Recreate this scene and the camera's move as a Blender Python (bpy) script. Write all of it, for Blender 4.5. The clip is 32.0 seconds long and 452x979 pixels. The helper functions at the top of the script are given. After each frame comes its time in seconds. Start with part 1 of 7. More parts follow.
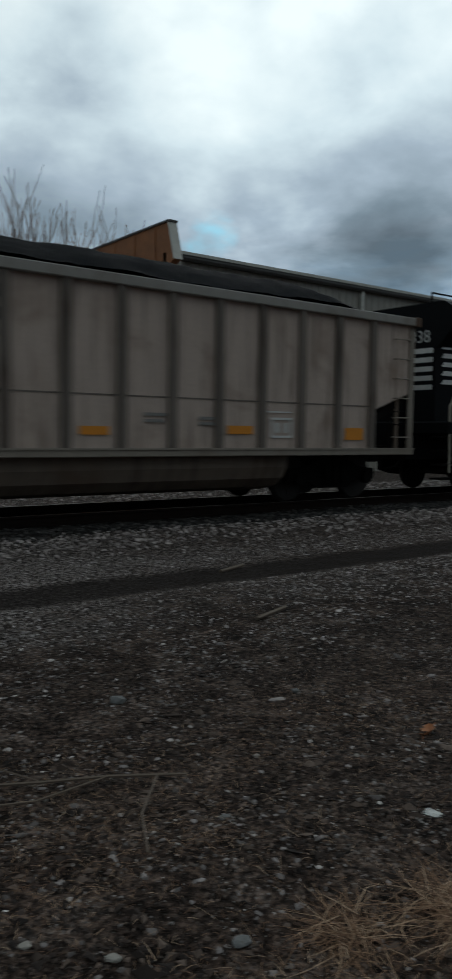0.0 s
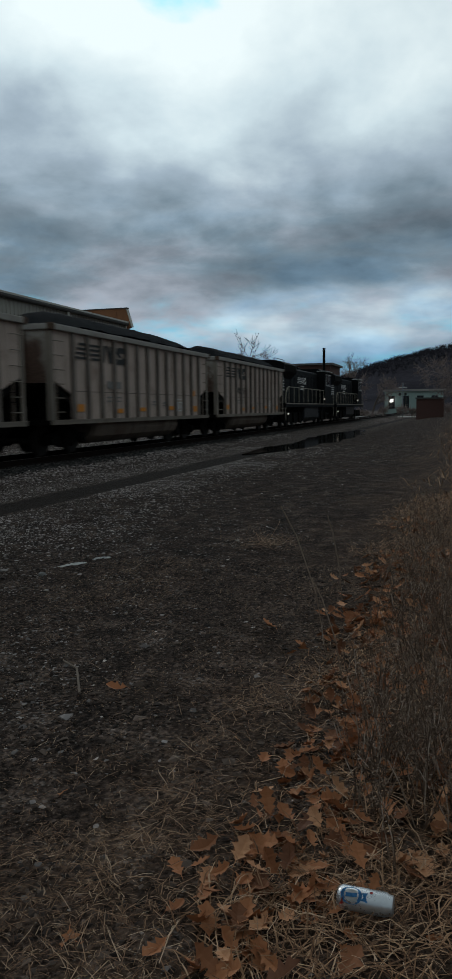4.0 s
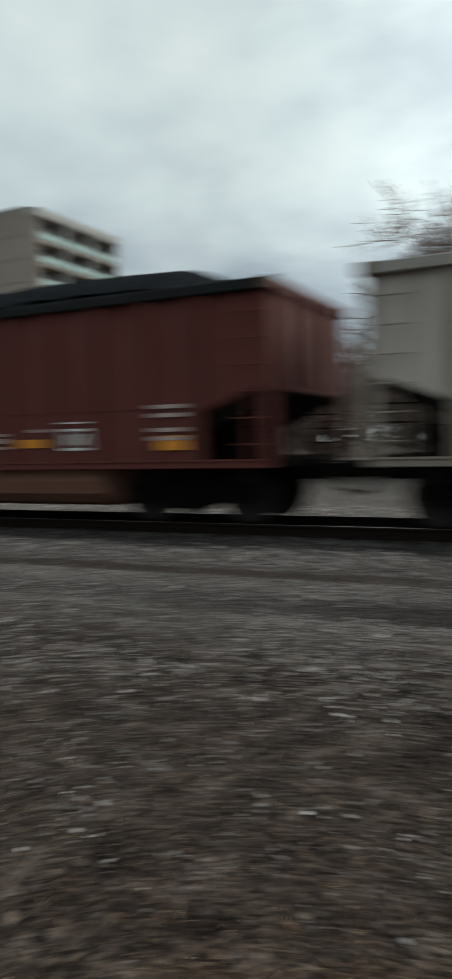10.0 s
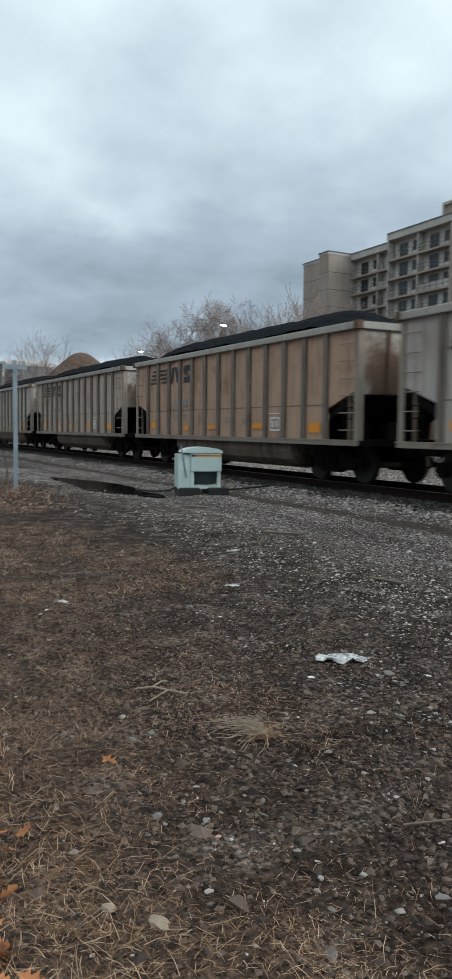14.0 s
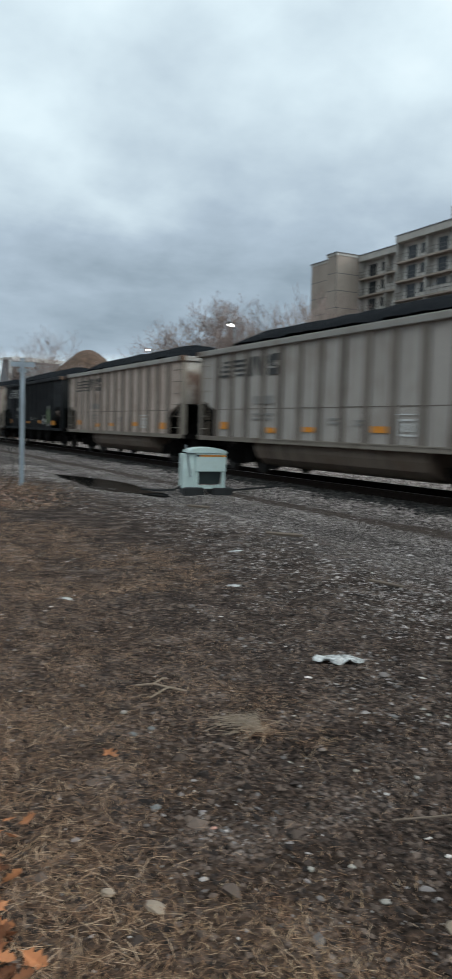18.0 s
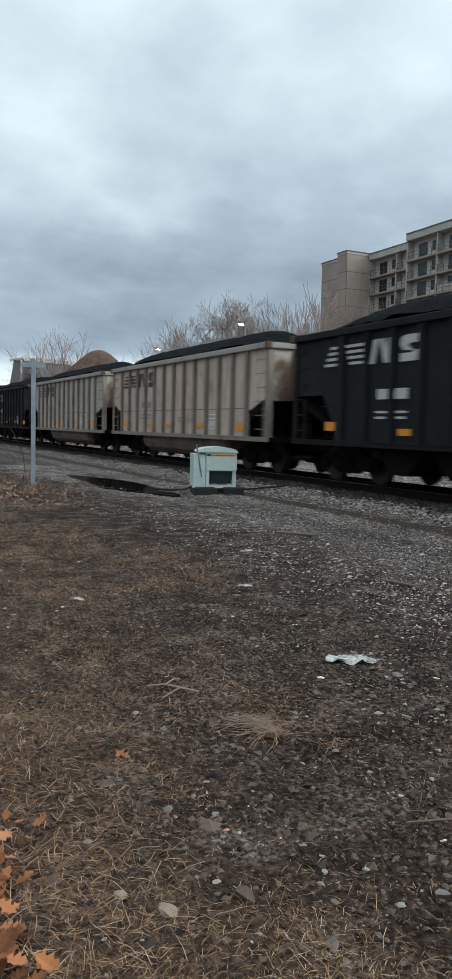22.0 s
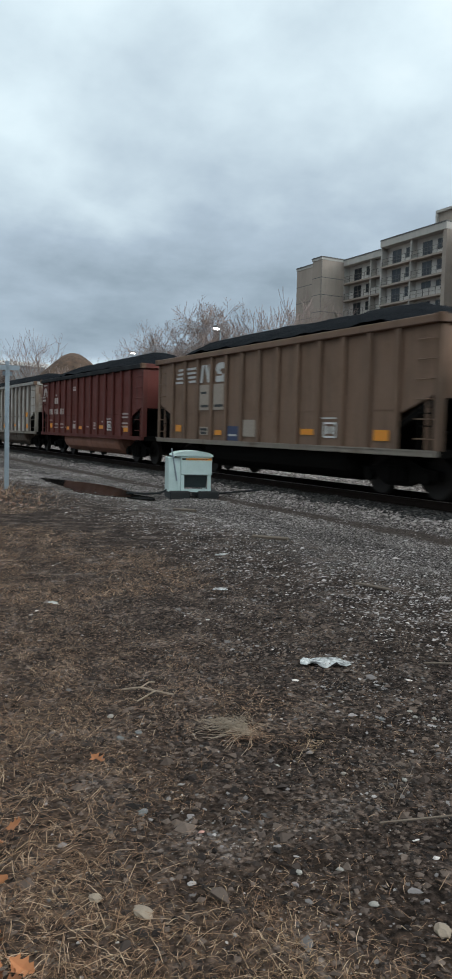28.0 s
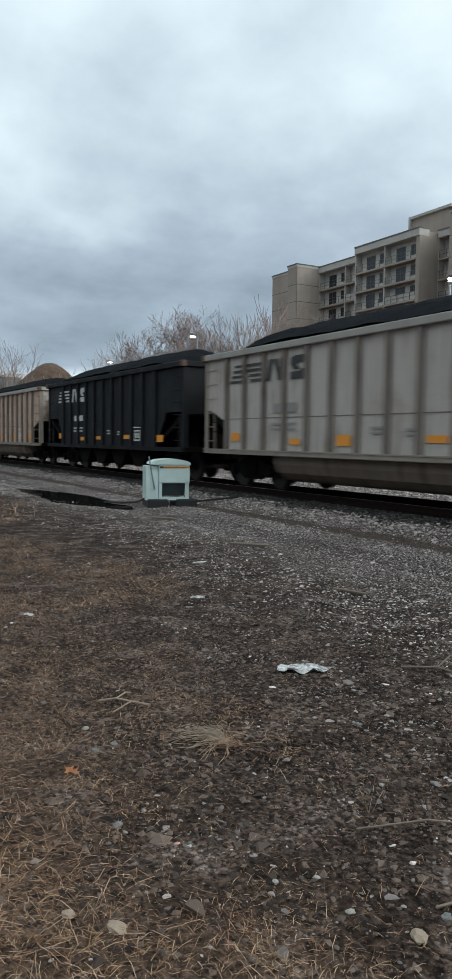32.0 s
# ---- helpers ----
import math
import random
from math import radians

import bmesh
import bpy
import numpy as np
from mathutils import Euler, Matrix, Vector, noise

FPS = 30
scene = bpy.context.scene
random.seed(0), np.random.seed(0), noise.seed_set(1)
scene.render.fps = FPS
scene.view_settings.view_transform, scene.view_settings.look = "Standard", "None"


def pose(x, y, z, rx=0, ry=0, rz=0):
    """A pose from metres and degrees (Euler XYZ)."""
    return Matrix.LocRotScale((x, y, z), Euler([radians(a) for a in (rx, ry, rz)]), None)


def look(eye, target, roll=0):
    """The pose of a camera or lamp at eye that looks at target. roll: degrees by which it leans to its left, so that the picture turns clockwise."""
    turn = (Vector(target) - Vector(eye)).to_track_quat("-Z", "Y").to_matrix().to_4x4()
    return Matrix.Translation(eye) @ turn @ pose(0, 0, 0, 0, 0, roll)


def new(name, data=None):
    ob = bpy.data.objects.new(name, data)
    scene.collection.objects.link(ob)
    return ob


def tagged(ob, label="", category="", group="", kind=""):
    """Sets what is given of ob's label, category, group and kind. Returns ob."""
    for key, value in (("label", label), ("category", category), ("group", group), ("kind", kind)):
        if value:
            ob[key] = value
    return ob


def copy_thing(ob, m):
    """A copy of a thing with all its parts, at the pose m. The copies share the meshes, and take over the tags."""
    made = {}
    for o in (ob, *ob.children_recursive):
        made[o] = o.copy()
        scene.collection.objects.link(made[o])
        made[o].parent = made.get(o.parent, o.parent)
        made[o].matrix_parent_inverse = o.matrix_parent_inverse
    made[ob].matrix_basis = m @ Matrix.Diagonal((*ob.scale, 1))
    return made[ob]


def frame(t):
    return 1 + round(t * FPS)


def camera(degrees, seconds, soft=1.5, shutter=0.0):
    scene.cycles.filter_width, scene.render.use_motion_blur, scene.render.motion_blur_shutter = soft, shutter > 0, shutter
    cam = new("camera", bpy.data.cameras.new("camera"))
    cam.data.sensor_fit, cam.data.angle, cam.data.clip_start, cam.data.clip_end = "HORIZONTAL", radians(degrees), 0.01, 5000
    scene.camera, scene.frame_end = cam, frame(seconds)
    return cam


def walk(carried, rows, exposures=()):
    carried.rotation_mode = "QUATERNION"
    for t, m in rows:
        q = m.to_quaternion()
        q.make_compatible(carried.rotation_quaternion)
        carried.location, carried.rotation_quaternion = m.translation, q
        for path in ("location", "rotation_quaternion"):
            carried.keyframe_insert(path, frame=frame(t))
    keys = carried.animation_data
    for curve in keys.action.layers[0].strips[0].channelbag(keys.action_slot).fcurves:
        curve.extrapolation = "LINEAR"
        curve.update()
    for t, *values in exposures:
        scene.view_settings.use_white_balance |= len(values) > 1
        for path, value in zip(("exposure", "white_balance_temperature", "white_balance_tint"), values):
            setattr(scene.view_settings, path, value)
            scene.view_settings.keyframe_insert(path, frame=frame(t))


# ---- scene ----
cam = camera(32.3, 32.0, shutter=0.7)
PATH = [
    (0.0, 0.093, 0.083, 1.597, 85.92, -0.74, -36.91),
    (0.2, 0.107, 0.081, 1.592, 85.95, -1.12, -38.82),
    (0.3, 0.114, 0.080, 1.589, 85.97, -1.31, -40.12),
    (0.4, 0.121, 0.079, 1.587, 85.98, -1.50, -41.88),
    (0.5, 0.128, 0.078, 1.584, 86.00, -1.69, -44.56),
    (1.0, 0.123, -0.067, 1.617, 86.00, -0.57, -62.40),
    (1.5, 0.108, -0.032, 1.656, 85.78, -1.41, -69.63),
    (2.0, 0.115, -0.045, 1.645, 85.21, -1.76, -70.49),
    (2.5, 0.108, -0.047, 1.648, 85.06, -1.91, -71.51),
    (3.0, 0.114, -0.081, 1.625, 83.13, -0.61, -75.27),
    (3.5, 0.127, -0.091, 1.630, 83.94, 0.03, -74.35),
    (5.5, 0.254, -0.137, 1.556, 83.35, 1.32, -70.53),
    (6.0, 0.240, -0.140, 1.582, 85.73, 0.93, -71.10),
    (6.5, 0.251, -0.146, 1.555, 87.52, 1.94, -71.28),
    (7.0, 0.248, -0.127, 1.561, 86.11, 1.88, -69.43),
    (7.5, 0.237, -0.127, 1.566, 86.51, 1.56, -69.09),
    (8.0, 0.234, -0.112, 1.559, 86.45, 1.15, -67.95),
    (8.5, 0.191, -0.099, 1.576, 87.10, 0.65, -67.50),
    (8.7, 0.126, -0.029, 1.610, 86.80, 1.15, -61.09),
    (8.8, 0.092, -0.004, 1.613, 87.88, 1.52, -55.13),
    (8.9, 0.068, -0.002, 1.602, 89.14, 1.25, -46.90),
    (9.0, 0.039, 0.018, 1.610, 89.31, 1.83, -39.79),
    (9.1, 0.025, 0.056, 1.615, 89.09, 2.07, -32.40),
    (9.2, 0.026, 0.078, 1.613, 88.23, 1.87, -26.51),
    (9.6, 0.028, 0.165, 1.611, 86.79, 2.03, -0.19),
    (10.0, 0.029, 0.154, 1.598, 86.61, 1.39, 26.29),
    (10.2, 0.030, 0.148, 1.591, 87.00, 0.99, 34.98),
    (10.4, 0.031, 0.143, 1.582, 86.43, 0.28, 42.45),
    (10.5, 0.029, 0.139, 1.574, 86.54, -0.13, 46.01),
    (10.8, -0.022, 0.061, 1.581, 87.32, 0.04, 48.59),
    (10.9, -0.052, 0.055, 1.576, 87.50, -0.55, 48.90),
    (11.0, -0.083, 0.049, 1.570, 87.08, -1.10, 49.58),
    (11.1, -0.084, 0.056, 1.571, 85.40, -1.00, 51.55),
    (11.2, -0.085, 0.063, 1.572, 85.50, -0.90, 51.95),
    (11.3, -0.086, 0.070, 1.572, 85.45, -0.80, 53.10),
    (11.5, -0.088, 0.083, 1.573, 85.49, -0.58, 56.39),
    (12.0, -0.116, 0.099, 1.565, 85.33, -1.02, 58.42),
    (12.5, -0.130, 0.092, 1.567, 85.18, -1.42, 59.66),
    (13.0, -0.136, 0.080, 1.571, 84.82, -1.56, 59.09),
    (13.5, -0.132, 0.090, 1.575, 84.99, -2.28, 63.62),
    (14.0, -0.177, 0.021, 1.571, 85.57, -0.64, 62.44),
    (14.5, -0.195, -0.010, 1.567, 85.54, 0.84, 59.81),
    (16.5, -0.072, -0.004, 1.601, 85.16, -0.99, 60.29),
    (17.0, -0.072, 0.009, 1.600, 85.04, -0.74, 60.43),
    (17.5, -0.057, 0.005, 1.603, 85.37, -1.34, 59.08),
    (18.0, -0.062, -0.025, 1.608, 85.50, -1.60, 62.84),
    (18.5, -0.096, -0.036, 1.606, 85.47, -1.71, 65.92),
    (19.0, -0.102, -0.019, 1.604, 85.28, -1.36, 65.47),
    (19.5, -0.088, -0.028, 1.607, 85.78, -1.61, 64.43),
    (20.0, -0.081, -0.027, 1.605, 85.44, -1.63, 63.63),
    (20.5, -0.081, -0.020, 1.601, 85.40, -1.51, 63.38),
    (21.0, -0.081, -0.019, 1.602, 85.31, -1.40, 63.64),
    (21.5, -0.079, -0.014, 1.607, 85.24, -1.31, 63.55),
    (22.0, -0.083, -0.016, 1.606, 85.44, -1.30, 63.62),
    (22.5, -0.083, -0.009, 1.605, 85.62, -1.18, 63.91),
    (23.0, -0.079, -0.009, 1.605, 85.69, -1.06, 64.26),
    (23.5, -0.072, -0.025, 1.605, 85.81, -1.17, 64.03),
    (24.0, -0.066, -0.037, 1.601, 85.37, -1.44, 64.17),
    (24.5, -0.059, -0.030, 1.602, 85.64, -1.64, 64.34),
    (25.0, -0.045, -0.027, 1.612, 86.14, -1.43, 64.63),
    (25.5, -0.045, -0.023, 1.607, 85.99, -1.23, 64.06),
    (27.5, -0.062, -0.029, 1.607, 85.60, -1.56, 62.84),
    (28.0, -0.068, -0.029, 1.604, 85.79, -1.61, 61.79),
    (28.5, -0.063, -0.028, 1.601, 86.53, -1.51, 60.79),
    (29.0, -0.052, -0.029, 1.609, 86.24, -1.50, 61.02),
    (29.5, -0.063, -0.011, 1.601, 86.17, -0.73, 61.18),
    (30.0, -0.062, -0.012, 1.604, 86.26, -1.06, 60.89),
    (30.5, -0.068, -0.010, 1.604, 86.17, -1.27, 60.75),
    (31.0, -0.063, -0.001, 1.605, 85.78, -0.96, 60.35),
    (31.5, -0.059, 0.005, 1.607, 86.09, -0.71, 60.32),
    (32.0, -0.064, 0.013, 1.602, 86.37, -0.73, 60.23),
]
walk(cam, [(t, pose(x, y, z, rx, ry, rz)) for t, x, y, z, rx, ry, rz in PATH],
     exposures=[(0, -1.33, 6500, 11), (1.2, -1.48, 6500, 10), (2.0, -1.64, 6450, 11), (3.0, -1.49, 6500, 11), (3.5, -1.46, 6500, 11), (5.5, -1.15, 6500, 10), (6.0, -1.2, 6500, 10), (6.6, -1.6, 6500, 10), (7.0, -1.78, 6500, 10), (8.0, -1.66, 6500, 10), (9.0, -1.65, 6450, 11),
                (9.3, -1.6, 6550, 11), (9.6, -1.05, 6800, 11), (9.8, -0.55, 6900, 11), (10.2, 0.15, 6950, 11), (10.8, 0.27, 7100, 11), (11.3, 0.3, 7000, 12), (11.9, 0.27, 6650, 13), (32, 0.27, 6600, 13)])

# ---- world: broken overcast, brightest towards the low sun behind the train ----
SUN_AZ, SUN_EL = radians(52), radians(24)      # azimuth from +x towards +y


class Net:
    """A short way to write node trees."""

    def __init__(self, tree):
        self.tree = tree
        tree.nodes.clear()

    def node(self, kind):
        return self.tree.nodes.new(kind)

    def put(self, sock, value):
        if isinstance(value, bpy.types.NodeSocket):
            self.tree.links.new(value, sock)
        elif value is not None:
            sock.default_value = value

    def math(self, op, a, b=None, c=None, clamp=False):
        n = self.node("ShaderNodeMath")
        n.operation, n.use_clamp = op, clamp
        for s, v in zip(n.inputs, (a, b, c)):
            self.put(s, v)
        return n.outputs[0]

    def vec(self, op, a, b=None):
        n = self.node("ShaderNodeVectorMath")
        n.operation = op
        self.put(n.inputs[0], a)
        self.put(n.inputs[1], b)
        return n.outputs["Value"] if op in ("DOT_PRODUCT", "LENGTH") else n.outputs[0]

    def xyz(self, v):
        n = self.node("ShaderNodeSeparateXYZ")
        self.put(n.inputs[0], v)
        return n.outputs

    def join(self, x, y, z):
        n = self.node("ShaderNodeCombineXYZ")
        for s, v in zip(n.inputs, (x, y, z)):
            self.put(s, v)
        return n.outputs[0]

    def noise(self, v, scale, detail=4.0, rough=0.55, distort=0.0):
        n = self.node("ShaderNodeTexNoise")
        self.put(n.inputs["Vector"], v)
        for k, x in (("Scale", scale), ("Detail", detail), ("Roughness", rough), ("Distortion", distort)):
            n.inputs[k].default_value = x
        return n.outputs["Fac"]

    def voronoi(self, v, scale, out="Distance", feature="F1"):
        n = self.node("ShaderNodeTexVoronoi")
        n.feature = feature
        self.put(n.inputs["Vector"], v)
        n.inputs["Scale"].default_value = scale
        return n.outputs[out]

    def ramp(self, fac, *stops):
        n = self.node("ShaderNodeValToRGB")
        self.put(n.inputs[0], fac)
        e = n.color_ramp.elements
        while len(e) < len(stops):
            e.new(0.5)
        for el, (p, c) in zip(e, stops):
            el.position = p
            el.color = (c, c, c, 1) if isinstance(c, (int, float)) else (*c, 1)
        return n.outputs[0]

    def span(self, v, a, b, lo=0.0, hi=1.0, smooth=True):
        n = self.node("ShaderNodeMapRange")
        n.interpolation_type = "SMOOTHSTEP" if smooth else "LINEAR"
        for s, x in zip(n.inputs, (v, a, b, lo, hi)):
            self.put(s, x)
        return n.outputs[0]

    def mix(self, fac, a, b, blend="MIX"):
        n = self.node("ShaderNodeMix")
        n.data_type, n.blend_type = "RGBA", blend
        for s, x in ((n.inputs[0], fac), (n.inputs[6], a), (n.inputs[7], b)):
            if isinstance(x, tuple) and len(x) == 3:
                x = (*x, 1)
            self.put(s, x)
        return n.outputs[2]


def make_world():
    w = bpy.data.worlds.new("overcast_sky")
    scene.world = w
    w.use_nodes = True
    n = Net(w.node_tree)
    d = n.node("ShaderNodeTexCoord").outputs["Generated"]
    x, y, z = n.xyz(d)
    up = n.math("MAXIMUM", z, 0.0)
    # billows, flattened towards the horizon
    squash = n.math("ADD", n.math("MULTIPLY", up, 1.45), n.math("MULTIPLY", n.math("SUBTRACT", 1.0, n.math("EXPONENT", n.math("MULTIPLY", up, -11.0))), 0.5))
    puff = n.join(x, y, squash)
    big = n.noise(n.vec("ADD", puff, (2.2, 0.9, 0.0)), 2.0, 9.0, 0.47, 0.1)
    fine = n.noise(n.vec("ADD", puff, (5.0, 1.0, 0.4)), 6.5, 9.0, 0.5, 0.1)
    tone = n.math("ADD", n.math("MULTIPLY", big, 0.52), n.math("MULTIPLY", fine, 0.48))
    # flat cloud bases look dark low down, thin and light high up, with a lit strip along the horizon
    east = n.ramp(up, (0.0, 0.22), (0.045, 0.28), (0.075, 0.38), (0.105, 0.54), (0.13, 0.44), (0.155, 0.30), (0.215, 0.31), (0.29, 0.50), (0.36, 0.68), (0.46, 0.86), (1.0, 0.84))
    west = n.ramp(up, (0.0, 0.85), (0.05, 1.0), (0.07, 0.86), (0.09, 0.44), (0.13, 0.40), (0.2, 0.46), (0.3, 0.64), (0.4, 0.74), (1.0, 0.8))
    height = n.math("ADD", n.math("MULTIPLY", n.span(x, -0.3, 0.55), n.math("SUBTRACT", east, west)), west)
    toward = n.vec("DOT_PRODUCT", d, (0.82, 0.57, 0.0))

    def about(dx, dy, dz, wide, tight, amount):
        return n.span(n.vec("DOT_PRODUCT", d, (dx, dy, dz)), wide, tight, 0.0, amount)
    # the large masses: a lit break before the sun, a heavy bank beside it, a rim round the blue
    masses = n.math("ADD", n.math("ADD", about(0.55, 0.77, 0.30, 0.965, 0.998, 0.26), about(0.69, 0.66, 0.30, 0.975, 0.997, -0.04)), n.math("ADD", about(0.82, 0.29, 0.49, 0.97, 0.995, 0.10), about(0.89, 0.11, 0.45, 0.975, 0.997, 0.12)))
    layer = n.noise(n.join(n.math("MULTIPLY", x, 1.3), n.math("MULTIPLY", y, 1.3), n.math("MULTIPLY", up, 3.4)), 4.2, 10.0, 0.55, 0.15)
    layer = n.math("MULTIPLY", n.math("MULTIPLY", n.math("SUBTRACT", layer, 0.5), n.span(x, -0.2, 0.7, 0.45, 1.05)), n.span(up, 0.36, 0.2))
    wobble = n.math("MULTIPLY", n.math("SUBTRACT", tone, 0.5), n.span(toward, -0.2, 0.7, 0.85, 1.55))
    # cauliflower edges: creases where a folded noise passes its middle
    fold = n.noise(n.vec("ADD", puff, (1.3, 4.4, 2.0)), 3.4, 7.0, 0.5, 0.2)
    crease = n.math("SUBTRACT", n.math("POWER", n.math("MULTIPLY", n.math("ABSOLUTE", n.math("SUBTRACT", fold, 0.5)), 4.0), 1.3), 0.22)
    crease = n.math("MULTIPLY", crease, n.math("MULTIPLY", n.span(toward, 0.0, 0.7, 0.03, 0.26), n.span(up, 0.10, 0.22, 0.4, 1.0)))
    level = n.math("ADD", n.math("ADD", n.math("ADD", height, layer), n.math("ADD", masses, crease)), wobble, clamp=True)
    cloud = n.ramp(level, (0.0, (0.098, 0.132, 0.158)), (0.25, (0.175, 0.23, 0.27)), (0.5, (0.335, 0.41, 0.47)), (0.75, (0.58, 0.68, 0.71)), (1.0, (0.80, 0.88, 0.87)))
    # low banks turn rosy where the light catches them and steel blue where it does not
    rosy = n.noise(n.join(n.math("MULTIPLY", x, 1.5), n.math("MULTIPLY", y, 1.5), n.math("MULTIPLY", up, 5.5)), 4.0, 6.0, 0.5, 0.2)
    hue = n.ramp(rosy, (0.36, (0.80, 0.97, 1.10)), (0.5, (0.97, 1.0, 1.02)), (0.66, (1.16, 1.0, 0.98)))
    near_ground = n.math("MULTIPLY", n.span(up, 0.30, 0.16), n.span(x, 0.45, 0.85))
    cloud = n.mix(n.math("MULTIPLY", near_ground, 0.85), cloud, n.mix(1.0, cloud, hue, "MULTIPLY"))
    cloud = n.mix(n.math("MULTIPLY", n.span(up, 0.10, 0.04), n.span(x, 0.45, 0.85)), cloud, n.mix(1.0, cloud, (0.80, 0.99, 1.10), "MULTIPLY"))
    glow = n.span(toward, 0.08, 0.96, 1.10, 3.0)
    sky = n.node("ShaderNodeTexSky")
    sky.sky_type, sky.sun_disc = "NISHITA", False
    sky.sun_elevation, sky.sun_rotation = SUN_EL, math.pi / 2 - SUN_AZ
    blue = n.vec("MINIMUM", n.mix(1.0, sky.outputs[0], (0.10, 0.30, 0.35), "MULTIPLY"), (0.30, 0.78, 0.95))
    # thin places where the blue shows
    rent = n.math("MULTIPLY", n.math("SUBTRACT", n.noise(n.vec("ADD", puff, (3.1, 1.7, 0.0)), 7.0, 8.0, 0.55, 0.2), 0.5), 2.6)
    low = n.math("MULTIPLY", n.ramp(up, (0.0, 0.35), (0.06, 0.45), (0.10, 0.55), (0.13, 0.45), (0.15, 0.0)), n.span(x, 0.6, 0.9))
    clear = n.math("MAXIMUM", n.math("MAXIMUM", about(0.812, 0.288, 0.508, 0.9935, 0.9995, 0.95), about(0.56, 0.79, 0.243, 0.9965, 0.9997, 0.8)), low)
    gap = n.span(n.math("ADD", clear, n.math("MULTIPLY", rent, n.span(clear, 0.0, 0.3))), 0.38, 1.05)
    blue = n.mix(1.0, blue, n.ramp(up, (0.08, (0.6, 0.66, 0.7)), (0.4, (1.0, 1.0, 1.0))), "MULTIPLY")
    both = n.mix(n.math("MULTIPLY", gap, 0.85), cloud, blue)
    bg = n.node("ShaderNodeBackground")
    cool = n.span(toward, -0.4, 0.6, 0.05, 0.035)
    n.put(bg.inputs[0], n.mix(1.0, both, n.join(n.math("MULTIPLY", glow, n.math("SUBTRACT", 1.0, cool)), glow, n.math("MULTIPLY", glow, n.math("ADD", 1.0, n.math("MULTIPLY", cool, 0.7)))), "MULTIPLY"))
    bg.inputs[1].default_value = 1.0
    n.put(n.node("ShaderNodeOutputWorld").inputs[0], bg.outputs[0])


make_world()
sun = new("sun", bpy.data.lights.new("sun", "SUN"))
sun.data.energy, sun.data.angle, sun.data.color = 0.7, radians(18), (1.0, 0.95, 0.88)
sun.matrix_world = look((40 * math.cos(SUN_AZ), 40 * math.sin(SUN_AZ), 40 * math.tan(SUN_EL)), (0, 0, 0))

# ---- materials ----
def material(name):
    m = bpy.data.materials.new(name)
    m.use_nodes = True
    n = Net(m.node_tree)
    bsdf = n.node("ShaderNodeBsdfPrincipled")
    n.put(n.node("ShaderNodeOutputMaterial").inputs[0], bsdf.outputs[0])
    return m, n, bsdf


def set_bump(n, bsdf, height, strength=0.4, distance=0.01):
    b = n.node("ShaderNodeBump")
    b.inputs["Strength"].default_value, b.inputs["Distance"].default_value = strength, distance
    n.put(b.inputs["Height"], height)
    n.put(bsdf.inputs["Normal"], b.outputs[0])


def coords(n, kind="Object"):
    return n.node("ShaderNodeTexCoord").outputs[kind]


def rand(n):
    return n.node("ShaderNodeObjectInfo").outputs["Random"]


def plain(name, col, rough=0.6, metal=0.0, vary=0.25, scale=6.0, bump=0.15, dist=0.01, coat=0.0):
    """One colour with grain at two scales and a little bump."""
    m, n, b = material(name)
    v = coords(n)
    f = n.math("ADD", n.math("MULTIPLY", n.noise(v, scale, 5), 0.6), n.math("MULTIPLY", n.noise(v, scale * 7, 3), 0.4))
    lo, hi = tuple(c * (1 - vary) for c in col), tuple(min(1, c * (1 + vary)) for c in col)
    n.put(b.inputs["Base Color"], n.ramp(f, (0.3, lo), (0.7, hi)))
    n.put(b.inputs["Roughness"], n.span(f, 0.3, 0.7, max(0.05, rough - 0.1), min(1, rough + 0.1)))
    b.inputs["Metallic"].default_value = metal
    b.inputs["Coat Weight"].default_value = coat
    set_bump(n, b, f, bump, dist)
    return m


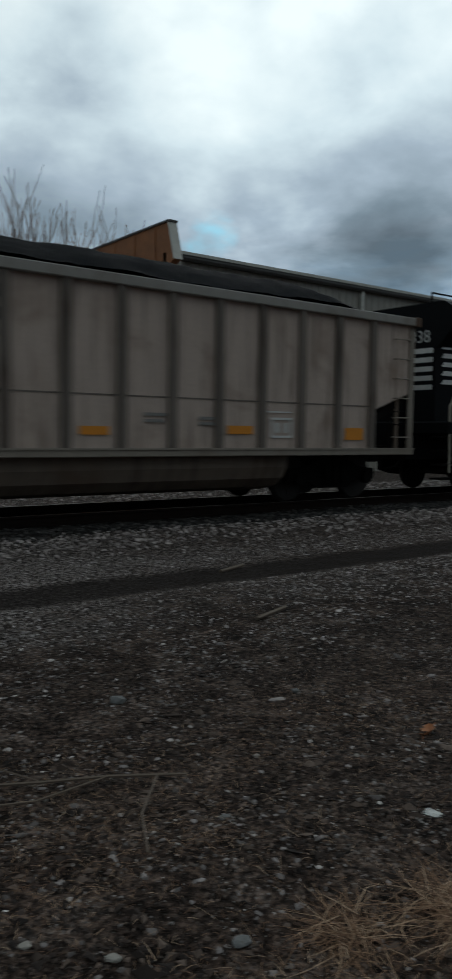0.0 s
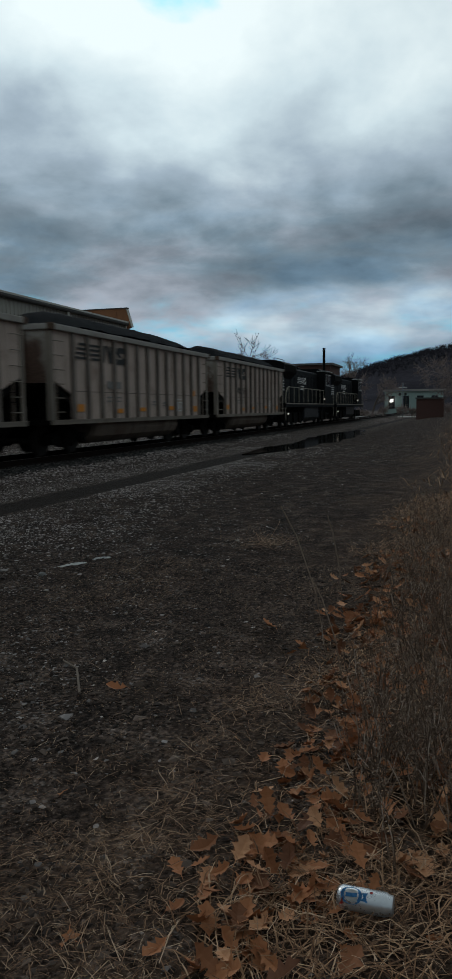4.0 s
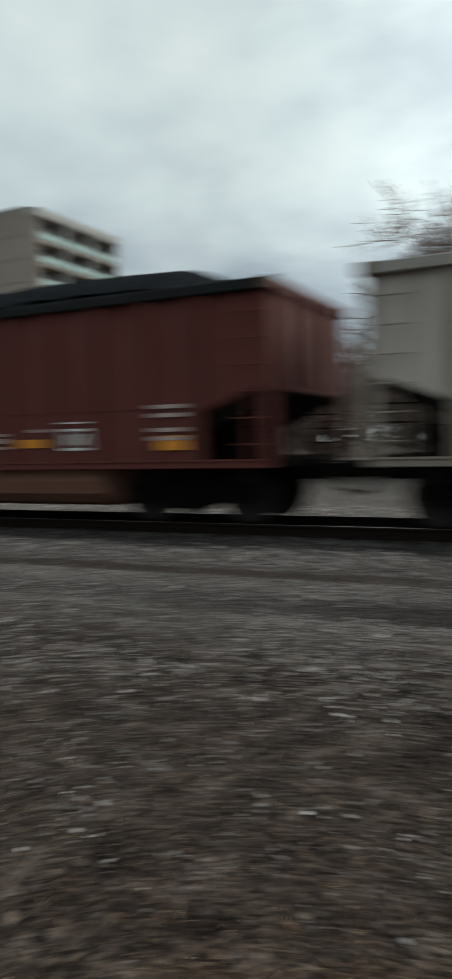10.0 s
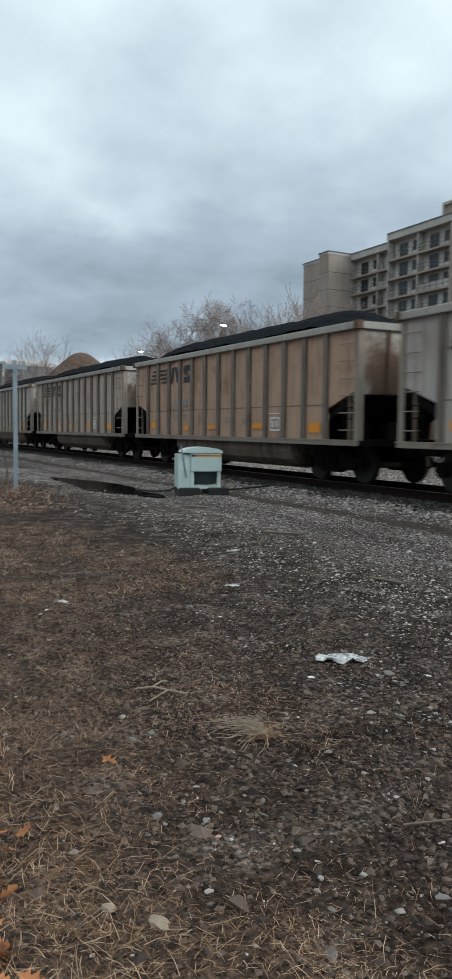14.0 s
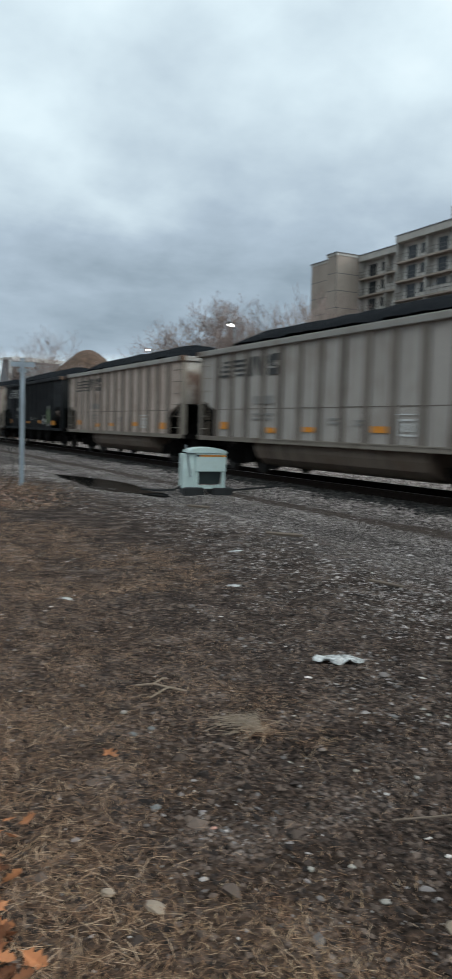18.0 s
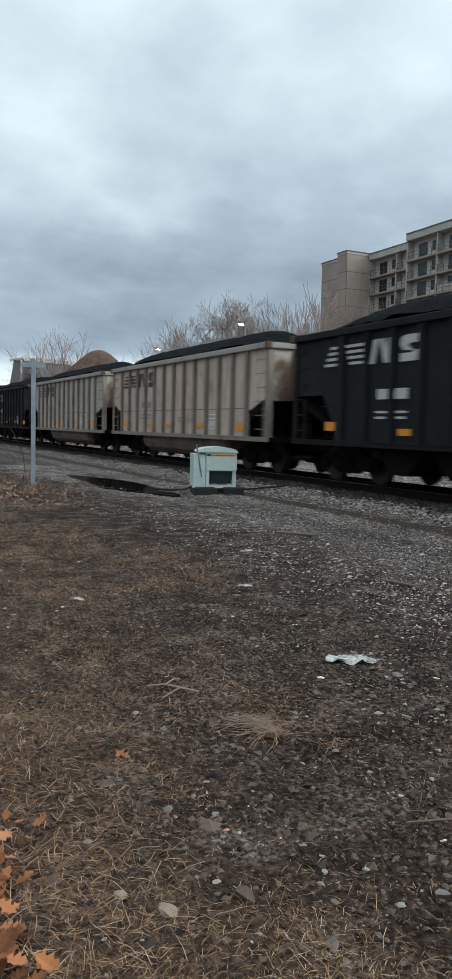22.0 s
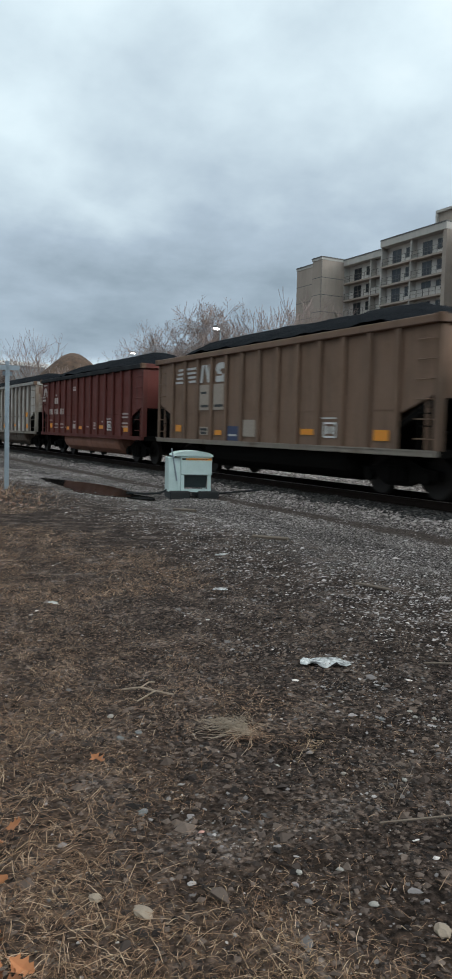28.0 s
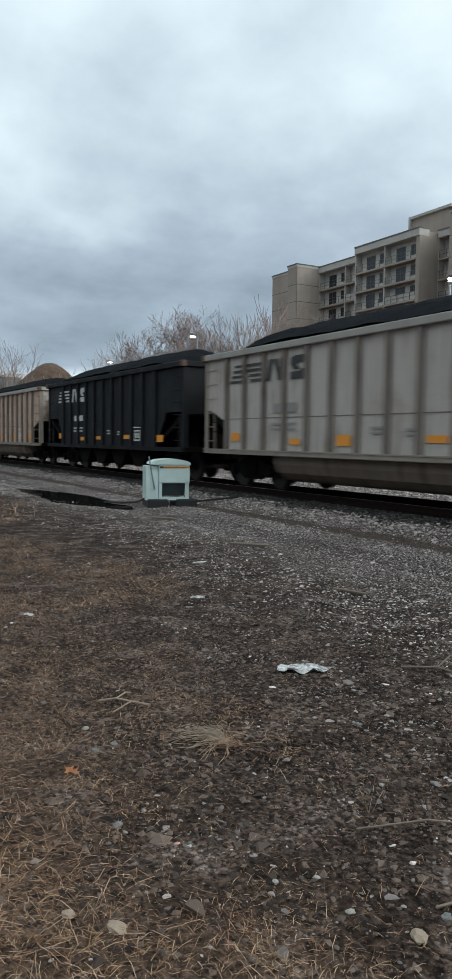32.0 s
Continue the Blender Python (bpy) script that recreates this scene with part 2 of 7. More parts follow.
def car_paint(name, col, rust=(0.12, 0.065, 0.04), dirt=(0.07, 0.06, 0.05), amount=0.35, streak=0.5, lo=0.50, hi=0.74):
    """Weathered freight-car paint: run-down streaks, blotches of dust and rust."""
    m, n, b = material(name)
    v = coords(n)
    x, y, z = n.xyz(v)
    r = rand(n)
    base = n.mix(r, tuple(c * 0.86 for c in col), tuple(c * 1.1 for c in col))
    shift = n.vec("ADD", v, n.join(n.math("MULTIPLY", r, 37.0), 0.0, 0.0))
    sx, sy, sz = n.xyz(shift)
    run = n.noise(n.join(n.math("MULTIPLY", sx, 5.0), sy, n.math("MULTIPLY", sz, 0.35)), 1.6, 6, 0.6)
    blot = n.noise(shift, 0.9, 6, 0.6, 0.4)
    fine = n.noise(shift, 26, 4)
    c1 = n.mix(n.math("MULTIPLY", n.span(run, 0.46, 0.72), streak), base, dirt)
    c2 = n.mix(n.math("MULTIPLY", n.span(blot, lo, hi), amount), c1, rust)
    c3 = n.mix(n.math("MULTIPLY", n.span(fine, 0.35, 0.65), 0.18), c2, tuple(c * 0.55 for c in col))
    n.put(b.inputs["Base Color"], c3)
    n.put(b.inputs["Roughness"], n.span(blot, 0.3, 0.7, 0.6, 0.85))
    b.inputs["Specular IOR Level"].default_value = 0.25
    set_bump(n, b, n.math("ADD", n.noise(shift, 3.0, 3), n.math("MULTIPLY", fine, 0.25)), 0.25, 0.02)
    return m


def rusted_end(name, col, rust):
    """Pale paint with a ragged rust stain washed over the middle of the sheet."""
    m, n, b = material(name)
    v = coords(n)
    x, y, z = n.xyz(v)
    r = rand(n)
    shift = n.vec("ADD", v, n.join(n.math("MULTIPLY", r, 31.0), 0.0, 0.0))
    ragged = n.math("MULTIPLY", n.math("SUBTRACT", n.noise(shift, 1.5, 6, 0.62, 0.5), 0.5), 1.5)
    wide = n.span(n.math("ADD", n.math("ABSOLUTE", y), ragged), 1.75, 1.15)
    low = n.span(n.math("ADD", z, ragged), 3.45, 2.95)
    fine = n.noise(shift, 22, 4)
    c = n.mix(n.math("MULTIPLY", n.math("MULTIPLY", wide, low), 0.96), col, n.ramp(fine, (0.35, tuple(0.6 * k for k in rust)), (0.65, tuple(1.5 * k for k in rust))))
    n.put(b.inputs["Base Color"], n.mix(n.math("MULTIPLY", n.span(fine, 0.4, 0.7), 0.2), c, (0.1, 0.08, 0.065)))
    b.inputs["Roughness"].default_value = 0.85
    set_bump(n, b, fine, 0.25, 0.01)
    return m


def make_ground_material():
    m, n, b = material("dirt_and_gravel")
    v = coords(n)
    x, y, z = n.xyz(v)
    warp = n.math("MULTIPLY", n.math("SUBTRACT", n.noise(v, 0.55, 5, 0.6), 0.5), 2.6)
    yy = n.math("ADD", y, warp)
    big, mid, fine = n.noise(v, 0.5, 6, 0.6), n.noise(v, 3.2, 6, 0.62), n.noise(v, 24, 4, 0.6)
    soil = n.ramp(mid, (0.34, (0.021, 0.0145, 0.0118)), (0.52, (0.062, 0.043, 0.034)), (0.72, (0.155, 0.107, 0.083)))
    crumb = n.noise(v, 30, 6, 0.65)
    soil = n.mix(1.0, soil, n.ramp(crumb, (0.41, 0.2), (0.52, 0.85), (0.66, 2.4)), "MULTIPLY")
    # crushed stone, each bit with a shade of its own
    cell = n.voronoi(v, 38, "Color")
    cx = n.xyz(cell)[0]
    edge = n.voronoi(v, 38, "Distance")
    grit = n.mix(n.span(edge, 0.30, 0.62), n.ramp(cx, (0.0, (0.165, 0.138, 0.126)), (0.6, (0.435, 0.372, 0.345)), (1.0, (0.70, 0.61, 0.57))), (0.024, 0.02, 0.0175))
    stony = n.math("MAXIMUM", n.math("MULTIPLY", n.span(yy, 5.0, 7.4), 0.85), n.math("MULTIPLY", n.span(mid, 0.52, 0.72), 0.45))
    stony = n.math("MULTIPLY", stony, n.span(x, 2.0, 7.0, 1.0, 0.6))
    far_side = n.span(yy, 60, 75)
    stony = n.math("MULTIPLY", stony, n.math("SUBTRACT", 1.0, far_side))
    c = n.mix(stony, soil, grit)
    # darker, redder soil towards the crossing
    c = n.mix(n.span(x, 3.0, 9.0, 0.0, 0.5), c, n.mix(1.0, c, (0.5, 0.42, 0.38), "MULTIPLY"))
    # specks of pale grit trodden into the soil
    speck = n.math("MULTIPLY", n.span(n.xyz(n.voronoi(v, 85, "Color"))[1], 0.80, 0.84), n.span(n.voronoi(v, 85), 0.34, 0.24))
    speck = n.math("MULTIPLY", speck, n.span(mid, 0.36, 0.6, 0.15, 0.9))
    c = n.mix(speck, c, n.ramp(n.xyz(n.voronoi(v, 85, "Color"))[0], (0.0, (0.08, 0.07, 0.062)), (0.7, (0.22, 0.205, 0.19)), (1.0, (0.5, 0.48, 0.45))))
    # beaten, damp wheel tracks along the line
    rut = n.math("SUBTRACT", 1.0, n.span(n.math("ABSOLUTE", n.math("SUBTRACT", n.math("ADD", y, n.math("MULTIPLY", warp, 0.16)), 7.25)), 0.30, 0.52))
    rut = n.math("MULTIPLY", rut, n.span(x, -5.0, 1.0, 0.5, 1.0))
    c = n.mix(n.math("MULTIPLY", rut, 0.8), c, (0.017, 0.0125, 0.0105))
    # a strip of packed brown dirt along the foot of the ballast
    lane = n.math("SUBTRACT", 1.0, n.span(n.math("ABSOLUTE", n.math("SUBTRACT", n.math("ADD", y, n.math("MULTIPLY", warp, 0.2)), 8.7)), 0.16, 0.36))
    lane = n.math("MULTIPLY", lane, n.span(n.math("ADD", x, n.math("MULTIPLY", mid, 9.0)), 6.0, 1.0))
    c = n.mix(n.math("MULTIPLY", lane, 0.8), c, n.ramp(crumb, (0.4, (0.03, 0.021, 0.017)), (0.62, (0.11, 0.08, 0.065))))
    # matted dead grass
    straw = n.math("MULTIPLY", n.span(n.math("ADD", n.math("MULTIPLY", yy, -0.22), big), 0.02, 0.42), n.span(fine, 0.25, 0.7))
    straw = n.math("MAXIMUM", straw, n.math("MULTIPLY", n.span(n.noise(n.vec("ADD", v, (7.0, 3.0, 0.0)), 0.8, 5), 0.60, 0.72), n.math("MULTIPLY", fine, 0.6)))
    straw = n.math("MULTIPLY", straw, n.math("SUBTRACT", 1.0, n.span(yy, 3.4, 5.4)))
    c = n.mix(n.math("MULTIPLY", straw, 0.6), c, n.ramp(fine, (0.3, (0.045, 0.027, 0.018)), (0.7, (0.165, 0.105, 0.07))))
    # the train's shade between and beside the rails, painted into the ground colour
    train_shade = n.math("SUBTRACT", 1.0, n.span(n.math("ABSOLUTE", n.math("SUBTRACT", n.math("ADD", y, n.math("MULTIPLY", warp, 0.1)), 12.4)), 2.0, 2.7))
    c = n.mix(n.math("MULTIPLY", train_shade, 0.85), c, (0.012, 0.011, 0.010))
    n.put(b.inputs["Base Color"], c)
    n.put(b.inputs["Roughness"], n.span(rut, 0, 1, 0.94, 0.86))
    b.inputs["Specular IOR Level"].default_value = 0.08
    h = n.math("ADD", n.math("MULTIPLY", n.math("SUBTRACT", 1.0, edge), n.math("MULTIPLY", stony, 0.8)), n.math("ADD", fine, n.math("ADD", n.math("MULTIPLY", crumb, 1.5), mid)))
    set_bump(n, b, h, 1.0, 0.025)
    return m


def scattered(name, stops, rough=0.85):
    """A colour of its own for each loose piece of a joined mesh."""
    m, n, b = material(name)
    g = n.node("ShaderNodeNewGeometry").outputs["Random Per Island"]
    v = coords(n)
    f = n.noise(v, 60, 4)
    n.put(b.inputs["Base Color"], n.mix(n.math("MULTIPLY", f, 0.5), n.ramp(g, *stops), tuple(0.5 * c for c in stops[len(stops) // 2][1])))
    b.inputs["Roughness"].default_value = rough
    b.inputs["Specular IOR Level"].default_value = 0.3
    set_bump(n, b, f, 0.4, 0.004)
    return m


def glowing(name, col, strength):
    m, n, b = material(name)
    b.inputs["Base Color"].default_value = (*col, 1)
    b.inputs["Emission Color"].default_value = (*col, 1)
    b.inputs["Emission Strength"].default_value = strength
    return m


def glass(name, tint=(0.03, 0.035, 0.04)):
    m, n, b = material(name)
    b.inputs["Base Color"].default_value = (*tint, 1)
    b.inputs["Roughness"].default_value = 0.08
    b.inputs["Specular IOR Level"].default_value = 0.35
    f = n.noise(coords(n), 2.0, 2)
    set_bump(n, b, f, 0.05, 0.01)
    return m


def concrete(name, col):
    m, n, b = material(name)
    v = coords(n)
    x, y, z = n.xyz(v)
    big, fine = n.noise(v, 0.25, 6, 0.6), n.noise(v, 5, 5)
    run = n.noise(n.join(n.math("MULTIPLY", x, 2.0), n.math("MULTIPLY", y, 2.0), n.math("MULTIPLY", z, 0.15)), 0.8, 5)
    f = n.math("ADD", n.math("MULTIPLY", big, 0.5), n.math("ADD", n.math("MULTIPLY", run, 0.3), n.math("MULTIPLY", fine, 0.2)))
    n.put(b.inputs["Base Color"], n.ramp(f, (0.3, tuple(c * 0.72 for c in col)), (0.7, tuple(c * 1.15 for c in col))))
    b.inputs["Roughness"].default_value = 0.9
    set_bump(n, b, fine, 0.2, 0.02)
    return m


def water_material():
    m, n, b = material("puddle_water")
    b.inputs["Base Color"].default_value = (0.012, 0.011, 0.01, 1)
    b.inputs["Roughness"].default_value = 0.06
    b.inputs["IOR"].default_value = 1.33
    set_bump(n, b, n.noise(coords(n), 3.0, 2), 0.02, 0.01)
    return m


def matte(m, level=0.06):
    m.node_tree.nodes["Principled BSDF"].inputs["Specular IOR Level"].default_value = level
    return m


M = dict(
    ground=make_ground_material(), water=water_material(),
    stone=scattered("loose_stones", [(0.0, (0.0468, 0.0386, 0.0351)), (0.45, (0.1352, 0.1177, 0.1121)), (0.8, (0.3016, 0.2654, 0.2535)), (0.96, (0.4368, 0.386, 0.3608)), (0.98, (0.7488, 0.6658, 0.624)), (1.0, (0.832, 0.743, 0.702))]),
    gravel=scattered("road_stone", [(0.0, (0.1456, 0.1235, 0.115)), (0.5, (0.3744, 0.3233, 0.3023)), (0.93, (0.6032, 0.5308, 0.5021)), (1.0, (0.7696, 0.6851, 0.6532))]),
    clod=scattered("dirt_clods", [(0.0, (0.009, 0.0064, 0.0052)), (0.5, (0.055, 0.039, 0.032)), (1.0, (0.2, 0.145, 0.115))], 0.95),
    ballast=scattered("ballast_stone", [(0.0, (0.104, 0.08685, 0.07995)), (0.5, (0.3328, 0.2818, 0.2613)), (1.0, (0.6448, 0.5549, 0.5168))]),
    # darker copy of the ballast, with the train's shade in its colour
    shaded_stone=scattered("stone_in_train_shade", [(0.0, (0.012, 0.011, 0.0105)), (0.6, (0.045, 0.041, 0.038)), (1.0, (0.16, 0.145, 0.135))]),
    verge=scattered("verge_grass", [(0.0, (0.055, 0.024, 0.012)), (0.4, (0.22, 0.108, 0.055)), (0.8, (0.5, 0.29, 0.16)), (1.0, (0.74, 0.5, 0.32))]),
    straw=scattered("dead_grass", [(0.0, (0.036, 0.017, 0.009)), (0.4, (0.16, 0.08, 0.044)), (0.75, (0.38, 0.225, 0.13)), (1.0, (0.72, 0.52, 0.36))]),
    gold=scattered("golden_straw", [(0.0, (0.045, 0.023, 0.0105)), (0.4, (0.21, 0.122, 0.06)), (0.75, (0.46, 0.3, 0.165)), (1.0, (0.8, 0.6, 0.41))]),
    leaf=scattered("oak_leaves", [(0.0, (0.085, 0.03, 0.014)), (0.3, (0.27, 0.1, 0.04)), (0.65, (0.48, 0.19, 0.08)), (1.0, (0.64, 0.34, 0.18))], 0.7),
    pale_leaf=scattered("bleached_leaves", [(0.0, (0.14, 0.075, 0.05)), (0.5, (0.34, 0.205, 0.15)), (1.0, (0.52, 0.37, 0.30))], 0.8),
    sump=plain("dark_green_grease_pan", (0.045, 0.06, 0.06), 0.5),
    weed=scattered("dry_weeds", [(0.0, (0.045, 0.026, 0.017)), (0.45, (0.15, 0.092, 0.062)), (0.8, (0.34, 0.25, 0.185)), (1.0, (0.6, 0.49, 0.41))]),
    twig=plain("dry_twig", (0.16, 0.12, 0.09), 0.85, scale=30),
    bark=plain("bark", (0.13, 0.10, 0.082), 0.95, vary=0.4, scale=4, bump=0.6, dist=0.03),
    twigs=plain("twigs", (0.27, 0.205, 0.18), 0.95, vary=0.3),
    grey=car_paint("grey_car_paint", (0.515, 0.462, 0.418), rust=(0.20, 0.13, 0.09), dirt=(0.13, 0.10, 0.08), amount=0.4, streak=0.6), tan=car_paint("dusty_tan_car_paint", (0.54, 0.375, 0.285), rust=(0.24, 0.13, 0.07), amount=0.6),
    warm=car_paint("warm_grey_car_paint", (0.56, 0.442, 0.375), rust=(0.2, 0.12, 0.08), dirt=(0.14, 0.10, 0.075), amount=0.55, streak=0.65),
    pinkish=car_paint("dusty_pinkish_car_paint", (0.44, 0.345, 0.29), rust=(0.2, 0.115, 0.075), dirt=(0.12, 0.085, 0.065), amount=0.6, streak=0.6),
    brown=car_paint("brown_car_paint", (0.205, 0.126, 0.086), rust=(0.13, 0.085, 0.06), amount=0.4),
    red=car_paint("oxide_red_car_paint", (0.125, 0.031, 0.024), rust=(0.06, 0.03, 0.025), amount=0.3, streak=0.35),
    black=matte(car_paint("black_car_paint", (0.0145, 0.0155, 0.017), rust=(0.022, 0.02, 0.018), dirt=(0.03, 0.028, 0.026), amount=0.3, streak=0.3), 0.14),
    ochre=car_paint("rust_stained_tan_paint", (0.45, 0.29, 0.205), rust=(0.22, 0.11, 0.055), amount=0.75), tubgrey=car_paint("grimy_tub", (0.19, 0.145, 0.112), dirt=(0.05, 0.04, 0.034), amount=0.5, streak=0.8),
    tubtan=car_paint("red_brown_tub", (0.33, 0.155, 0.105), amount=0.3, streak=0.4), endrust=rusted_end("rust_stained_end_sheet", (0.46, 0.42, 0.37), (0.10, 0.05, 0.032)), rim=car_paint("worn_top_rim", (0.36, 0.335, 0.305), amount=0.4, streak=0.3), sill=car_paint("dusty_side_sill", (0.30, 0.255, 0.21), amount=0.5, streak=0.3), rusty=car_paint("rusty_sheet", (0.12, 0.07, 0.045), amount=0.7), frame=matte(plain("grimy_steel", (0.008, 0.007, 0.0062), 0.9, vary=0.4)),
    rib=car_paint("rib_paint", (0.20, 0.165, 0.14), rust=(0.075, 0.045, 0.034), amount=0.6, streak=0.7),
    wheel=plain("wheel_steel", (0.028, 0.023, 0.02), 0.7, 0.4), rail=plain("rail_steel", (0.19, 0.17, 0.155), 0.35, 0.8), railside=matte(plain("rusty_rail", (0.016, 0.011, 0.009), 0.9)),
    tie=plain("weathered_tie", (0.03, 0.025, 0.021), 0.95, vary=0.4, scale=3), coal=matte(plain("coal", (0.0075, 0.0088, 0.0112), 0.95, vary=0.6, scale=9, bump=0.9, dist=0.06)),
    orange=plain("orange_reflector", (0.75, 0.27, 0.02), 0.5, vary=0.15), white=plain("white_paint", (0.7, 0.69, 0.66), 0.6, vary=0.15), chalk=plain("dusty_pink_white", (0.42, 0.335, 0.305), 0.8), offwhite=plain("chalky_white", (0.5, 0.49, 0.47), 0.7),
    ink=plain("black_stencil", (0.03, 0.03, 0.03), 0.7), loco=matte(plain("black_loco_paint", (0.009, 0.0095, 0.0105), 0.6, vary=0.3)),
    yellow=plain("handrail_paint", (0.36, 0.32, 0.25), 0.6), glassy=glass("dark_glass"), lamp=glowing("lit_lamp", (1.0, 0.96, 0.9), 9), dim=glowing("dim_lamp", (1.0, 0.9, 0.75), 1.2),
    concrete=concrete("brown_grey_concrete", (0.335, 0.276, 0.232)), slab=concrete("pale_slab", (0.44, 0.41, 0.375)), stucco=concrete("balcony_wall", (0.56, 0.53, 0.49)),
    siding=plain("beige_metal_siding", (0.36, 0.335, 0.29), 0.55, vary=0.12, scale=2), trim=plain("dark_gutter", (0.09, 0.085, 0.08), 0.6), cream=plain("cream_downpipe", (0.6, 0.58, 0.52), 0.6),
    orangewall=plain("orange_brown_cladding", (0.36, 0.15, 0.065), 0.8, vary=0.25, scale=2), roofing=plain("grey_roofing", (0.16, 0.155, 0.15), 0.9),
    mint=plain("pale_green_enamel", (0.50, 0.60, 0.565), 0.45, vary=0.1, scale=4), tanksteel=plain("dusty_black_steel", (0.03, 0.031, 0.033), 0.45, 0.3), rubber=plain("black_rubber", (0.02, 0.02, 0.02), 0.9),
    galv=plain("galvanised_steel", (0.27, 0.31, 0.34), 0.5, 0.5, vary=0.2, scale=8), hopper=plain("grey_sheet_metal", (0.13, 0.133, 0.14), 0.6, 0.2, vary=0.25, scale=2),
    chips=plain("wood_chip_heap", (0.10, 0.06, 0.04), 0.95, vary=0.7, scale=2.2, bump=0.9, dist=0.15), alu=plain("aluminium_can", (0.62, 0.64, 0.66), 0.3, 0.7, vary=0.1, scale=20),
    blue=plain("blue_print", (0.04, 0.24, 0.52), 0.4), bleached=plain("bleached_stalk", (0.27, 0.205, 0.15), 0.9, vary=0.5, scale=30), redprint=plain("red_print", (0.5, 0.05, 0.04), 0.4), foil=plain("crumpled_wrapper", (0.42, 0.42, 0.41), 0.55, 0.1, vary=0.95, scale=16),
    hill=matte(plain("wooded_hill", (0.045, 0.042, 0.05), 1.0, vary=0.45, scale=0.05, bump=0.6, dist=2.0), 0.0), maroon=plain("maroon_shed", (0.10, 0.045, 0.035), 0.8), aqua=plain("pale_green_wall", (0.36, 0.47, 0.43), 0.7),
    stain=car_paint("dark_washed_stain", (0.12, 0.11, 0.10), rust=(0.06, 0.045, 0.04), amount=0.5, streak=0.6), navy=plain("navy_patch", (0.03, 0.045, 0.10), 0.6), faded=plain("faded_patch", (0.33, 0.27, 0.22), 0.8, vary=0.3, scale=9), faint=plain("worn_stencil", (0.25, 0.235, 0.22), 0.8),
    graf_a=plain("pale_grey_green_spray", (0.40, 0.45, 0.42), 0.7), graf_c=plain("moss_green_spray", (0.17, 0.23, 0.12), 0.8, vary=0.4), graf_b=plain("dark_green_spray", (0.06, 0.2, 0.1), 0.7), dirtpatch=plain("brown_patch", (0.2, 0.15, 0.11), 0.9),
)

# ---- mesh helpers ----
def part(name, bm, mat, parent=None, label="", smooth=False):
    me = bpy.data.meshes.new(name)
    bm.to_mesh(me)
    bm.free()
    return part_of(name, me, mat, parent, label, smooth)


def part_of(name, me, mat, parent=None, label="", smooth=False):
    """Link mesh data as one object."""
    if not me.materials:
        me.materials.append(mat)
    if smooth:
        me.shade_smooth()
    ob = new(name, me)
    if parent is not None:
        ob.parent = parent
    if label:
        ob["label"] = label
    return ob


def box(bm, x0, x1, y0, y1, z0, z1, bevel=0.0):
    r = bmesh.ops.create_cube(bm, size=1.0, matrix=Matrix.LocRotScale(((x0 + x1) / 2, (y0 + y1) / 2, (z0 + z1) / 2), None, (x1 - x0, y1 - y0, z1 - z0)))
    if bevel:
        edges = list({e for v in r["verts"] for e in v.link_edges})
        bmesh.ops.bevel(bm, geom=edges, offset=bevel, segments=1, affect="EDGES")
    return bm


def one_box(*a, bevel=0.0):
    return box(bmesh.new(), *a, bevel=bevel)


def rod(bm, a, b, r, r2=None, seg=8):
    a, b = Vector(a), Vector(b)
    m = Matrix.Translation((a + b) / 2) @ (b - a).to_track_quat("Z", "Y").to_matrix().to_4x4()
    bmesh.ops.create_cone(bm, cap_ends=True, segments=seg, radius1=r, radius2=r if r2 is None else r2, depth=(b - a).length, matrix=m)
    return bm


def bent_rod(bm, pts, r, seg=6):
    for a, b in zip(pts, pts[1:]):
        rod(bm, a, b, r, seg=seg)
    return bm


def prism(bm, outline, axis, a, b):
    """An outline in two axes, pushed along the third (x: outline in y, z; y: in x, z; z: in x, y)."""
    def at(p, d):
        return {"x": (d, p[0], p[1]), "y": (p[0], d, p[1]), "z": (p[0], p[1], d)}[axis]
    lo, hi = [bm.verts.new(at(p, a)) for p in outline], [bm.verts.new(at(p, b)) for p in outline]
    faces = [bm.faces.new(lo), bm.faces.new(hi)]
    k = len(outline)
    for i in range(k):
        faces.append(bm.faces.new((lo[i], lo[(i + 1) % k], hi[(i + 1) % k], hi[i])))
    bmesh.ops.recalc_face_normals(bm, faces=faces)
    return bm


def raw(name, verts, faces, mat, smooth=False):
    me = bpy.data.meshes.new(name)
    me.from_pydata([tuple(v) for v in verts], [], faces)
    me.materials.append(mat)
    if smooth:
        me.shade_smooth()
    return me


def empty(name, m=None):
    ob = new(name)
    ob.empty_display_size = 0.3
    if m is not None:
        ob.matrix_world = m
    return ob


_grid = np.random.RandomState(5).rand(256, 256)


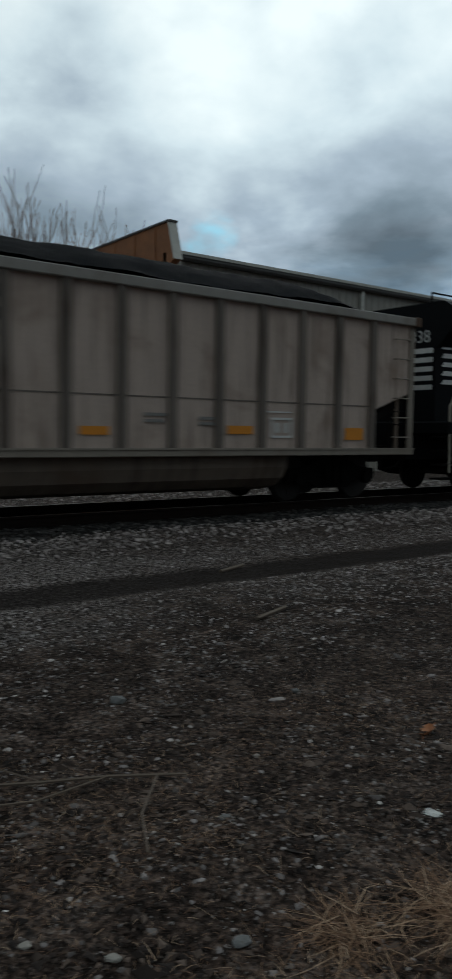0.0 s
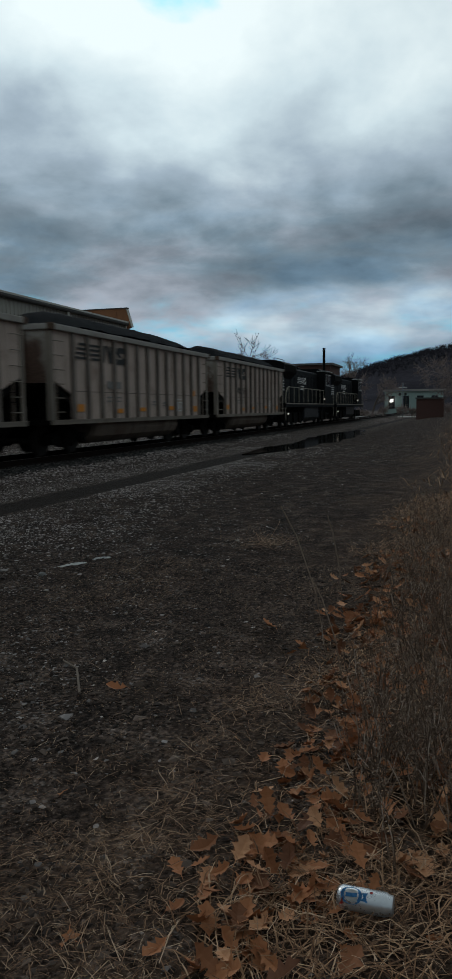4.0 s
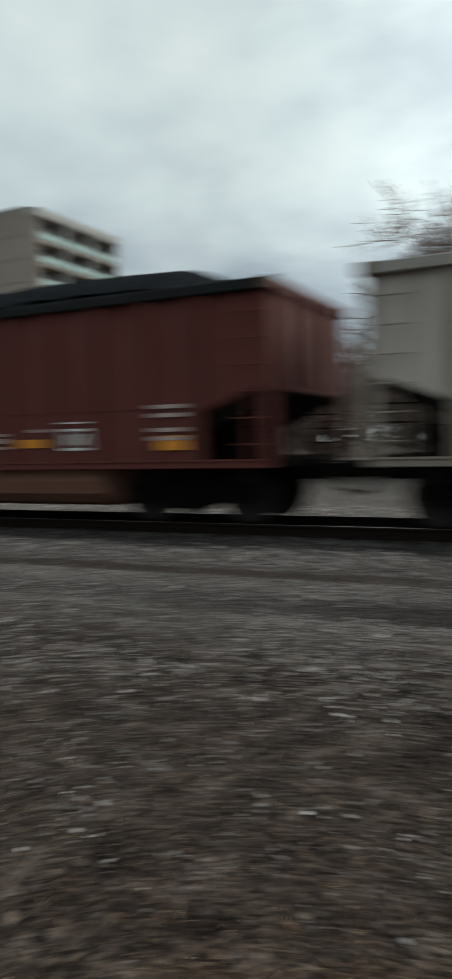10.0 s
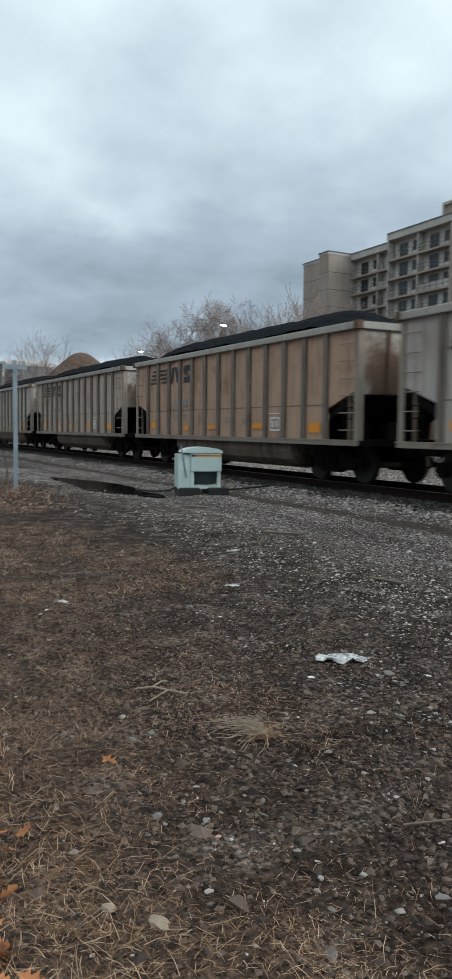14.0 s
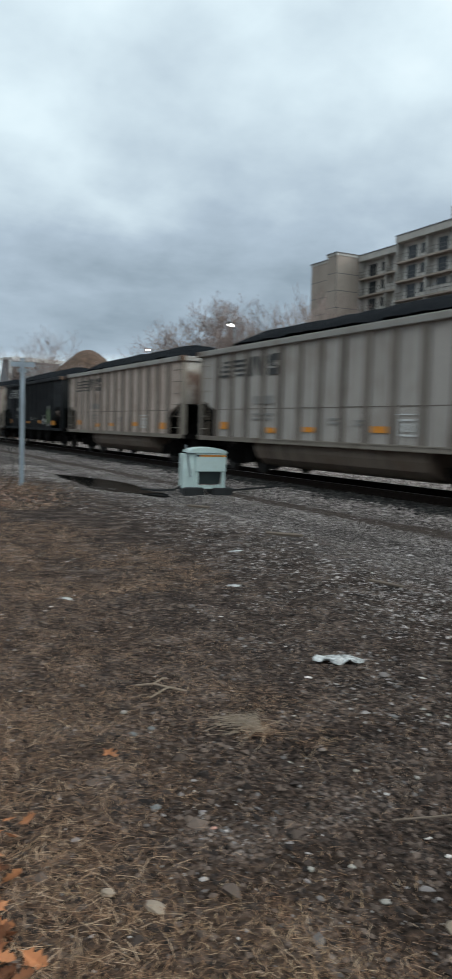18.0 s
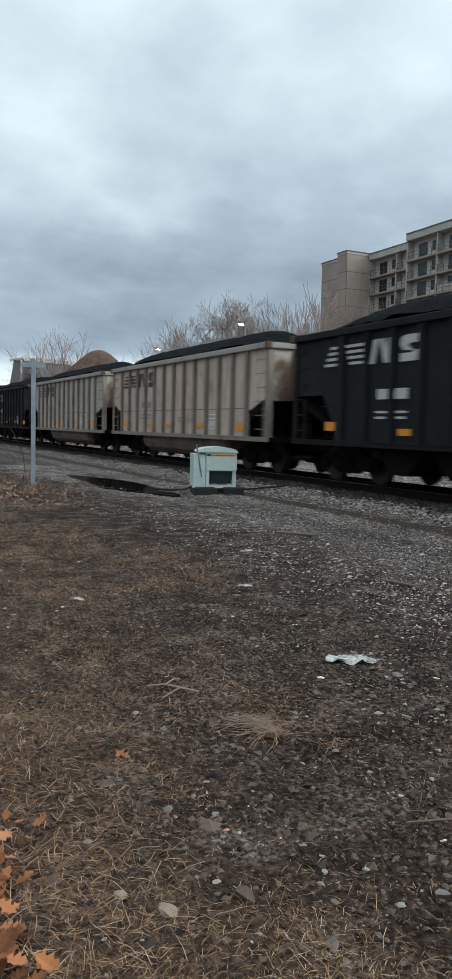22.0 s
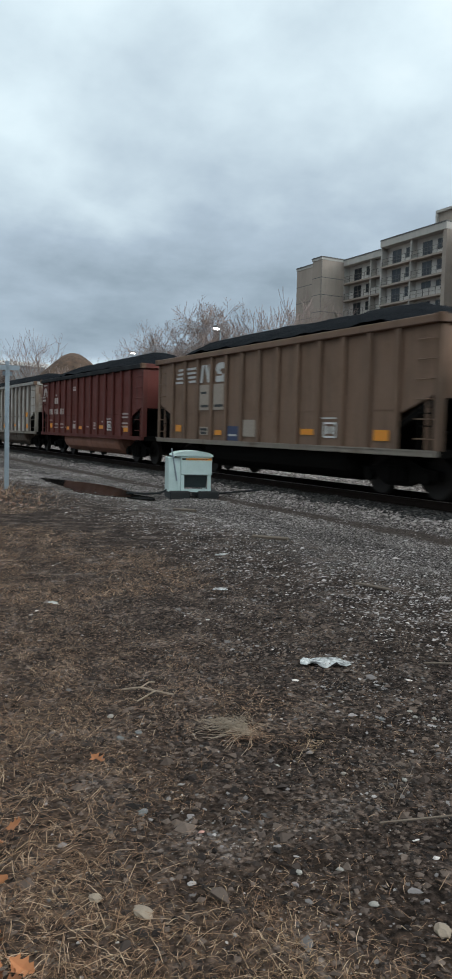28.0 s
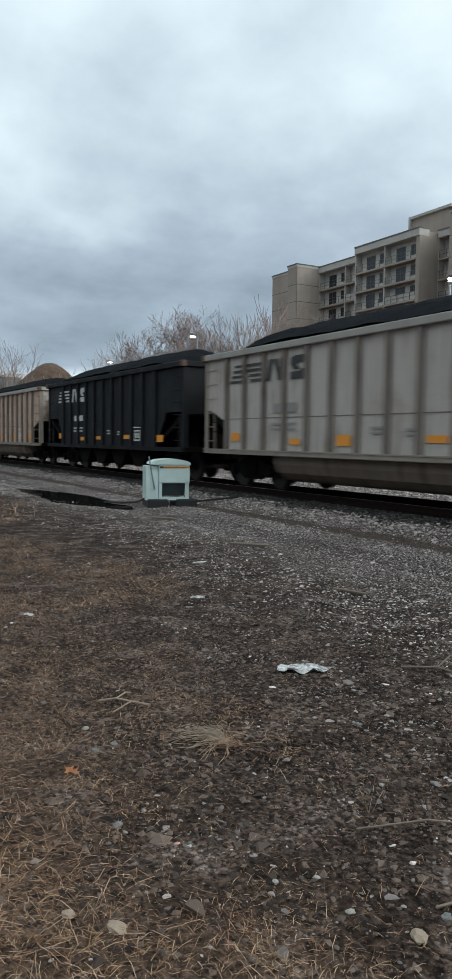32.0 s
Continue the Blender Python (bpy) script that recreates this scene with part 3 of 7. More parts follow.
def value_noise(x, y, scale=1.0, octaves=3):
    """Smooth noise from 0 to 1 on arrays."""
    out, amp, tot = 0.0, 1.0, 0.0
    for o in range(octaves):
        u, v = np.asarray(x) * scale * 2 ** o + 17.3 * o, np.asarray(y) * scale * 2 ** o + 5.1 * o
        i, j = np.floor(u).astype(int), np.floor(v).astype(int)
        f, g = u - i, v - j
        f, g = f * f * (3 - 2 * f), g * g * (3 - 2 * g)
        a = _grid[i % 256, j % 256] * (1 - f) + _grid[(i + 1) % 256, j % 256] * f
        b = _grid[i % 256, (j + 1) % 256] * (1 - f) + _grid[(i + 1) % 256, (j + 1) % 256] * f
        out, amp, tot = out + amp * (a * (1 - g) + b * g), amp * 0.5, tot + amp
    return out / tot


TRACK_Y, RAIL_Z = 12.0, 0.32


def ramp01(v, a, b):
    t = np.clip((v - a) / (b - a), 0, 1)
    return t * t * (3 - 2 * t)


def ground_z(x, y):
    x, y = np.asarray(x, float), np.asarray(y, float)
    near = 1 - ramp01(np.hypot(x, y), 40, 120)
    z = near * (0.05 * (value_noise(x, y, 0.6, 3) - 0.5) + 0.022 * (value_noise(x, y, 4.5, 3) - 0.5))
    z = z + 0.14 * ramp01(y, 8.6, 10.1) * (1 - ramp01(y, 13.9, 15.4))
    z = z + 0.28 * ramp01(-y + 0.05 * x, -0.6, 1.6) * ramp01(x, 1.2, 3.5)          # grassy bank
    z = z - 0.035 * (1 - ramp01(np.abs(y - 7.2), 0.25, 0.8)) * near                # wheel track
    return z


def steps(dense_lo, dense_hi, step, lo, hi, grow=1.16):
    a = list(np.arange(dense_lo, dense_hi + 1e-6, step))
    d = step
    while a[-1] < hi:
        d *= grow
        a.append(a[-1] + d)
    d = step
    while a[0] > lo:
        d *= grow
        a.insert(0, a[0] - d)
    return np.array(a)


def sheet(name, xs, ys, zf, mat):
    gx, gy = np.meshgrid(xs, ys, indexing="ij")
    gz = zf(gx, gy)
    verts = np.stack([gx, gy, gz], -1).reshape(-1, 3)
    i, j = np.meshgrid(np.arange(len(xs) - 1), np.arange(len(ys) - 1), indexing="ij")
    k = (i * len(ys) + j).ravel()
    faces = np.stack([k, k + len(ys), k + len(ys) + 1, k + 1], 1)
    return raw(name, verts.tolist(), faces.tolist(), mat, True)


# ---- ground, track bed, track ----
ground = part_of("ground", sheet("ground", steps(-9, 11, 0.08, -3000, 3000), steps(-2, 9.2, 0.08, -3000, 3000), ground_z, M["ground"]), M["ground"])
tagged(ground, "dark trampled dirt with grit, gravel and matted dead grass", "ground", kind="structure")


def rail_line(y):
    prof = [(-0.07, 0), (0.07, 0), (0.07, 0.012), (0.012, 0.03), (0.012, 0.125), (0.036, 0.135), (0.036, 0.17), (-0.036, 0.17), (-0.036, 0.135), (-0.012, 0.125), (-0.012, 0.03), (-0.07, 0.012)]
    rail = part("rail", prism(bmesh.new(), [(y + a, RAIL_Z - 0.17 + b) for a, b in prof], "x", -420, 520), M["railside"])
    part("running_surface", one_box(-420, 520, y - 0.033, y + 0.033, RAIL_Z, RAIL_Z + 0.004), M["rail"], rail)
    return tagged(rail, "rusty steel rail with a bright worn top", "rail", "rails", "structure")


for side in (-0.7535, 0.7535):
    rail_line(TRACK_Y + side)


def lay_ties():
    me = bpy.data.meshes.new("tie")
    one = one_box(-0.115, 0.115, -1.3, 1.3, -0.16, 0.0, bevel=0.012)
    one.to_mesh(me)
    one.free()
    me.materials.append(M["tie"])
    bed = tagged(empty("track_bed", pose(0, TRACK_Y, RAIL_Z - 0.172)), "weathered wooden sleepers in grey ballast", "track", kind="structure")
    for i in range(-140, 160):
        t = part_of("tie", me, M["tie"], bed)
        t.location = (i * 0.53, random.uniform(-0.03, 0.03), random.uniform(-0.008, 0.0))
        t.rotation_euler.z = random.uniform(-0.02, 0.02)


lay_ties()

ICO = None
OCTA = (np.array([(1, 0, 0), (-1, 0, 0), (0, 1, 0), (0, -1, 0), (0, 0, 1), (0, 0, -1)], float), np.array([(0, 2, 4), (2, 1, 4), (1, 3, 4), (3, 0, 4), (2, 0, 5), (1, 2, 5), (3, 1, 5), (0, 3, 5)]))


def ico():
    global ICO
    if ICO is None:
        bm = bmesh.new()
        bmesh.ops.create_icosphere(bm, subdivisions=1, radius=1.0)
        ICO = (np.array([v.co[:] for v in bm.verts]), np.array([[v.index for v in f.verts] for f in bm.faces]))
        bm.free()
    return ICO


def rubble(name, pts, sizes, mat, seed, sink=0.35, flat=(0.32, 0.7), crumbs=False):
    """Many loose angular stones in one mesh."""
    rs = np.random.RandomState(seed)
    base, tri = OCTA if crumbs else ico()
    k = len(pts)
    sc = np.stack([sizes * rs.uniform(0.8, 1.3, k), sizes * rs.uniform(0.7, 1.1, k), sizes * rs.uniform(*flat, k)], 1)
    v = base[None] * sc[:, None] * rs.uniform(0.55, 1.25, (k, len(base), 1))
    a = rs.uniform(0, 2 * np.pi, k)
    ca, sa = np.cos(a)[:, None], np.sin(a)[:, None]
    tilt = rs.uniform(-0.5, 0.5, k)
    ct, st = np.cos(tilt)[:, None], np.sin(tilt)[:, None]
    y2, z2 = v[..., 1] * ct - v[..., 2] * st, v[..., 1] * st + v[..., 2] * ct
    x = v[..., 0] * ca - y2 * sa + pts[:, None, 0]
    y = v[..., 0] * sa + y2 * ca + pts[:, None, 1]
    z = z2 + (pts[:, 2] + sc[:, 2] * (1 - 2 * sink) * 0.5)[:, None]
    verts = np.stack([x, y, z], -1).reshape(-1, 3)
    faces = (tri[None] + (np.arange(k) * len(base))[:, None, None]).reshape(-1, 3)
    return raw(name, verts.tolist(), faces.tolist(), mat)


def scatter(n, x0, x1, y0, y1, seed, keep=None):
    rs = np.random.RandomState(seed)
    p = np.stack([rs.uniform(x0, x1, n), rs.uniform(y0, y1, n)], 1)
    if keep is not None:
        p = p[rs.rand(len(p)) < keep(p[:, 0], p[:, 1])]
    return np.column_stack([p, ground_z(p[:, 0], p[:, 1])])


def stuff(name, me, label, category):
    return tagged(part_of(name, me, None), label, category, kind="stuff")


rs0 = np.random.RandomState(11)
p = scatter(30000, -42, 44, 8.6, 11.2, 1, lambda x, y: ramp01(y, 8.85, 9.5) * (0.35 + 0.65 * (np.abs(x) < 28)))
# stones near the rails take the darker copy: the train's shade as colour
darkened = p[:, 1] + 0.9 * (value_noise(p[:, 0], p[:, 1], 0.9, 3) - 0.5) + rs0.normal(0, 0.15, len(p)) > 10.0
stuff("ballast", rubble("ballast", p[~darkened], rs0.uniform(0.02, 0.045, (~darkened).sum()), M["ballast"], 2), "loose grey crushed-stone ballast beside the rails", "gravel")
stuff("dusted_ballast", rubble("dusted_ballast", p[darkened], rs0.uniform(0.022, 0.05, darkened.sum()), M["shaded_stone"], 3), "ballast along the rails, darkened for the train's shade", "gravel")
p = scatter(9000, -42, 44, 14.9, 18.5, 3)
stuff("ballast_beyond", rubble("ballast", p, rs0.uniform(0.03, 0.06, len(p)), M["ballast"], 4), "grey ballast on the far side of the rails", "gravel")


def patches(x, y, spots):
    """Soft patches, each a middle, two half widths and a weight."""
    return np.clip(sum(w * np.exp(-(((x - cx) / a) ** 2 + ((y - cy) / b) ** 2)) for cx, cy, a, b, w in spots), 0, 1)


def stony(x, y):
    """How much crushed stone lies on the dirt: thick beside the track, thin towards the verge."""
    edge = 2.1 + 0.27 * np.clip(-3.5 - x, 0, 9) - 0.2 * ramp01(x, -3, 1)
    ragged = value_noise(x + 9, y, 0.9, 3)
    clumps = ramp01(value_noise(x + 4, y + 2, 2.2, 3), 0.42, 0.62)
    near = patches(x, y, [(-2.65, 1.4, 0.5, 0.28, 0.55), (-3.5, 2.45, 0.45, 0.3, 0.4), (-2.0, 1.75, 0.3, 0.3, 0.25), (1.5, 2.2, 1.0, 0.6, 0.5), (3.6, 2.4, 1.2, 0.6, 0.5)])
    return np.clip(ramp01(y - edge + 1.9 * (ragged - 0.5), -0.35, 1.0) * (0.16 + 0.84 * clumps) + near * (0.3 + 0.7 * clumps) + 0.09, 0, 1) * (1 - patches(x, y, [(-1.3, 2.6, 1.1, 1.3, 0.7)])) * (1 - 0.35 * ramp01(x, 3, 7))


def pebble_sizes(rs, k, mid, spread):
    """Many small ones and a few large."""
    return np.minimum(mid * np.exp(rs.normal(0, spread, k)), mid * 3.6)


p = scatter(120000, -30, 32, 4.0, 9.0, 5, lambda x, y: (0.35 + 0.65 * ramp01(value_noise(x, y, 0.5, 3), 0.36, 0.6)) * ramp01(y + 2.2 * value_noise(x, y, 0.45, 3) + 0.1 * np.clip(x + 8, 0, 4), 4.9, 7.6) * (np.abs(y - 7.25) > 0.48 * ramp01(x, -5, 1)) * (1 - 0.85 * (np.abs(y - 8.7) < 0.2) * (x < 2)))
stuff("road_gravel", rubble("road_gravel", p, pebble_sizes(rs0, len(p), 0.0108, 0.45), M["gravel"], 6, 0.35, (0.3, 0.6), True), "grey gravel strewn over the dirt track", "gravel")
p = scatter(110000, -10, 11, 0.2, 6.2, 7, stony)
stuff("dirt_stones", rubble("dirt_stones", p, pebble_sizes(rs0, len(p), 0.0048, 0.62), M["stone"], 8, 0.4, (0.25, 0.6)), "small pale and grey stones in the dirt", "stones")
p = scatter(8500, -9, 10, 1.0, 6.2, 17, stony)
stuff("stone_chips", rubble("stone_chips", p, pebble_sizes(rs0, len(p), 0.0135, 0.4), M["stone"], 18, 0.4, (0.18, 0.4)), "flat grey stone chips trodden into the dirt", "stones")
p = scatter(24000, -30, -9, 1.6, 6.6, 12, lambda x, y: stony(x, y) * 0.9)
stuff("track_stones", rubble("track_stones", p, pebble_sizes(rs0, len(p), 0.009, 0.5), M["stone"], 13, 0.4, (0.25, 0.6), True), "grey and pale stones in the trodden dirt", "stones")
p = scatter(18000, 10, 34, 1.4, 6.4, 14, lambda x, y: stony(x, y) * 0.9)
stuff("track_stones", rubble("track_stones", p, pebble_sizes(rs0, len(p), 0.009, 0.5), M["stone"], 15, 0.4, (0.25, 0.6), True), "grey and pale stones in the trodden dirt", "stones")
p = scatter(110000, -8, 8, 0.2, 4.6, 9, lambda x, y: 0.35 + 0.65 * ramp01(value_noise(x, y + 5, 1.1, 3), 0.4, 0.6))
stuff("dirt_clods", rubble("dirt_clods", p, rs0.gamma(1.6, 0.0046, len(p)) + 0.003, M["clod"], 10, 0.4, (0.3, 0.7), True), "dark crumbs and clods of trodden dirt", "dirt")


def puddle(name, pts, label):
    """A thin pool with a wavy rim, along a line of (x, y, half width)."""
    top, bot = [], []
    for k in range(len(pts) - 1):
        for s in np.linspace(0, 1, 9)[:-1]:
            x, y, w = (1 - s) * np.array(pts[k]) + s * np.array(pts[k + 1])
            top.append((x, y + w * (0.6 + 0.8 * value_noise(x, 3.0, 1.1, 3))))
            bot.append((x, y - w * (0.6 + 0.8 * value_noise(x, 9.0, 1.1, 3))))
    z = max(float(ground_z(x, y)) for x, y in top + bot)
    bm = prism(bmesh.new(), top + bot[::-1], "z", z - 0.03, z + 0.004)
    return tagged(part(name, bm, M["water"]), label, "puddle", kind="structure")


puddle("water", [(-24.2, 6.45, 0.05), (-23.0, 6.6, 0.4), (-21.5, 6.8, 0.6), (-19.5, 6.75, 0.75), (-18.0, 6.65, 0.6), (-17.0, 6.9, 0.3), (-16.6, 7.0, 0.05)], "still dark puddle on the gravel track")
puddle("water", [(26.6, 7.3, 0.05), (28.5, 7.0, 0.5), (31, 6.8, 0.85), (34, 6.6, 0.6), (37, 6.5, 1.0), (42, 6.6, 1.1), (48, 6.7, 1.0), (56, 6.6, 0.1)], "long dark puddle on the gravel track")

# ---- the coal train ----
PITCH, SPEED, X0 = 14.6, 8.543, 13.86 + 6.615     # a car's length over couplers, metres a second, middle of the car before the first at the start
HALF, RIM, SILL, WIDE = 6.615, 3.595, 0.98, 1.595


def data(bm, mat, name):
    me = bpy.data.meshes.new(name)
    bm.to_mesh(me)
    bm.free()
    me.materials.append(mat)
    return me


CACHE = {}


def shared(key, make, mat):
    """Mesh data made once and used by all alike parts."""
    k = (key, mat.name)
    if k not in CACHE:
        CACHE[k] = data(make(), mat, key)
    return CACHE[k]


def side_sheet():
    out = [(-5.46, SILL), (5.46, SILL), (5.46, 1.74), (HALF, 2.16), (HALF, RIM - 0.1), (-HALF, RIM - 0.1), (-HALF, 2.16), (-5.46, 1.74)]
    return prism(bmesh.new(), out, "y", -0.02, 0.02)


def hopper_side():
    out = [(-4.6, SILL), (4.6, SILL), (5.35, 2.1), (HALF, 2.1), (HALF, RIM - 0.1), (-HALF, RIM - 0.1), (-HALF, 2.1), (-5.35, 2.1)]
    return prism(bmesh.new(), out, "y", -0.02, 0.02)


def upright_end():
    return one_box(HALF - 0.09, HALF - 0.02, -WIDE + 0.03, WIDE - 0.03, 2.04, RIM - 0.1)


def slope_end():
    return prism(bmesh.new(), [(HALF - 0.02, 2.0), (HALF - 0.09, 2.036), (HALF - 0.3, 2.036), (4.3, 1.0), (4.3, 0.92)], "y", -WIDE + 0.06, WIDE - 0.06)


def end_post():
    return one_box(HALF - 0.018, HALF + 0.04, -0.04, 0.04, 2.1, RIM - 0.15)


def corner_post():
    """An angle iron at the body's corner, from the sill to the rim."""
    bm = one_box(HALF - 0.13, HALF + 0.012, -WIDE - 0.022, -WIDE + 0.02, SILL + 0.05, RIM - 0.14)
    return box(bm, HALF - 0.03, HALF + 0.012, -WIDE + 0.02, -WIDE + 0.14, SILL + 0.05, RIM - 0.14)


def ladder_stile():
    return one_box(HALF - 0.42, HALF - 0.35, -WIDE + 0.05, -WIDE + 0.1, SILL + 0.05, 2.02)


def shear_plate():
    return prism(bmesh.new(), [(HALF - 0.75, 0.98), (HALF - 0.75, 1.72), (4.4, 1.0), (4.4, 0.7), (5.9, 0.7)], "y", -0.03, 0.03)


def air_tank():
    bm = rod(bmesh.new(), (5.35, -0.5, 1.25), (5.35, 0.6, 1.25), 0.19, seg=14)
    return box(bm, 5.6, 6.1, -0.35, 0.15, 1.0, 1.45, bevel=0.03)


def seam():
    return one_box(-5.4, 5.4, -0.004, 0.004, -0.011, 0.011)


def rim_bar():
    return one_box(-HALF - 0.03, HALF + 0.03, -0.11, 0.11, -0.1, 0.06, bevel=0.015)


def rim_end():
    return one_box(-0.07, 0.07, -WIDE - 0.04, WIDE + 0.04, -0.1, 0.06, bevel=0.015)


def rib_bar():
    return box(bmesh.new(), -0.078, 0.078, -0.09, 0.0, SILL + 0.03, RIM - 0.1, bevel=0.02)


def sill_bar():
    bm = one_box(-HALF, HALF, -0.07, 0.05, -0.075, 0.05, bevel=0.012)
    return box(bm, -HALF, HALF, -0.09, -0.06, 0.03, 0.06)


def tub_shell():
    bm = bmesh.new()
    prof = [(-1.42, 0.98), (-1.42, 0.70), (-1.32, 0.50), (-1.1, 0.34), (-0.8, 0.27), (0.8, 0.27), (1.1, 0.34), (1.32, 0.50), (1.42, 0.70), (1.42, 0.98)]
    rings = []
    for x, k in ((-3.62, 0.86), (-3.54, 0.95), (-3.4, 1.0), (3.4, 1.0), (3.54, 0.95), (3.62, 0.86)):
        rings.append([bm.verts.new((x, y * k, 0.98 - (0.98 - z) * k)) for y, z in prof])
    for a, b in zip(rings, rings[1:]):
        for i in range(len(prof)):
            j = (i + 1) % len(prof)
            bm.faces.new((a[i], a[j], b[j], b[i]))
    bm.faces.new(rings[0][::-1])
    bm.faces.new(rings[-1])
    bmesh.ops.recalc_face_normals(bm, faces=bm.faces)
    return bm


def hopper_bays():
    bm = bmesh.new()
    for cx in (-2.7, -0.9, 0.9, 2.7):
        prism(bm, [(cx - 0.88, 0.98), (cx + 0.88, 0.98), (cx + 0.3, 0.34), (cx - 0.3, 0.34)], "y", -1.35, 1.35)
    return box(bm, -5.8, 5.8, -0.16, 0.16, 0.62, 1.0)


def centre_sill():
    bm = one_box(-HALF - 0.25, HALF + 0.25, -0.17, 0.17, 0.68, 1.0)
    for s in (-1, 1):
        box(bm, s * 6.0 - 0.6, s * 6.0 + 0.6, -1.5, 1.5, 0.90, 0.98)
    return bm


def coal_heap(seed):
    xs, ys = np.linspace(-HALF + 0.1, HALF - 0.1, 90), np.linspace(-WIDE + 0.06, WIDE - 0.06, 24)

    def h(x, y):
        along = ramp01(HALF - np.abs(x), 0.15, 2.3)
        across = 1 - (np.abs(y) / WIDE) ** 1.7
        return RIM - 0.16 + 0.80 * along * (0.25 + 0.75 * across) + 0.12 * (value_noise(x + seed * 13, y, 1.3, 4) - 0.5) + 0.06 * (value_noise(x + seed * 7, y, 7, 2) - 0.5)
    return sheet("coal_load", xs, ys, h, M["coal"])


def wheel_set():
    bm = bmesh.new()
    for y in (-0.75, 0.75):
        s = 1 if y > 0 else -1
        rod(bm, (0, y - s * 0.07, 0), (0, y - s * 0.045, 0), 0.455, seg=28)
        rod(bm, (0, y - s * 0.045, 0), (0, y + s * 0.06, 0), 0.425, 0.422, seg=28)
        rod(bm, (0, y + s * 0.06, 0), (0, y + s * 0.10, 0), 0.15, seg=14)
        for k in range(4):
            a = k * math.pi / 2
            box(bm, 0.27 * math.cos(a) - 0.04, 0.27 * math.cos(a) + 0.04, min(y + s * 0.05, y + s * 0.066), max(y + s * 0.05, y + s * 0.066), 0.27 * math.sin(a) - 0.04, 0.27 * math.sin(a) + 0.04)
    return rod(bm, (0, -0.8, 0), (0, 0.8, 0), 0.08, seg=12)


def side_frame():
    bm = bmesh.new()
    out = [(-1.15, 0.42), (-1.15, 0.62), (-0.75, 0.66), (-0.35, 0.82), (0.35, 0.82), (0.75, 0.66), (1.15, 0.62), (1.15, 0.42), (0.7, 0.42), (0.36, 0.26), (-0.36, 0.26), (-0.7, 0.42)]
    prism(bm, out, "y", -0.07, 0.07)
    for x in (-0.22, 0.0, 0.22):
        rod(bm, (x, -0.12, 0.36), (x, -0.12, 0.68), 0.075, seg=10)
    for x in (-0.89, 0.89):
        rod(bm, (x, -0.16, 0.457), (x, -0.02, 0.457), 0.13, seg=12)
    return bm


def coupler_shape():
    bm = one_box(0, 0.55, -0.09, 0.09, 0.72, 0.92, bevel=0.02)
    box(bm, 0.42, 0.66, -0.14, 0.16, 0.70, 0.96, bevel=0.03)
    return bent_rod(bm, [(0.1, 0.3, 0.75), (0.35, 0.32, 0.5), (0.62, 0.28, 0.45)], 0.025)


def ladder_rung():
    return bent_rod(bmesh.new(), [(-0.2, 0, 0), (-0.2, -0.09, 0), (0.2, -0.09, 0), (0.2, 0, 0)], 0.013)


def corner_posts():
    bm = bmesh.new()
    for y in (-WIDE + 0.06, WIDE - 0.06):
        box(bm, HALF - 0.14, HALF - 0.05, y - 0.04, y + 0.04, 0.98, 2.06)
        for z in (1.25, 1.5, 1.75):
            rod(bm, (HALF - 0.6, y, z), (HALF - 0.1, y, z), 0.014, seg=6)
        rod(bm, (HALF - 0.6, y, 0.98), (HALF - 0.6, y, 1.95), 0.018, seg=6)
    box(bm, HALF - 0.12, HALF - 0.02, -WIDE + 0.05, WIDE - 0.05, 0.93, 1.06)
    return bm


def bars(bm, x0, x1, z0, z1, k, slant=0.0):
    """k level bars, one over the other, on the near side."""
    step = (z1 - z0) / (2 * k - 1)
    for i in range(k):
        z = z0 + 2 * i * step
        o = slant * i / k
        prism(bm, [(x0 + o, z), (x1, z), (x1, z + step), (x0 + o, z + step)], "y", -0.003, 0.003)
    return bm


def unit_bar():
    return one_box(-0.5, 0.5, -0.003, 0.003, -0.5, 0.5)


def slant_block():
    bm = bmesh.new()
    prism(bm, [(-0.36, -0.26), (-0.2, -0.26), (-0.08, 0.26), (-0.24, 0.26)], "y", -0.003, 0.003)
    return prism(bm, [(-0.04, 0.26), (0.14, -0.26), (0.34, -0.26), (0.34, 0.26), (0.22, 0.26), (0.22, -0.02), (0.1, 0.26)], "y", -0.003, 0.003)


def stacked_block():
    bm = bmesh.new()
    prism(bm, [(0.3, 0.09), (0.0, 0.1), (-0.06, 0.05), (0.1, -0.06), (-0.2, -0.04), (-0.32, 0.08), (-0.28, 0.22), (-0.14, 0.27), (0.3, 0.27)], "y", -0.003, 0.003)
    return prism(bm, [(-0.3, -0.27), (0.2, -0.27), (0.32, -0.18), (0.32, -0.04), (0.13, -0.055), (0.06, -0.1), (-0.3, -0.1)], "y", -0.003, 0.003)


def strip(name, parent, mat, x0, x1, z, h, y):
    return put(name, "unit_bar", unit_bar, mat, parent, pose((x0 + x1) / 2, y, z) @ Matrix.Diagonal((x1 - x0, 1, h, 1)))


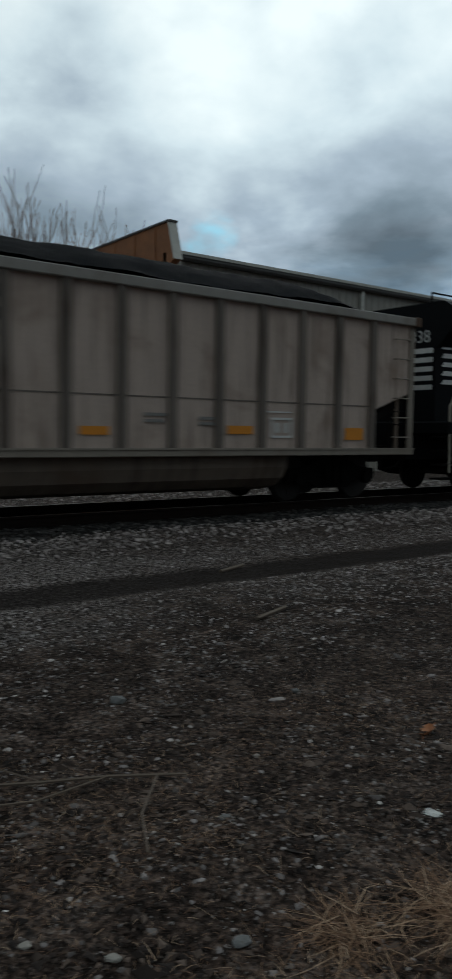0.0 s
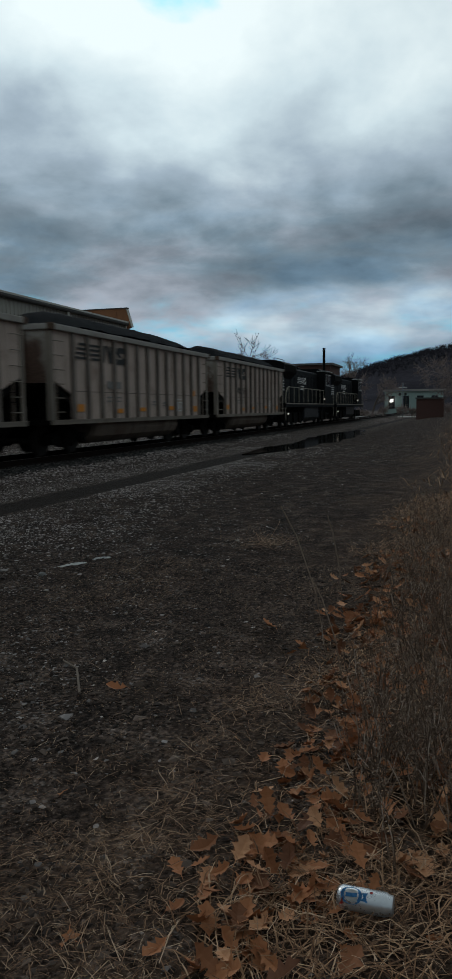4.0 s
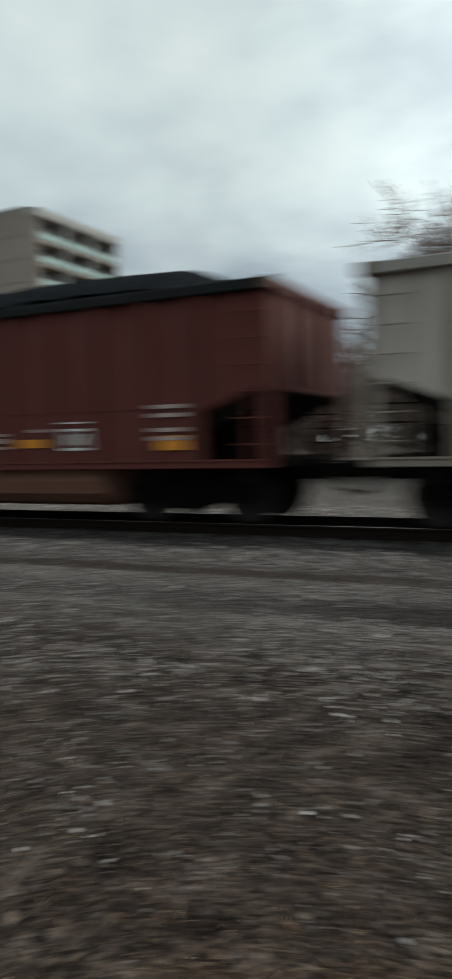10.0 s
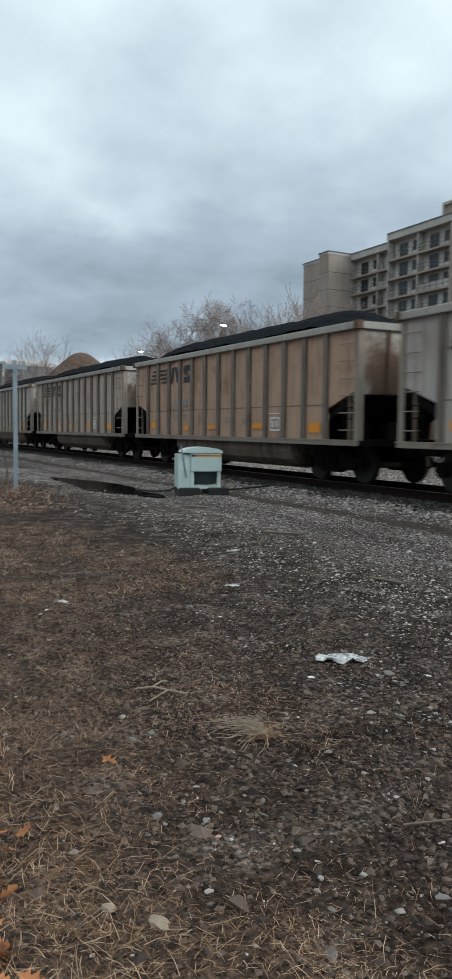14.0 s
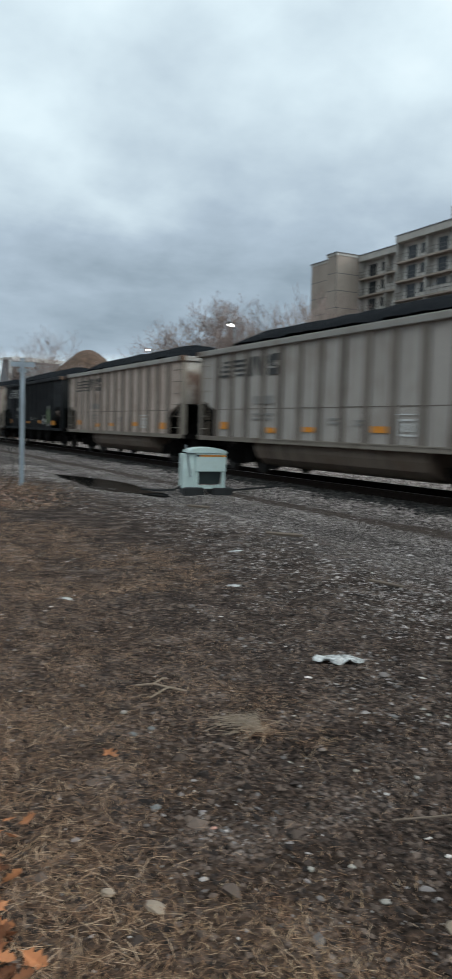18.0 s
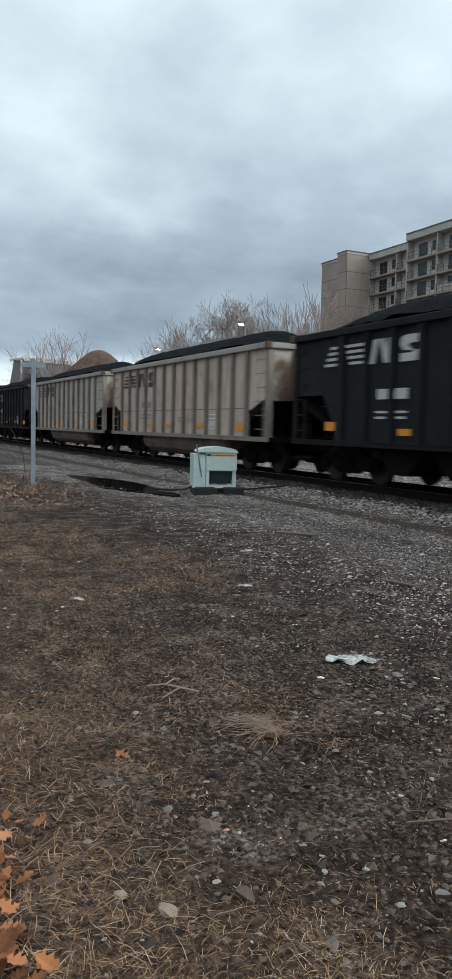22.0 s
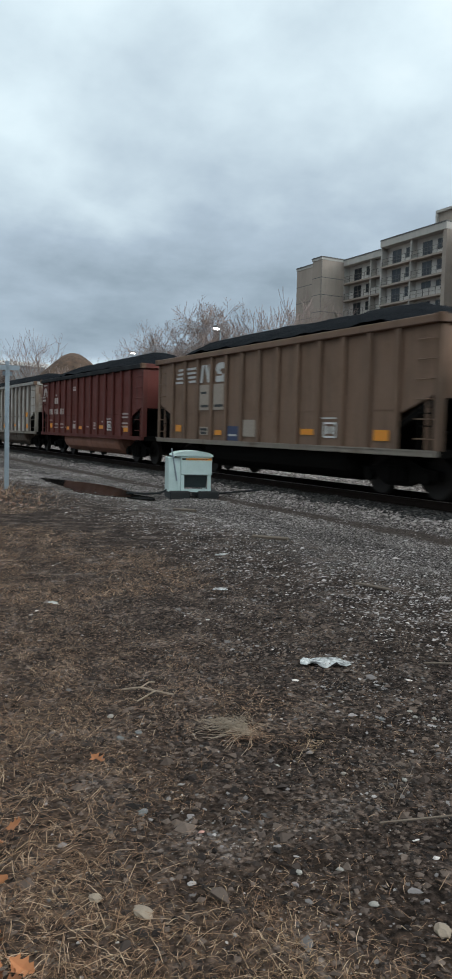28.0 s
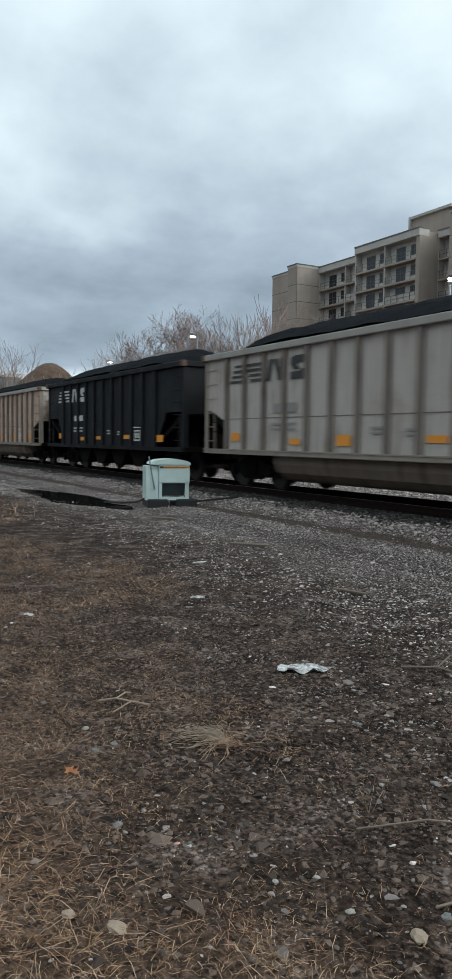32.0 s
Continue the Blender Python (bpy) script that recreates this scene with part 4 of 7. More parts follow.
def add_badge(parent, mat, x, z, y, k=1.0):
    """The maker's mark as plain shapes: two blocks of bars, a slanted pair and a stack."""
    for i in range(4):
        zz = z + (i - 1.5) * 0.13 * k
        strip("badge_bar", parent, mat, x - (1.95 - 0.07 * i) * k, x - (1.32 - 0.05 * i) * k, zz, 0.065 * k, y)
        strip("badge_bar", parent, mat, x - (1.17 - 0.07 * (3 - i)) * k, x - (0.42 - 0.05 * i) * k, zz, 0.065 * k, y)
    put("badge_block", "slant_block", slant_block, mat, parent, pose(x + 0.15 * k, y, z) @ Matrix.Scale(k, 4))
    put("badge_block", "stacked_block", stacked_block, mat, parent, pose(x + 1.13 * k, y, z) @ Matrix.Scale(k, 4))


def add_stencils(parent, mat, y, numbered=False):
    for x0, x1, z in ((-3.2, -2.8, 2.06), (-2.6, -2.2, 2.06), (-3.25, -2.85, 1.68), (-2.55, -2.2, 1.68), (-3.25, -2.9, 1.56), (-2.55, -2.25, 1.56), (0.4, 0.8, 1.56), (0.4, 0.75, 1.46), (1.42, 1.8, 1.52), (1.42, 1.75, 1.43)):
        if z < 2 or not numbered:
            strip("stencil_line", parent, mat, x0, x1, z, 0.22 if z > 2 else 0.05, y)


def orange_marks(bm=None):
    return one_box(-0.25, 0.25, -0.004, 0.004, -0.07, 0.07)


def lettering(text, size, mat, parent, m, name="number"):
    c = bpy.data.curves.new(name, "FONT")
    c.body, c.size, c.extrude, c.align_x = text, size, 0.003, "CENTER"
    tmp = new(name, c)
    me = bpy.data.meshes.new_from_object(tmp.evaluated_get(bpy.context.evaluated_depsgraph_get()))
    bpy.data.objects.remove(tmp)
    me.materials.clear()
    ob = part_of(name, me, mat, parent)
    ob.matrix_local = m
    return ob


RIB_X = [-5.42 + i * 10.84 / 12 for i in range(13)]
MOVERS, WHEELS = [], []


def put(name, key, make, mat, parent, m=None, label=""):
    ob = part_of(name, shared(key, make, mat), mat, parent, label)
    if m is not None:
        ob.matrix_local = m
    return ob


FLIP = pose(0, 0, 0, 0, 0, 180)


def coal_car(paint, tub_paint, label, kind="gondola", mark="ink", seed=0, rib="rib"):
    car = tagged(empty("coal_car"), label, "freight car", "coal cars")
    body, hop = M[paint], kind == "hopper"
    for s in (-1, 1):
        put("side_panel", "hopper_side" if hop else "side_sheet", hopper_side if hop else side_sheet, body, car, pose(0, s * (WIDE - 0.03), 0))
        put("rim", "rim_bar", rim_bar, M["black"] if paint == "red" else body if paint in ("black", "brown") else M["rim"], car, pose(0, s * WIDE, RIM - 0.06))
        put("side_sill", "sill_bar", sill_bar, M["sill"] if paint not in ("black", "red") else body, car, pose(0, -WIDE + 0.0, SILL) if s < 0 else pose(0, WIDE, SILL, 0, 0, 180))
        put("end_sheet", "upright_end", upright_end, M["endrust"] if paint not in ("black", "red", "brown") else body, car, None if s > 0 else FLIP, "upright end sheet stained with rust")
        # slope sheet in near-black steel: the shade of the recess put into colour
        put("slope_sheet", "slope_end", slope_end, M["frame"], car, None if s > 0 else FLIP, "sloping floor sheet, darkened for the shade below the end")
        for y in (-0.8, 0.0, 0.8):
            put("end_post", "end_post", end_post, M["rusty"] if paint not in ("black", "red") else body, car, pose(0, y, 0) if s > 0 else FLIP @ pose(0, y, 0))
        for y in (-0.75, 0.75):
            put("shear_plate", "shear_plate", shear_plate, M["frame"], car, pose(0, y, 0) if s > 0 else FLIP @ pose(0, y, 0))
        for flip in (1, -1):
            put("corner_gusset", "corner_gusset", lambda: one_box(HALF - 0.08, HALF + 0.085, -WIDE - 0.125, -WIDE + 0.04, RIM - 0.17, RIM + 0.012, bevel=0.01), M["rusty"], car, Matrix.Diagonal((s, flip, 1, 1)))
            put("corner_post", "corner_post", corner_post, body if paint in ("black", "red", "brown") else M["sill"], car, Matrix.Diagonal((s, flip, 1, 1)))
            put("ladder_stile", "ladder_stile", ladder_stile, body if paint in ("black", "red", "brown") else M["tubgrey"], car, Matrix.Diagonal((s, flip, 1, 1)))
        put("air_tank", "air_tank", air_tank, M["frame"], car, None if s > 0 else FLIP)
        put("weld_seam", "seam", seam, body if paint in ("black", "brown", "red") else M["rib"], car, pose(0, s * (WIDE - 0.005), 1.83))
        put("end_rim", "rim_end", rim_end, body if paint in ("black", "red", "brown") else M["rim"], car, pose(s * HALF, 0, RIM - 0.062))
        put("end_platform", "corner_posts", corner_posts, M["frame"], car, None if s > 0 else FLIP)
        put("coupler", "coupler_shape", coupler_shape, M["frame"], car, pose(HALF + 0.02, 0, 0) if s > 0 else FLIP @ pose(HALF + 0.02, 0, 0))
        for x in (-6.25, 6.25):
            for z in (1.25, 1.63, 2.01, 2.39, 2.77, 3.15):
                put("rung", "ladder_rung", ladder_rung, body if paint in ("black", "red", "brown") else M["sill"], car, pose(x, s * WIDE, z) if s < 0 else pose(x, s * WIDE, z, 0, 0, 180))
        for x in RIB_X:
            if hop and abs(x) > 4.6:
                x = math.copysign(4.62 if abs(x) > 5 else 4.2, x)
            put("rib", "rib_bar", rib_bar, body if paint in ("black", "red", "brown") else M[rib], car, pose(x, -WIDE + 0.01, 0) if s < 0 else pose(x, WIDE - 0.01, 0, 0, 0, 180))
        truck = put("truck", "bolster", lambda: one_box(-0.2, 0.2, -1.0, 1.0, 0.4, 0.72), M["frame"], car, pose(s * 4.95, 0, 0))
        for y in (-1.02, 1.02):
            put("side_frame", "side_frame", side_frame, M["frame"], truck, pose(0, y, 0) if y < 0 else pose(0, y, 0, 0, 0, 180))
        for x in (-0.89, 0.89):
            WHEELS.append((put("wheel_set", "wheel_set", wheel_set, M["wheel"], truck, pose(x, 0, 0.457)), x, s))
    put("centre_sill", "centre_sill", centre_sill, M["frame"], car)
    if hop:
        put("hopper_chutes", "hopper_bays", hopper_bays, M["frame"], car)
    else:
        put("tub", "tub_shell", tub_shell, M[tub_paint], car, None, "rounded tub slung under the floor")
    if seed % 5 not in CACHE:
        CACHE[seed % 5] = coal_heap(seed % 5)
    part_of("coal_load", CACHE[seed % 5], M["coal"], car, "heaped black coal")
    face = -WIDE + 0.01 - 0.025
    if mark:
        add_badge(car, M[mark], -3.3, 2.98, face)
        if seed != 18:
            add_stencils(car, M["offwhite" if mark != "ink" else "faint"], face, seed in (0, 3))
    for x, z, w, h in ((-4.97, 1.36, 0.8, 1.5), (-2.26, 1.26, 0.8, 1.0), (-0.45, 1.3, 0.95, 1.7 if seed in (16, 20, 23) else 0.9), (2.26, 1.34, 1.05, 1.0), (4.97, 1.3, 0.95, 1.6)) + (((4.75, 1.92, 0.85, 1.6),) if seed in (1, 8, 20, 23) else ()):
        put("reflector", "orange_marks", orange_marks, M["orange"], car, pose(x, face, z) @ Matrix.Diagonal((w, 1, h, 1)))
    for x0, x1, z, h in ((2.93, 3.41, 1.545, 0.04), (2.93, 3.41, 1.235, 0.04), (2.93, 2.97, 1.39, 0.27), (3.37, 3.41, 1.39, 0.27), (3.03, 3.12, 1.39, 0.17), (3.22, 3.3, 1.39, 0.17), (2.85, 3.4, 1.66, 0.025)):
        strip("data_panel_bar", car, M["white"], x0, x1, z, h, face)
    return car


def stroke(pts, w):
    """A thick bent line in the side's plane."""
    bm = bmesh.new()
    left, right = [], []
    for k, (x, z) in enumerate(pts):
        a, b = pts[max(k - 1, 0)], pts[min(k + 1, len(pts) - 1)]
        dx, dz = b[0] - a[0], b[1] - a[1]
        n = math.hypot(dx, dz)
        left.append((x - dz / n * w, z + dx / n * w))
        right.append((x + dz / n * w, z - dx / n * w))
    return prism(bm, left + right[::-1], "y", -0.003, 0.003)


GLYPHS = [[(0.3, 0.4), (-0.05, 0.6), (-0.3, 0.1), (0.1, -0.1), (0.3, -0.4), (-0.1, -0.6)], [(-0.35, 0.5), (-0.1, -0.5), (0.1, 0.2), (0.35, -0.3)], [(-0.3, -0.5), (0.0, 0.55), (0.15, -0.1), (-0.2, 0.0), (0.35, -0.55)],
          [(-0.3, 0.3), (0.3, 0.55), (-0.1, 0.1), (0.25, -0.2), (-0.3, -0.55)], [(0.35, 0.55), (0.0, 0.0), (-0.3, 0.5), (0.1, -0.6)], [(-0.3, 0.55), (-0.2, -0.5), (0.3, -0.35), (0.2, 0.1), (-0.25, 0.2), (0.3, 0.6)]]


def graffiti(car):
    """Sprayed letter outlines in chalky white over dark fills, with green and grey smears."""
    face = -WIDE - 0.105
    rs = random.Random(4)
    for k in range(6):
        x = -1.15 + 0.83 * k
        lean, wide = rs.uniform(-0.12, 0.12), rs.uniform(0.3, 0.38)
        pts = [(x + wide * a + lean * b + rs.uniform(-0.04, 0.04), 1.74 + 0.62 * b) for a, b in ((-1, -1), (0.1, -0.9), (0.9, -1), (1, 0.1), (0.8, 1), (-0.2, 0.85), (-0.9, 1), (-1.05, 0.0))]
        part("graffiti", prism(bmesh.new(), pts, "y", -0.002, 0.002), M["graf_b" if k in (0, 5) else "frame"], car).location.y = face
        part("graffiti", stroke(pts + pts[:1], 0.024), M["offwhite"], car).location.y = face - 0.006
        inner = [(x + 0.75 * a, 1.75 + 0.75 * b) for a, b in GLYPHS[k]]
        part("graffiti", stroke(inner, 0.045), M["graf_a"], car).location.y = face - 0.012
        part("graffiti", stroke([(a + 0.05, b) for a, b in inner], 0.022), M["offwhite"], car).location.y = face - 0.018
    for x, mat in ((-4.75, "offwhite"), (4.6, "graf_a")):
        part("graffiti", stroke([(x - 0.25, 1.25), (x + 0.2, 1.4), (x - 0.2, 1.65), (x + 0.25, 1.75), (x - 0.1, 1.95), (x, 2.2)], 0.07), M[mat], car).location.y = face
    part("patch", prism(bmesh.new(), [(-4.0, 1.1), (-3.3, 1.1), (-3.3, 2.3), (-4.0, 2.3)], "y", -0.003, 0.003), M["dirtpatch"], car, "brown painted-over patch").location.y = -WIDE - 0.018


def red_car_marks(car, numbered):
    """Chalky white stencils of the red cars: a swirl badge, a word block, figures in three panels, tables."""
    y = -WIDE - 0.024
    w = M["chalk"]
    outer = [(-6.05 + 0.33 * math.cos(a), 2.86 + 0.33 * math.sin(a)) for a in np.linspace(-0.5, 3.6, 14)]
    inner = [(-6.0 + 0.13 * math.cos(a), 2.86 + 0.13 * math.sin(a)) for a in np.linspace(3.6, -0.5, 14)]
    bm = prism(bmesh.new(), outer + inner, "y", -0.003, 0.003)
    part("badge", bm, w, car, "white swirl badge").location.y = y
    for x0, x1, z, h in ((-6.55, -6.0, 2.74, 0.09), (-6.55, -5.98, 2.58, 0.09), (-6.4, -5.75, 3.3, 0.06), (-4.3, -4.05, 2.78, 0.07), (-4.48, -4.2, 2.52, 0.27), (-4.14, -3.85, 2.52, 0.27),
                         (-4.4, -3.88, 1.44, 0.05), (-4.4, -3.9, 1.28, 0.05), (-3.45, -2.9, 1.44, 0.05), (-3.4, -2.92, 1.28, 0.05), (-5.27, -4.72, 1.62, 0.04),
                         (-1.55, -1.1, 3.05, 0.05), (-1.55, -1.1, 2.95, 0.1), (-1.5, -1.05, 1.35, 0.2), (-1.45, -1.05, 1.55, 0.05), (1.3, 1.8, 1.5, 0.05), (1.3, 1.8, 1.4, 0.08), (1.3, 1.75, 1.28, 0.05), (2.3, 2.7, 1.55, 0.05),
                         (4.55, 5.2, 1.85, 0.06), (4.55, 5.2, 1.72, 0.06), (4.55, 5.2, 1.5, 0.06), (4.55, 5.2, 1.37, 0.06), (0.4, 0.75, 1.34, 0.05), (-2.9, -2.55, 1.3, 0.05)):
        strip("stencil_line", car, w, x0, x1, z, h, y)
    for text, x in (("50", -5.0), ("77", -4.15), ("60", -3.25)):
        if numbered:
            lettering(text, 0.44, w, car, pose(x, y, 1.86, 90))
        else:
            for dx in (-0.22, 0.0, 0.22):
                strip("stencil_line", car, w, x + dx - 0.07, x + dx + 0.07, 2.02, 0.26, y)


GREY = "grey weathered coal gondola with dark ribs, heaped with coal"
TAN = "dusty tan coal gondola stained with rust, heaped with coal"
BLACK_HOPPER = "black coal hopper with white markings, heaped with coal"
RED = "dark red coal gondola with white lettering, heaped with coal"
LIST = [("warm", "tubgrey", GREY, "gondola", "ink"), ("warm", "tubgrey", GREY, "gondola", "ink"), ("warm", "tubgrey", GREY, "gondola", "ink"),
        ("black", "black", "black coal gondola with green graffiti, heaped with coal", "gondola", "offwhite"),
        ("ochre", "tubgrey", TAN, "gondola", "ink"), ("warm", "tubgrey", GREY, "gondola", "ink"), ("grey", "tubgrey", GREY, "gondola", "ink"), ("red", "tubtan", RED, "gondola", None),
        ("tan", "tubgrey", TAN, "gondola", "ink"), ("grey", "tubgrey", GREY, "gondola", "ink"), ("ochre", "tubgrey", TAN, "gondola", "ink"), ("pinkish", "tubgrey", TAN, "gondola", "ink"),
        ("grey", "tubgrey", GREY, "gondola", "ink"), ("warm", "tubgrey", GREY, "gondola", "ink"), ("black", "black", BLACK_HOPPER, "hopper", "offwhite"),
        ("warm", "tubgrey", GREY, "gondola", "ink"), ("grey", "tubgrey", GREY, "gondola", "ink"), ("black", "black", BLACK_HOPPER, "hopper", "offwhite"),
        ("brown", "frame", "brown coal gondola with pale markings, heaped with coal", "gondola", "offwhite"), ("red", "tubtan", RED, "gondola", None),
        ("grey", "tubgrey", GREY, "gondola", "ink"), ("black", "black", BLACK_HOPPER, "hopper", "offwhite"),
        ("tan", "tubgrey", TAN, "gondola", "ink"), ("grey", "tubgrey", GREY, "gondola", "ink"), ("warm", "tubgrey", GREY, "gondola", "ink"), ("grey", "tubgrey", GREY, "gondola", "ink")]
for i, (paint, tub, label, kind, mark) in enumerate(LIST):
    car = coal_car(paint, tub, label, kind, mark, i)
    MOVERS.append((car, X0 - PITCH * (i + 1)))
    if i == 0:
        lettering("481", 0.42, M["ink"], car, pose(-3.0, -WIDE - 0.02, 2.02, 90))
        lettering("56", 0.42, M["ink"], car, pose(-2.15, -WIDE - 0.02, 2.02, 90))
    if i == 3:
        graffiti(car)
        lettering("148", 0.36, M["offwhite"], car, pose(-2.95, -WIDE - 0.02, 2.0, 90))
        lettering("380", 0.36, M["offwhite"], car, pose(-2.1, -WIDE - 0.02, 2.0, 90))
    if i == 18:
        for x0, x1, z, h, mat in ((-3.5, -2.82, 2.28, 0.74, "faded"), (-2.6, -1.92, 2.28, 0.74, "faded"), (-3.45, -2.9, 1.3, 0.24, "faded"), (-0.8, -0.12, 1.4, 0.45, "faded"), (-1.68, -1.05, 1.25, 0.4, "navy")):
            strip("patch", car, M[mat], x0, x1, z, h, -WIDE - 0.02)
        for x0, x1, z in ((-3.4, -3.05, 2.42), (-3.4, -2.9, 2.03), (-2.5, -2.0, 2.03), (-3.4, -2.95, 1.34), (-3.35, -3.0, 1.24)):
            strip("stencil_line", car, M["ink"], x0, x1, z, 0.07, -WIDE - 0.026)
        strip("stencil_line", car, M["offwhite"], -1.6, -1.15, 1.2, 0.05, -WIDE - 0.026)
    if i == 14:
        blot = [(4.06 + 0.31 * math.cos(a) * (1 + 0.15 * math.sin(3 * a + 1)), 1.62 + 0.42 * math.sin(a) * (1 + 0.12 * math.cos(4 * a))) for a in np.linspace(0, 2 * math.pi, 19)[:-1]]
        part("sprayed_blot", prism(bmesh.new(), blot, "y", -0.002, 0.002), M["graf_c"], car, "smeared pale green spray paint").location.y = -WIDE - 0.014
        strip("sprayed_blot", car, M["faint"], 3.9, 4.2, 2.1, 0.16, -WIDE - 0.018)
        strip("sprayed_blot", car, M["faint"], 3.88, 4.25, 1.2, 0.14, -WIDE - 0.018)
    if i in (7, 19):
        red_car_marks(car, i == 7)
    if i == 9:
        for x0, x1, z0, z1, mat in ((2.35, 3.1, 1.04, 3.4, "stain"), (0.92, 1.25, 1.04, 2.2, "stain"), (-2.7, -2.35, 1.3, 1.9, "rusty")):
            strip("stained_sheet", car, M[mat], x0, x1, (z0 + z1) / 2, z1 - z0, -WIDE - 0.012)

# ---- locomotives ----
def hood_shape():
    return one_box(-6.2, 4.7, -0.92, 0.92, 1.6, 3.98, bevel=0.1)


def radiator_shape():
    bm = one_box(-9.3, -6.2, -0.95, 0.95, 1.6, 3.3)
    prism(bm, [(-0.95, 3.2), (0.95, 3.2), (1.35, 3.6), (1.35, 4.05), (1.1, 4.2), (-1.1, 4.2), (-1.35, 4.05), (-1.35, 3.6)], "x", -9.3, -5.4)
    return bm


def cab_shape():
    prof = [(-1.52, 1.6), (1.52, 1.6), (1.52, 3.9), (0.95, 4.35), (-0.95, 4.35), (-1.52, 3.9)]
    return prism(bmesh.new(), prof, "x", 4.7, 7.6)


def loco_truck():
    bm = bmesh.new()
    for y in (-1.12, 1.12):
        prism(bm, [(-2.6, 0.45), (-2.6, 0.85), (-1.9, 1.0), (1.9, 1.0), (2.6, 0.85), (2.6, 0.45), (2.2, 0.35), (-2.2, 0.35)], "y", y - 0.09, y + 0.09)
        s = -1 if y < 0 else 1
        for x in (-1.85, 0.0, 1.85):
            rod(bm, (x, y, 0.52), (x, y + s * 0.2, 0.52), 0.2, seg=12)
            box(bm, x - 0.14, x + 0.14, min(y, y + s * 0.17), max(y, y + s * 0.17), 0.7, 0.98)
    return bm


def stair(bm, x, s):
    for k in range(4):
        box(bm, x - 0.3, x + 0.3, s * 1.3 - 0.16, s * 1.3 + 0.16, 0.35 + 0.3 * k, 0.39 + 0.3 * k)
    return bm


def locomotive(seed, number=None):
    loco = tagged(empty("diesel_locomotive"), "black diesel locomotive with white stripes, pulling coal cars", "locomotive", "locomotives")
    k = M["loco"]
    put("underframe", "loco_frame", lambda: box(one_box(-9.5, 9.5, -1.5, 1.5, 1.32, 1.6, bevel=0.03), -9.7, 9.7, -0.5, 0.5, 0.75, 1.35), k, loco)
    put("hood", "hood_shape", hood_shape, k, loco)
    for x in np.arange(-5.6, 4.4, 1.25):
        for y in (-0.93, 0.93):
            put("hood_door", "hood_door", lambda: one_box(0, 1.1, -0.02, 0.02, 1.75, 3.6, bevel=0.01), k, loco, pose(x, y, 0))
    put("radiator_hood", "radiator_shape", radiator_shape, k, loco, None, "flared radiator housing")
    put("cab", "cab_shape", cab_shape, k, loco)
    put("nose", "loco_nose", lambda: one_box(7.6, 9.2, -0.9, 0.9, 1.6, 3.25, bevel=0.15), k, loco)
    put("sunshade", "loco_shade", lambda: box(one_box(4.6, 7.75, -1.62, -0.9, 4.12, 4.18), 4.6, 7.75, 0.9, 1.62, 4.12, 4.18), M["offwhite"], loco, None, "pale cab roof edge")
    tank = bmesh.new()
    prism(tank, [(-1.35, 1.3), (-1.35, 0.6), (-1.1, 0.32), (1.1, 0.32), (1.35, 0.6), (1.35, 1.3)], "x", -2.7, 2.7)
    part("fuel_tank", tank, M["tanksteel"], loco)
    for x in (-7.9, -6.9, -3.6):
        put("roof_fan", "roof_fan", lambda: rod(bmesh.new(), (0, 0, 0), (0, 0, 0.16), 0.55, seg=20), k, loco, pose(x, 0, 4.2 if x < -5.4 else 3.98))
    put("exhaust_stack", "loco_stack", lambda: one_box(-0.4, 0.4, -0.25, 0.25, 0, 0.35, bevel=0.04), k, loco, pose(0.9, 0, 3.95))
    part("roof_rail", bent_rod(bmesh.new(), [(-9.2, -0.7, 4.2), (-9.2, -0.7, 4.42), (-6.4, -0.7, 4.42), (-6.4, -0.7, 4.2)], 0.02), k, loco)
    for s in (-1, 1):
        for x in (5.15, 6.45):
            win = part("window", one_box(x, x + 1.0, s * 1.53 - 0.012, s * 1.53 + 0.012, 3.05, 3.85), M["glassy"], loco)
            part("frame", box(box(one_box(x - 0.05, x + 1.05, s * 1.545 - 0.01, s * 1.545 + 0.01, 3.85, 3.91), x - 0.05, x + 1.05, s * 1.545 - 0.01, s * 1.545 + 0.01, 2.99, 3.05), x - 0.05, x, s * 1.545 - 0.01, s * 1.545 + 0.01, 3.05, 3.85), M["offwhite"], win)
        part("windscreen", one_box(7.6, 7.62, s * 0.75 - 0.5, s * 0.75 + 0.5, 3.35, 3.95), M["glassy"], loco)
        pts = [(-9.3, s * 1.46, 1.6), (-9.3, s * 1.46, 2.2), (-8.6, s * 1.46, 2.62), (4.4, s * 1.46, 2.62), (4.6, s * 1.46, 1.6)]
        part("handrail", bent_rod(bmesh.new(), pts, 0.022), M["yellow"] if s < 0 else k, loco)
        for x in np.arange(-8.4, 4.4, 1.6):
            put("stanchion", "stanchion", lambda: rod(bmesh.new(), (0, 0, 1.58), (0, 0, 2.62), 0.018, seg=6), M["yellow"] if s < 0 else k, loco, pose(x, s * 1.46, 0))
        for x in (-9.35, 9.25):
            part("steps", stair(bmesh.new(), x, s), M["frame"], loco)
            e = 0.35 if x > 0 else -0.35
            part("grab_rail", bent_rod(bmesh.new(), [(x + e * 0.2, s * 1.47, 0.5), (x + e * 0.3, s * 1.47, 1.9), (x - e * 0.9, s * 1.47, 2.55)], 0.026), M["yellow"], loco)
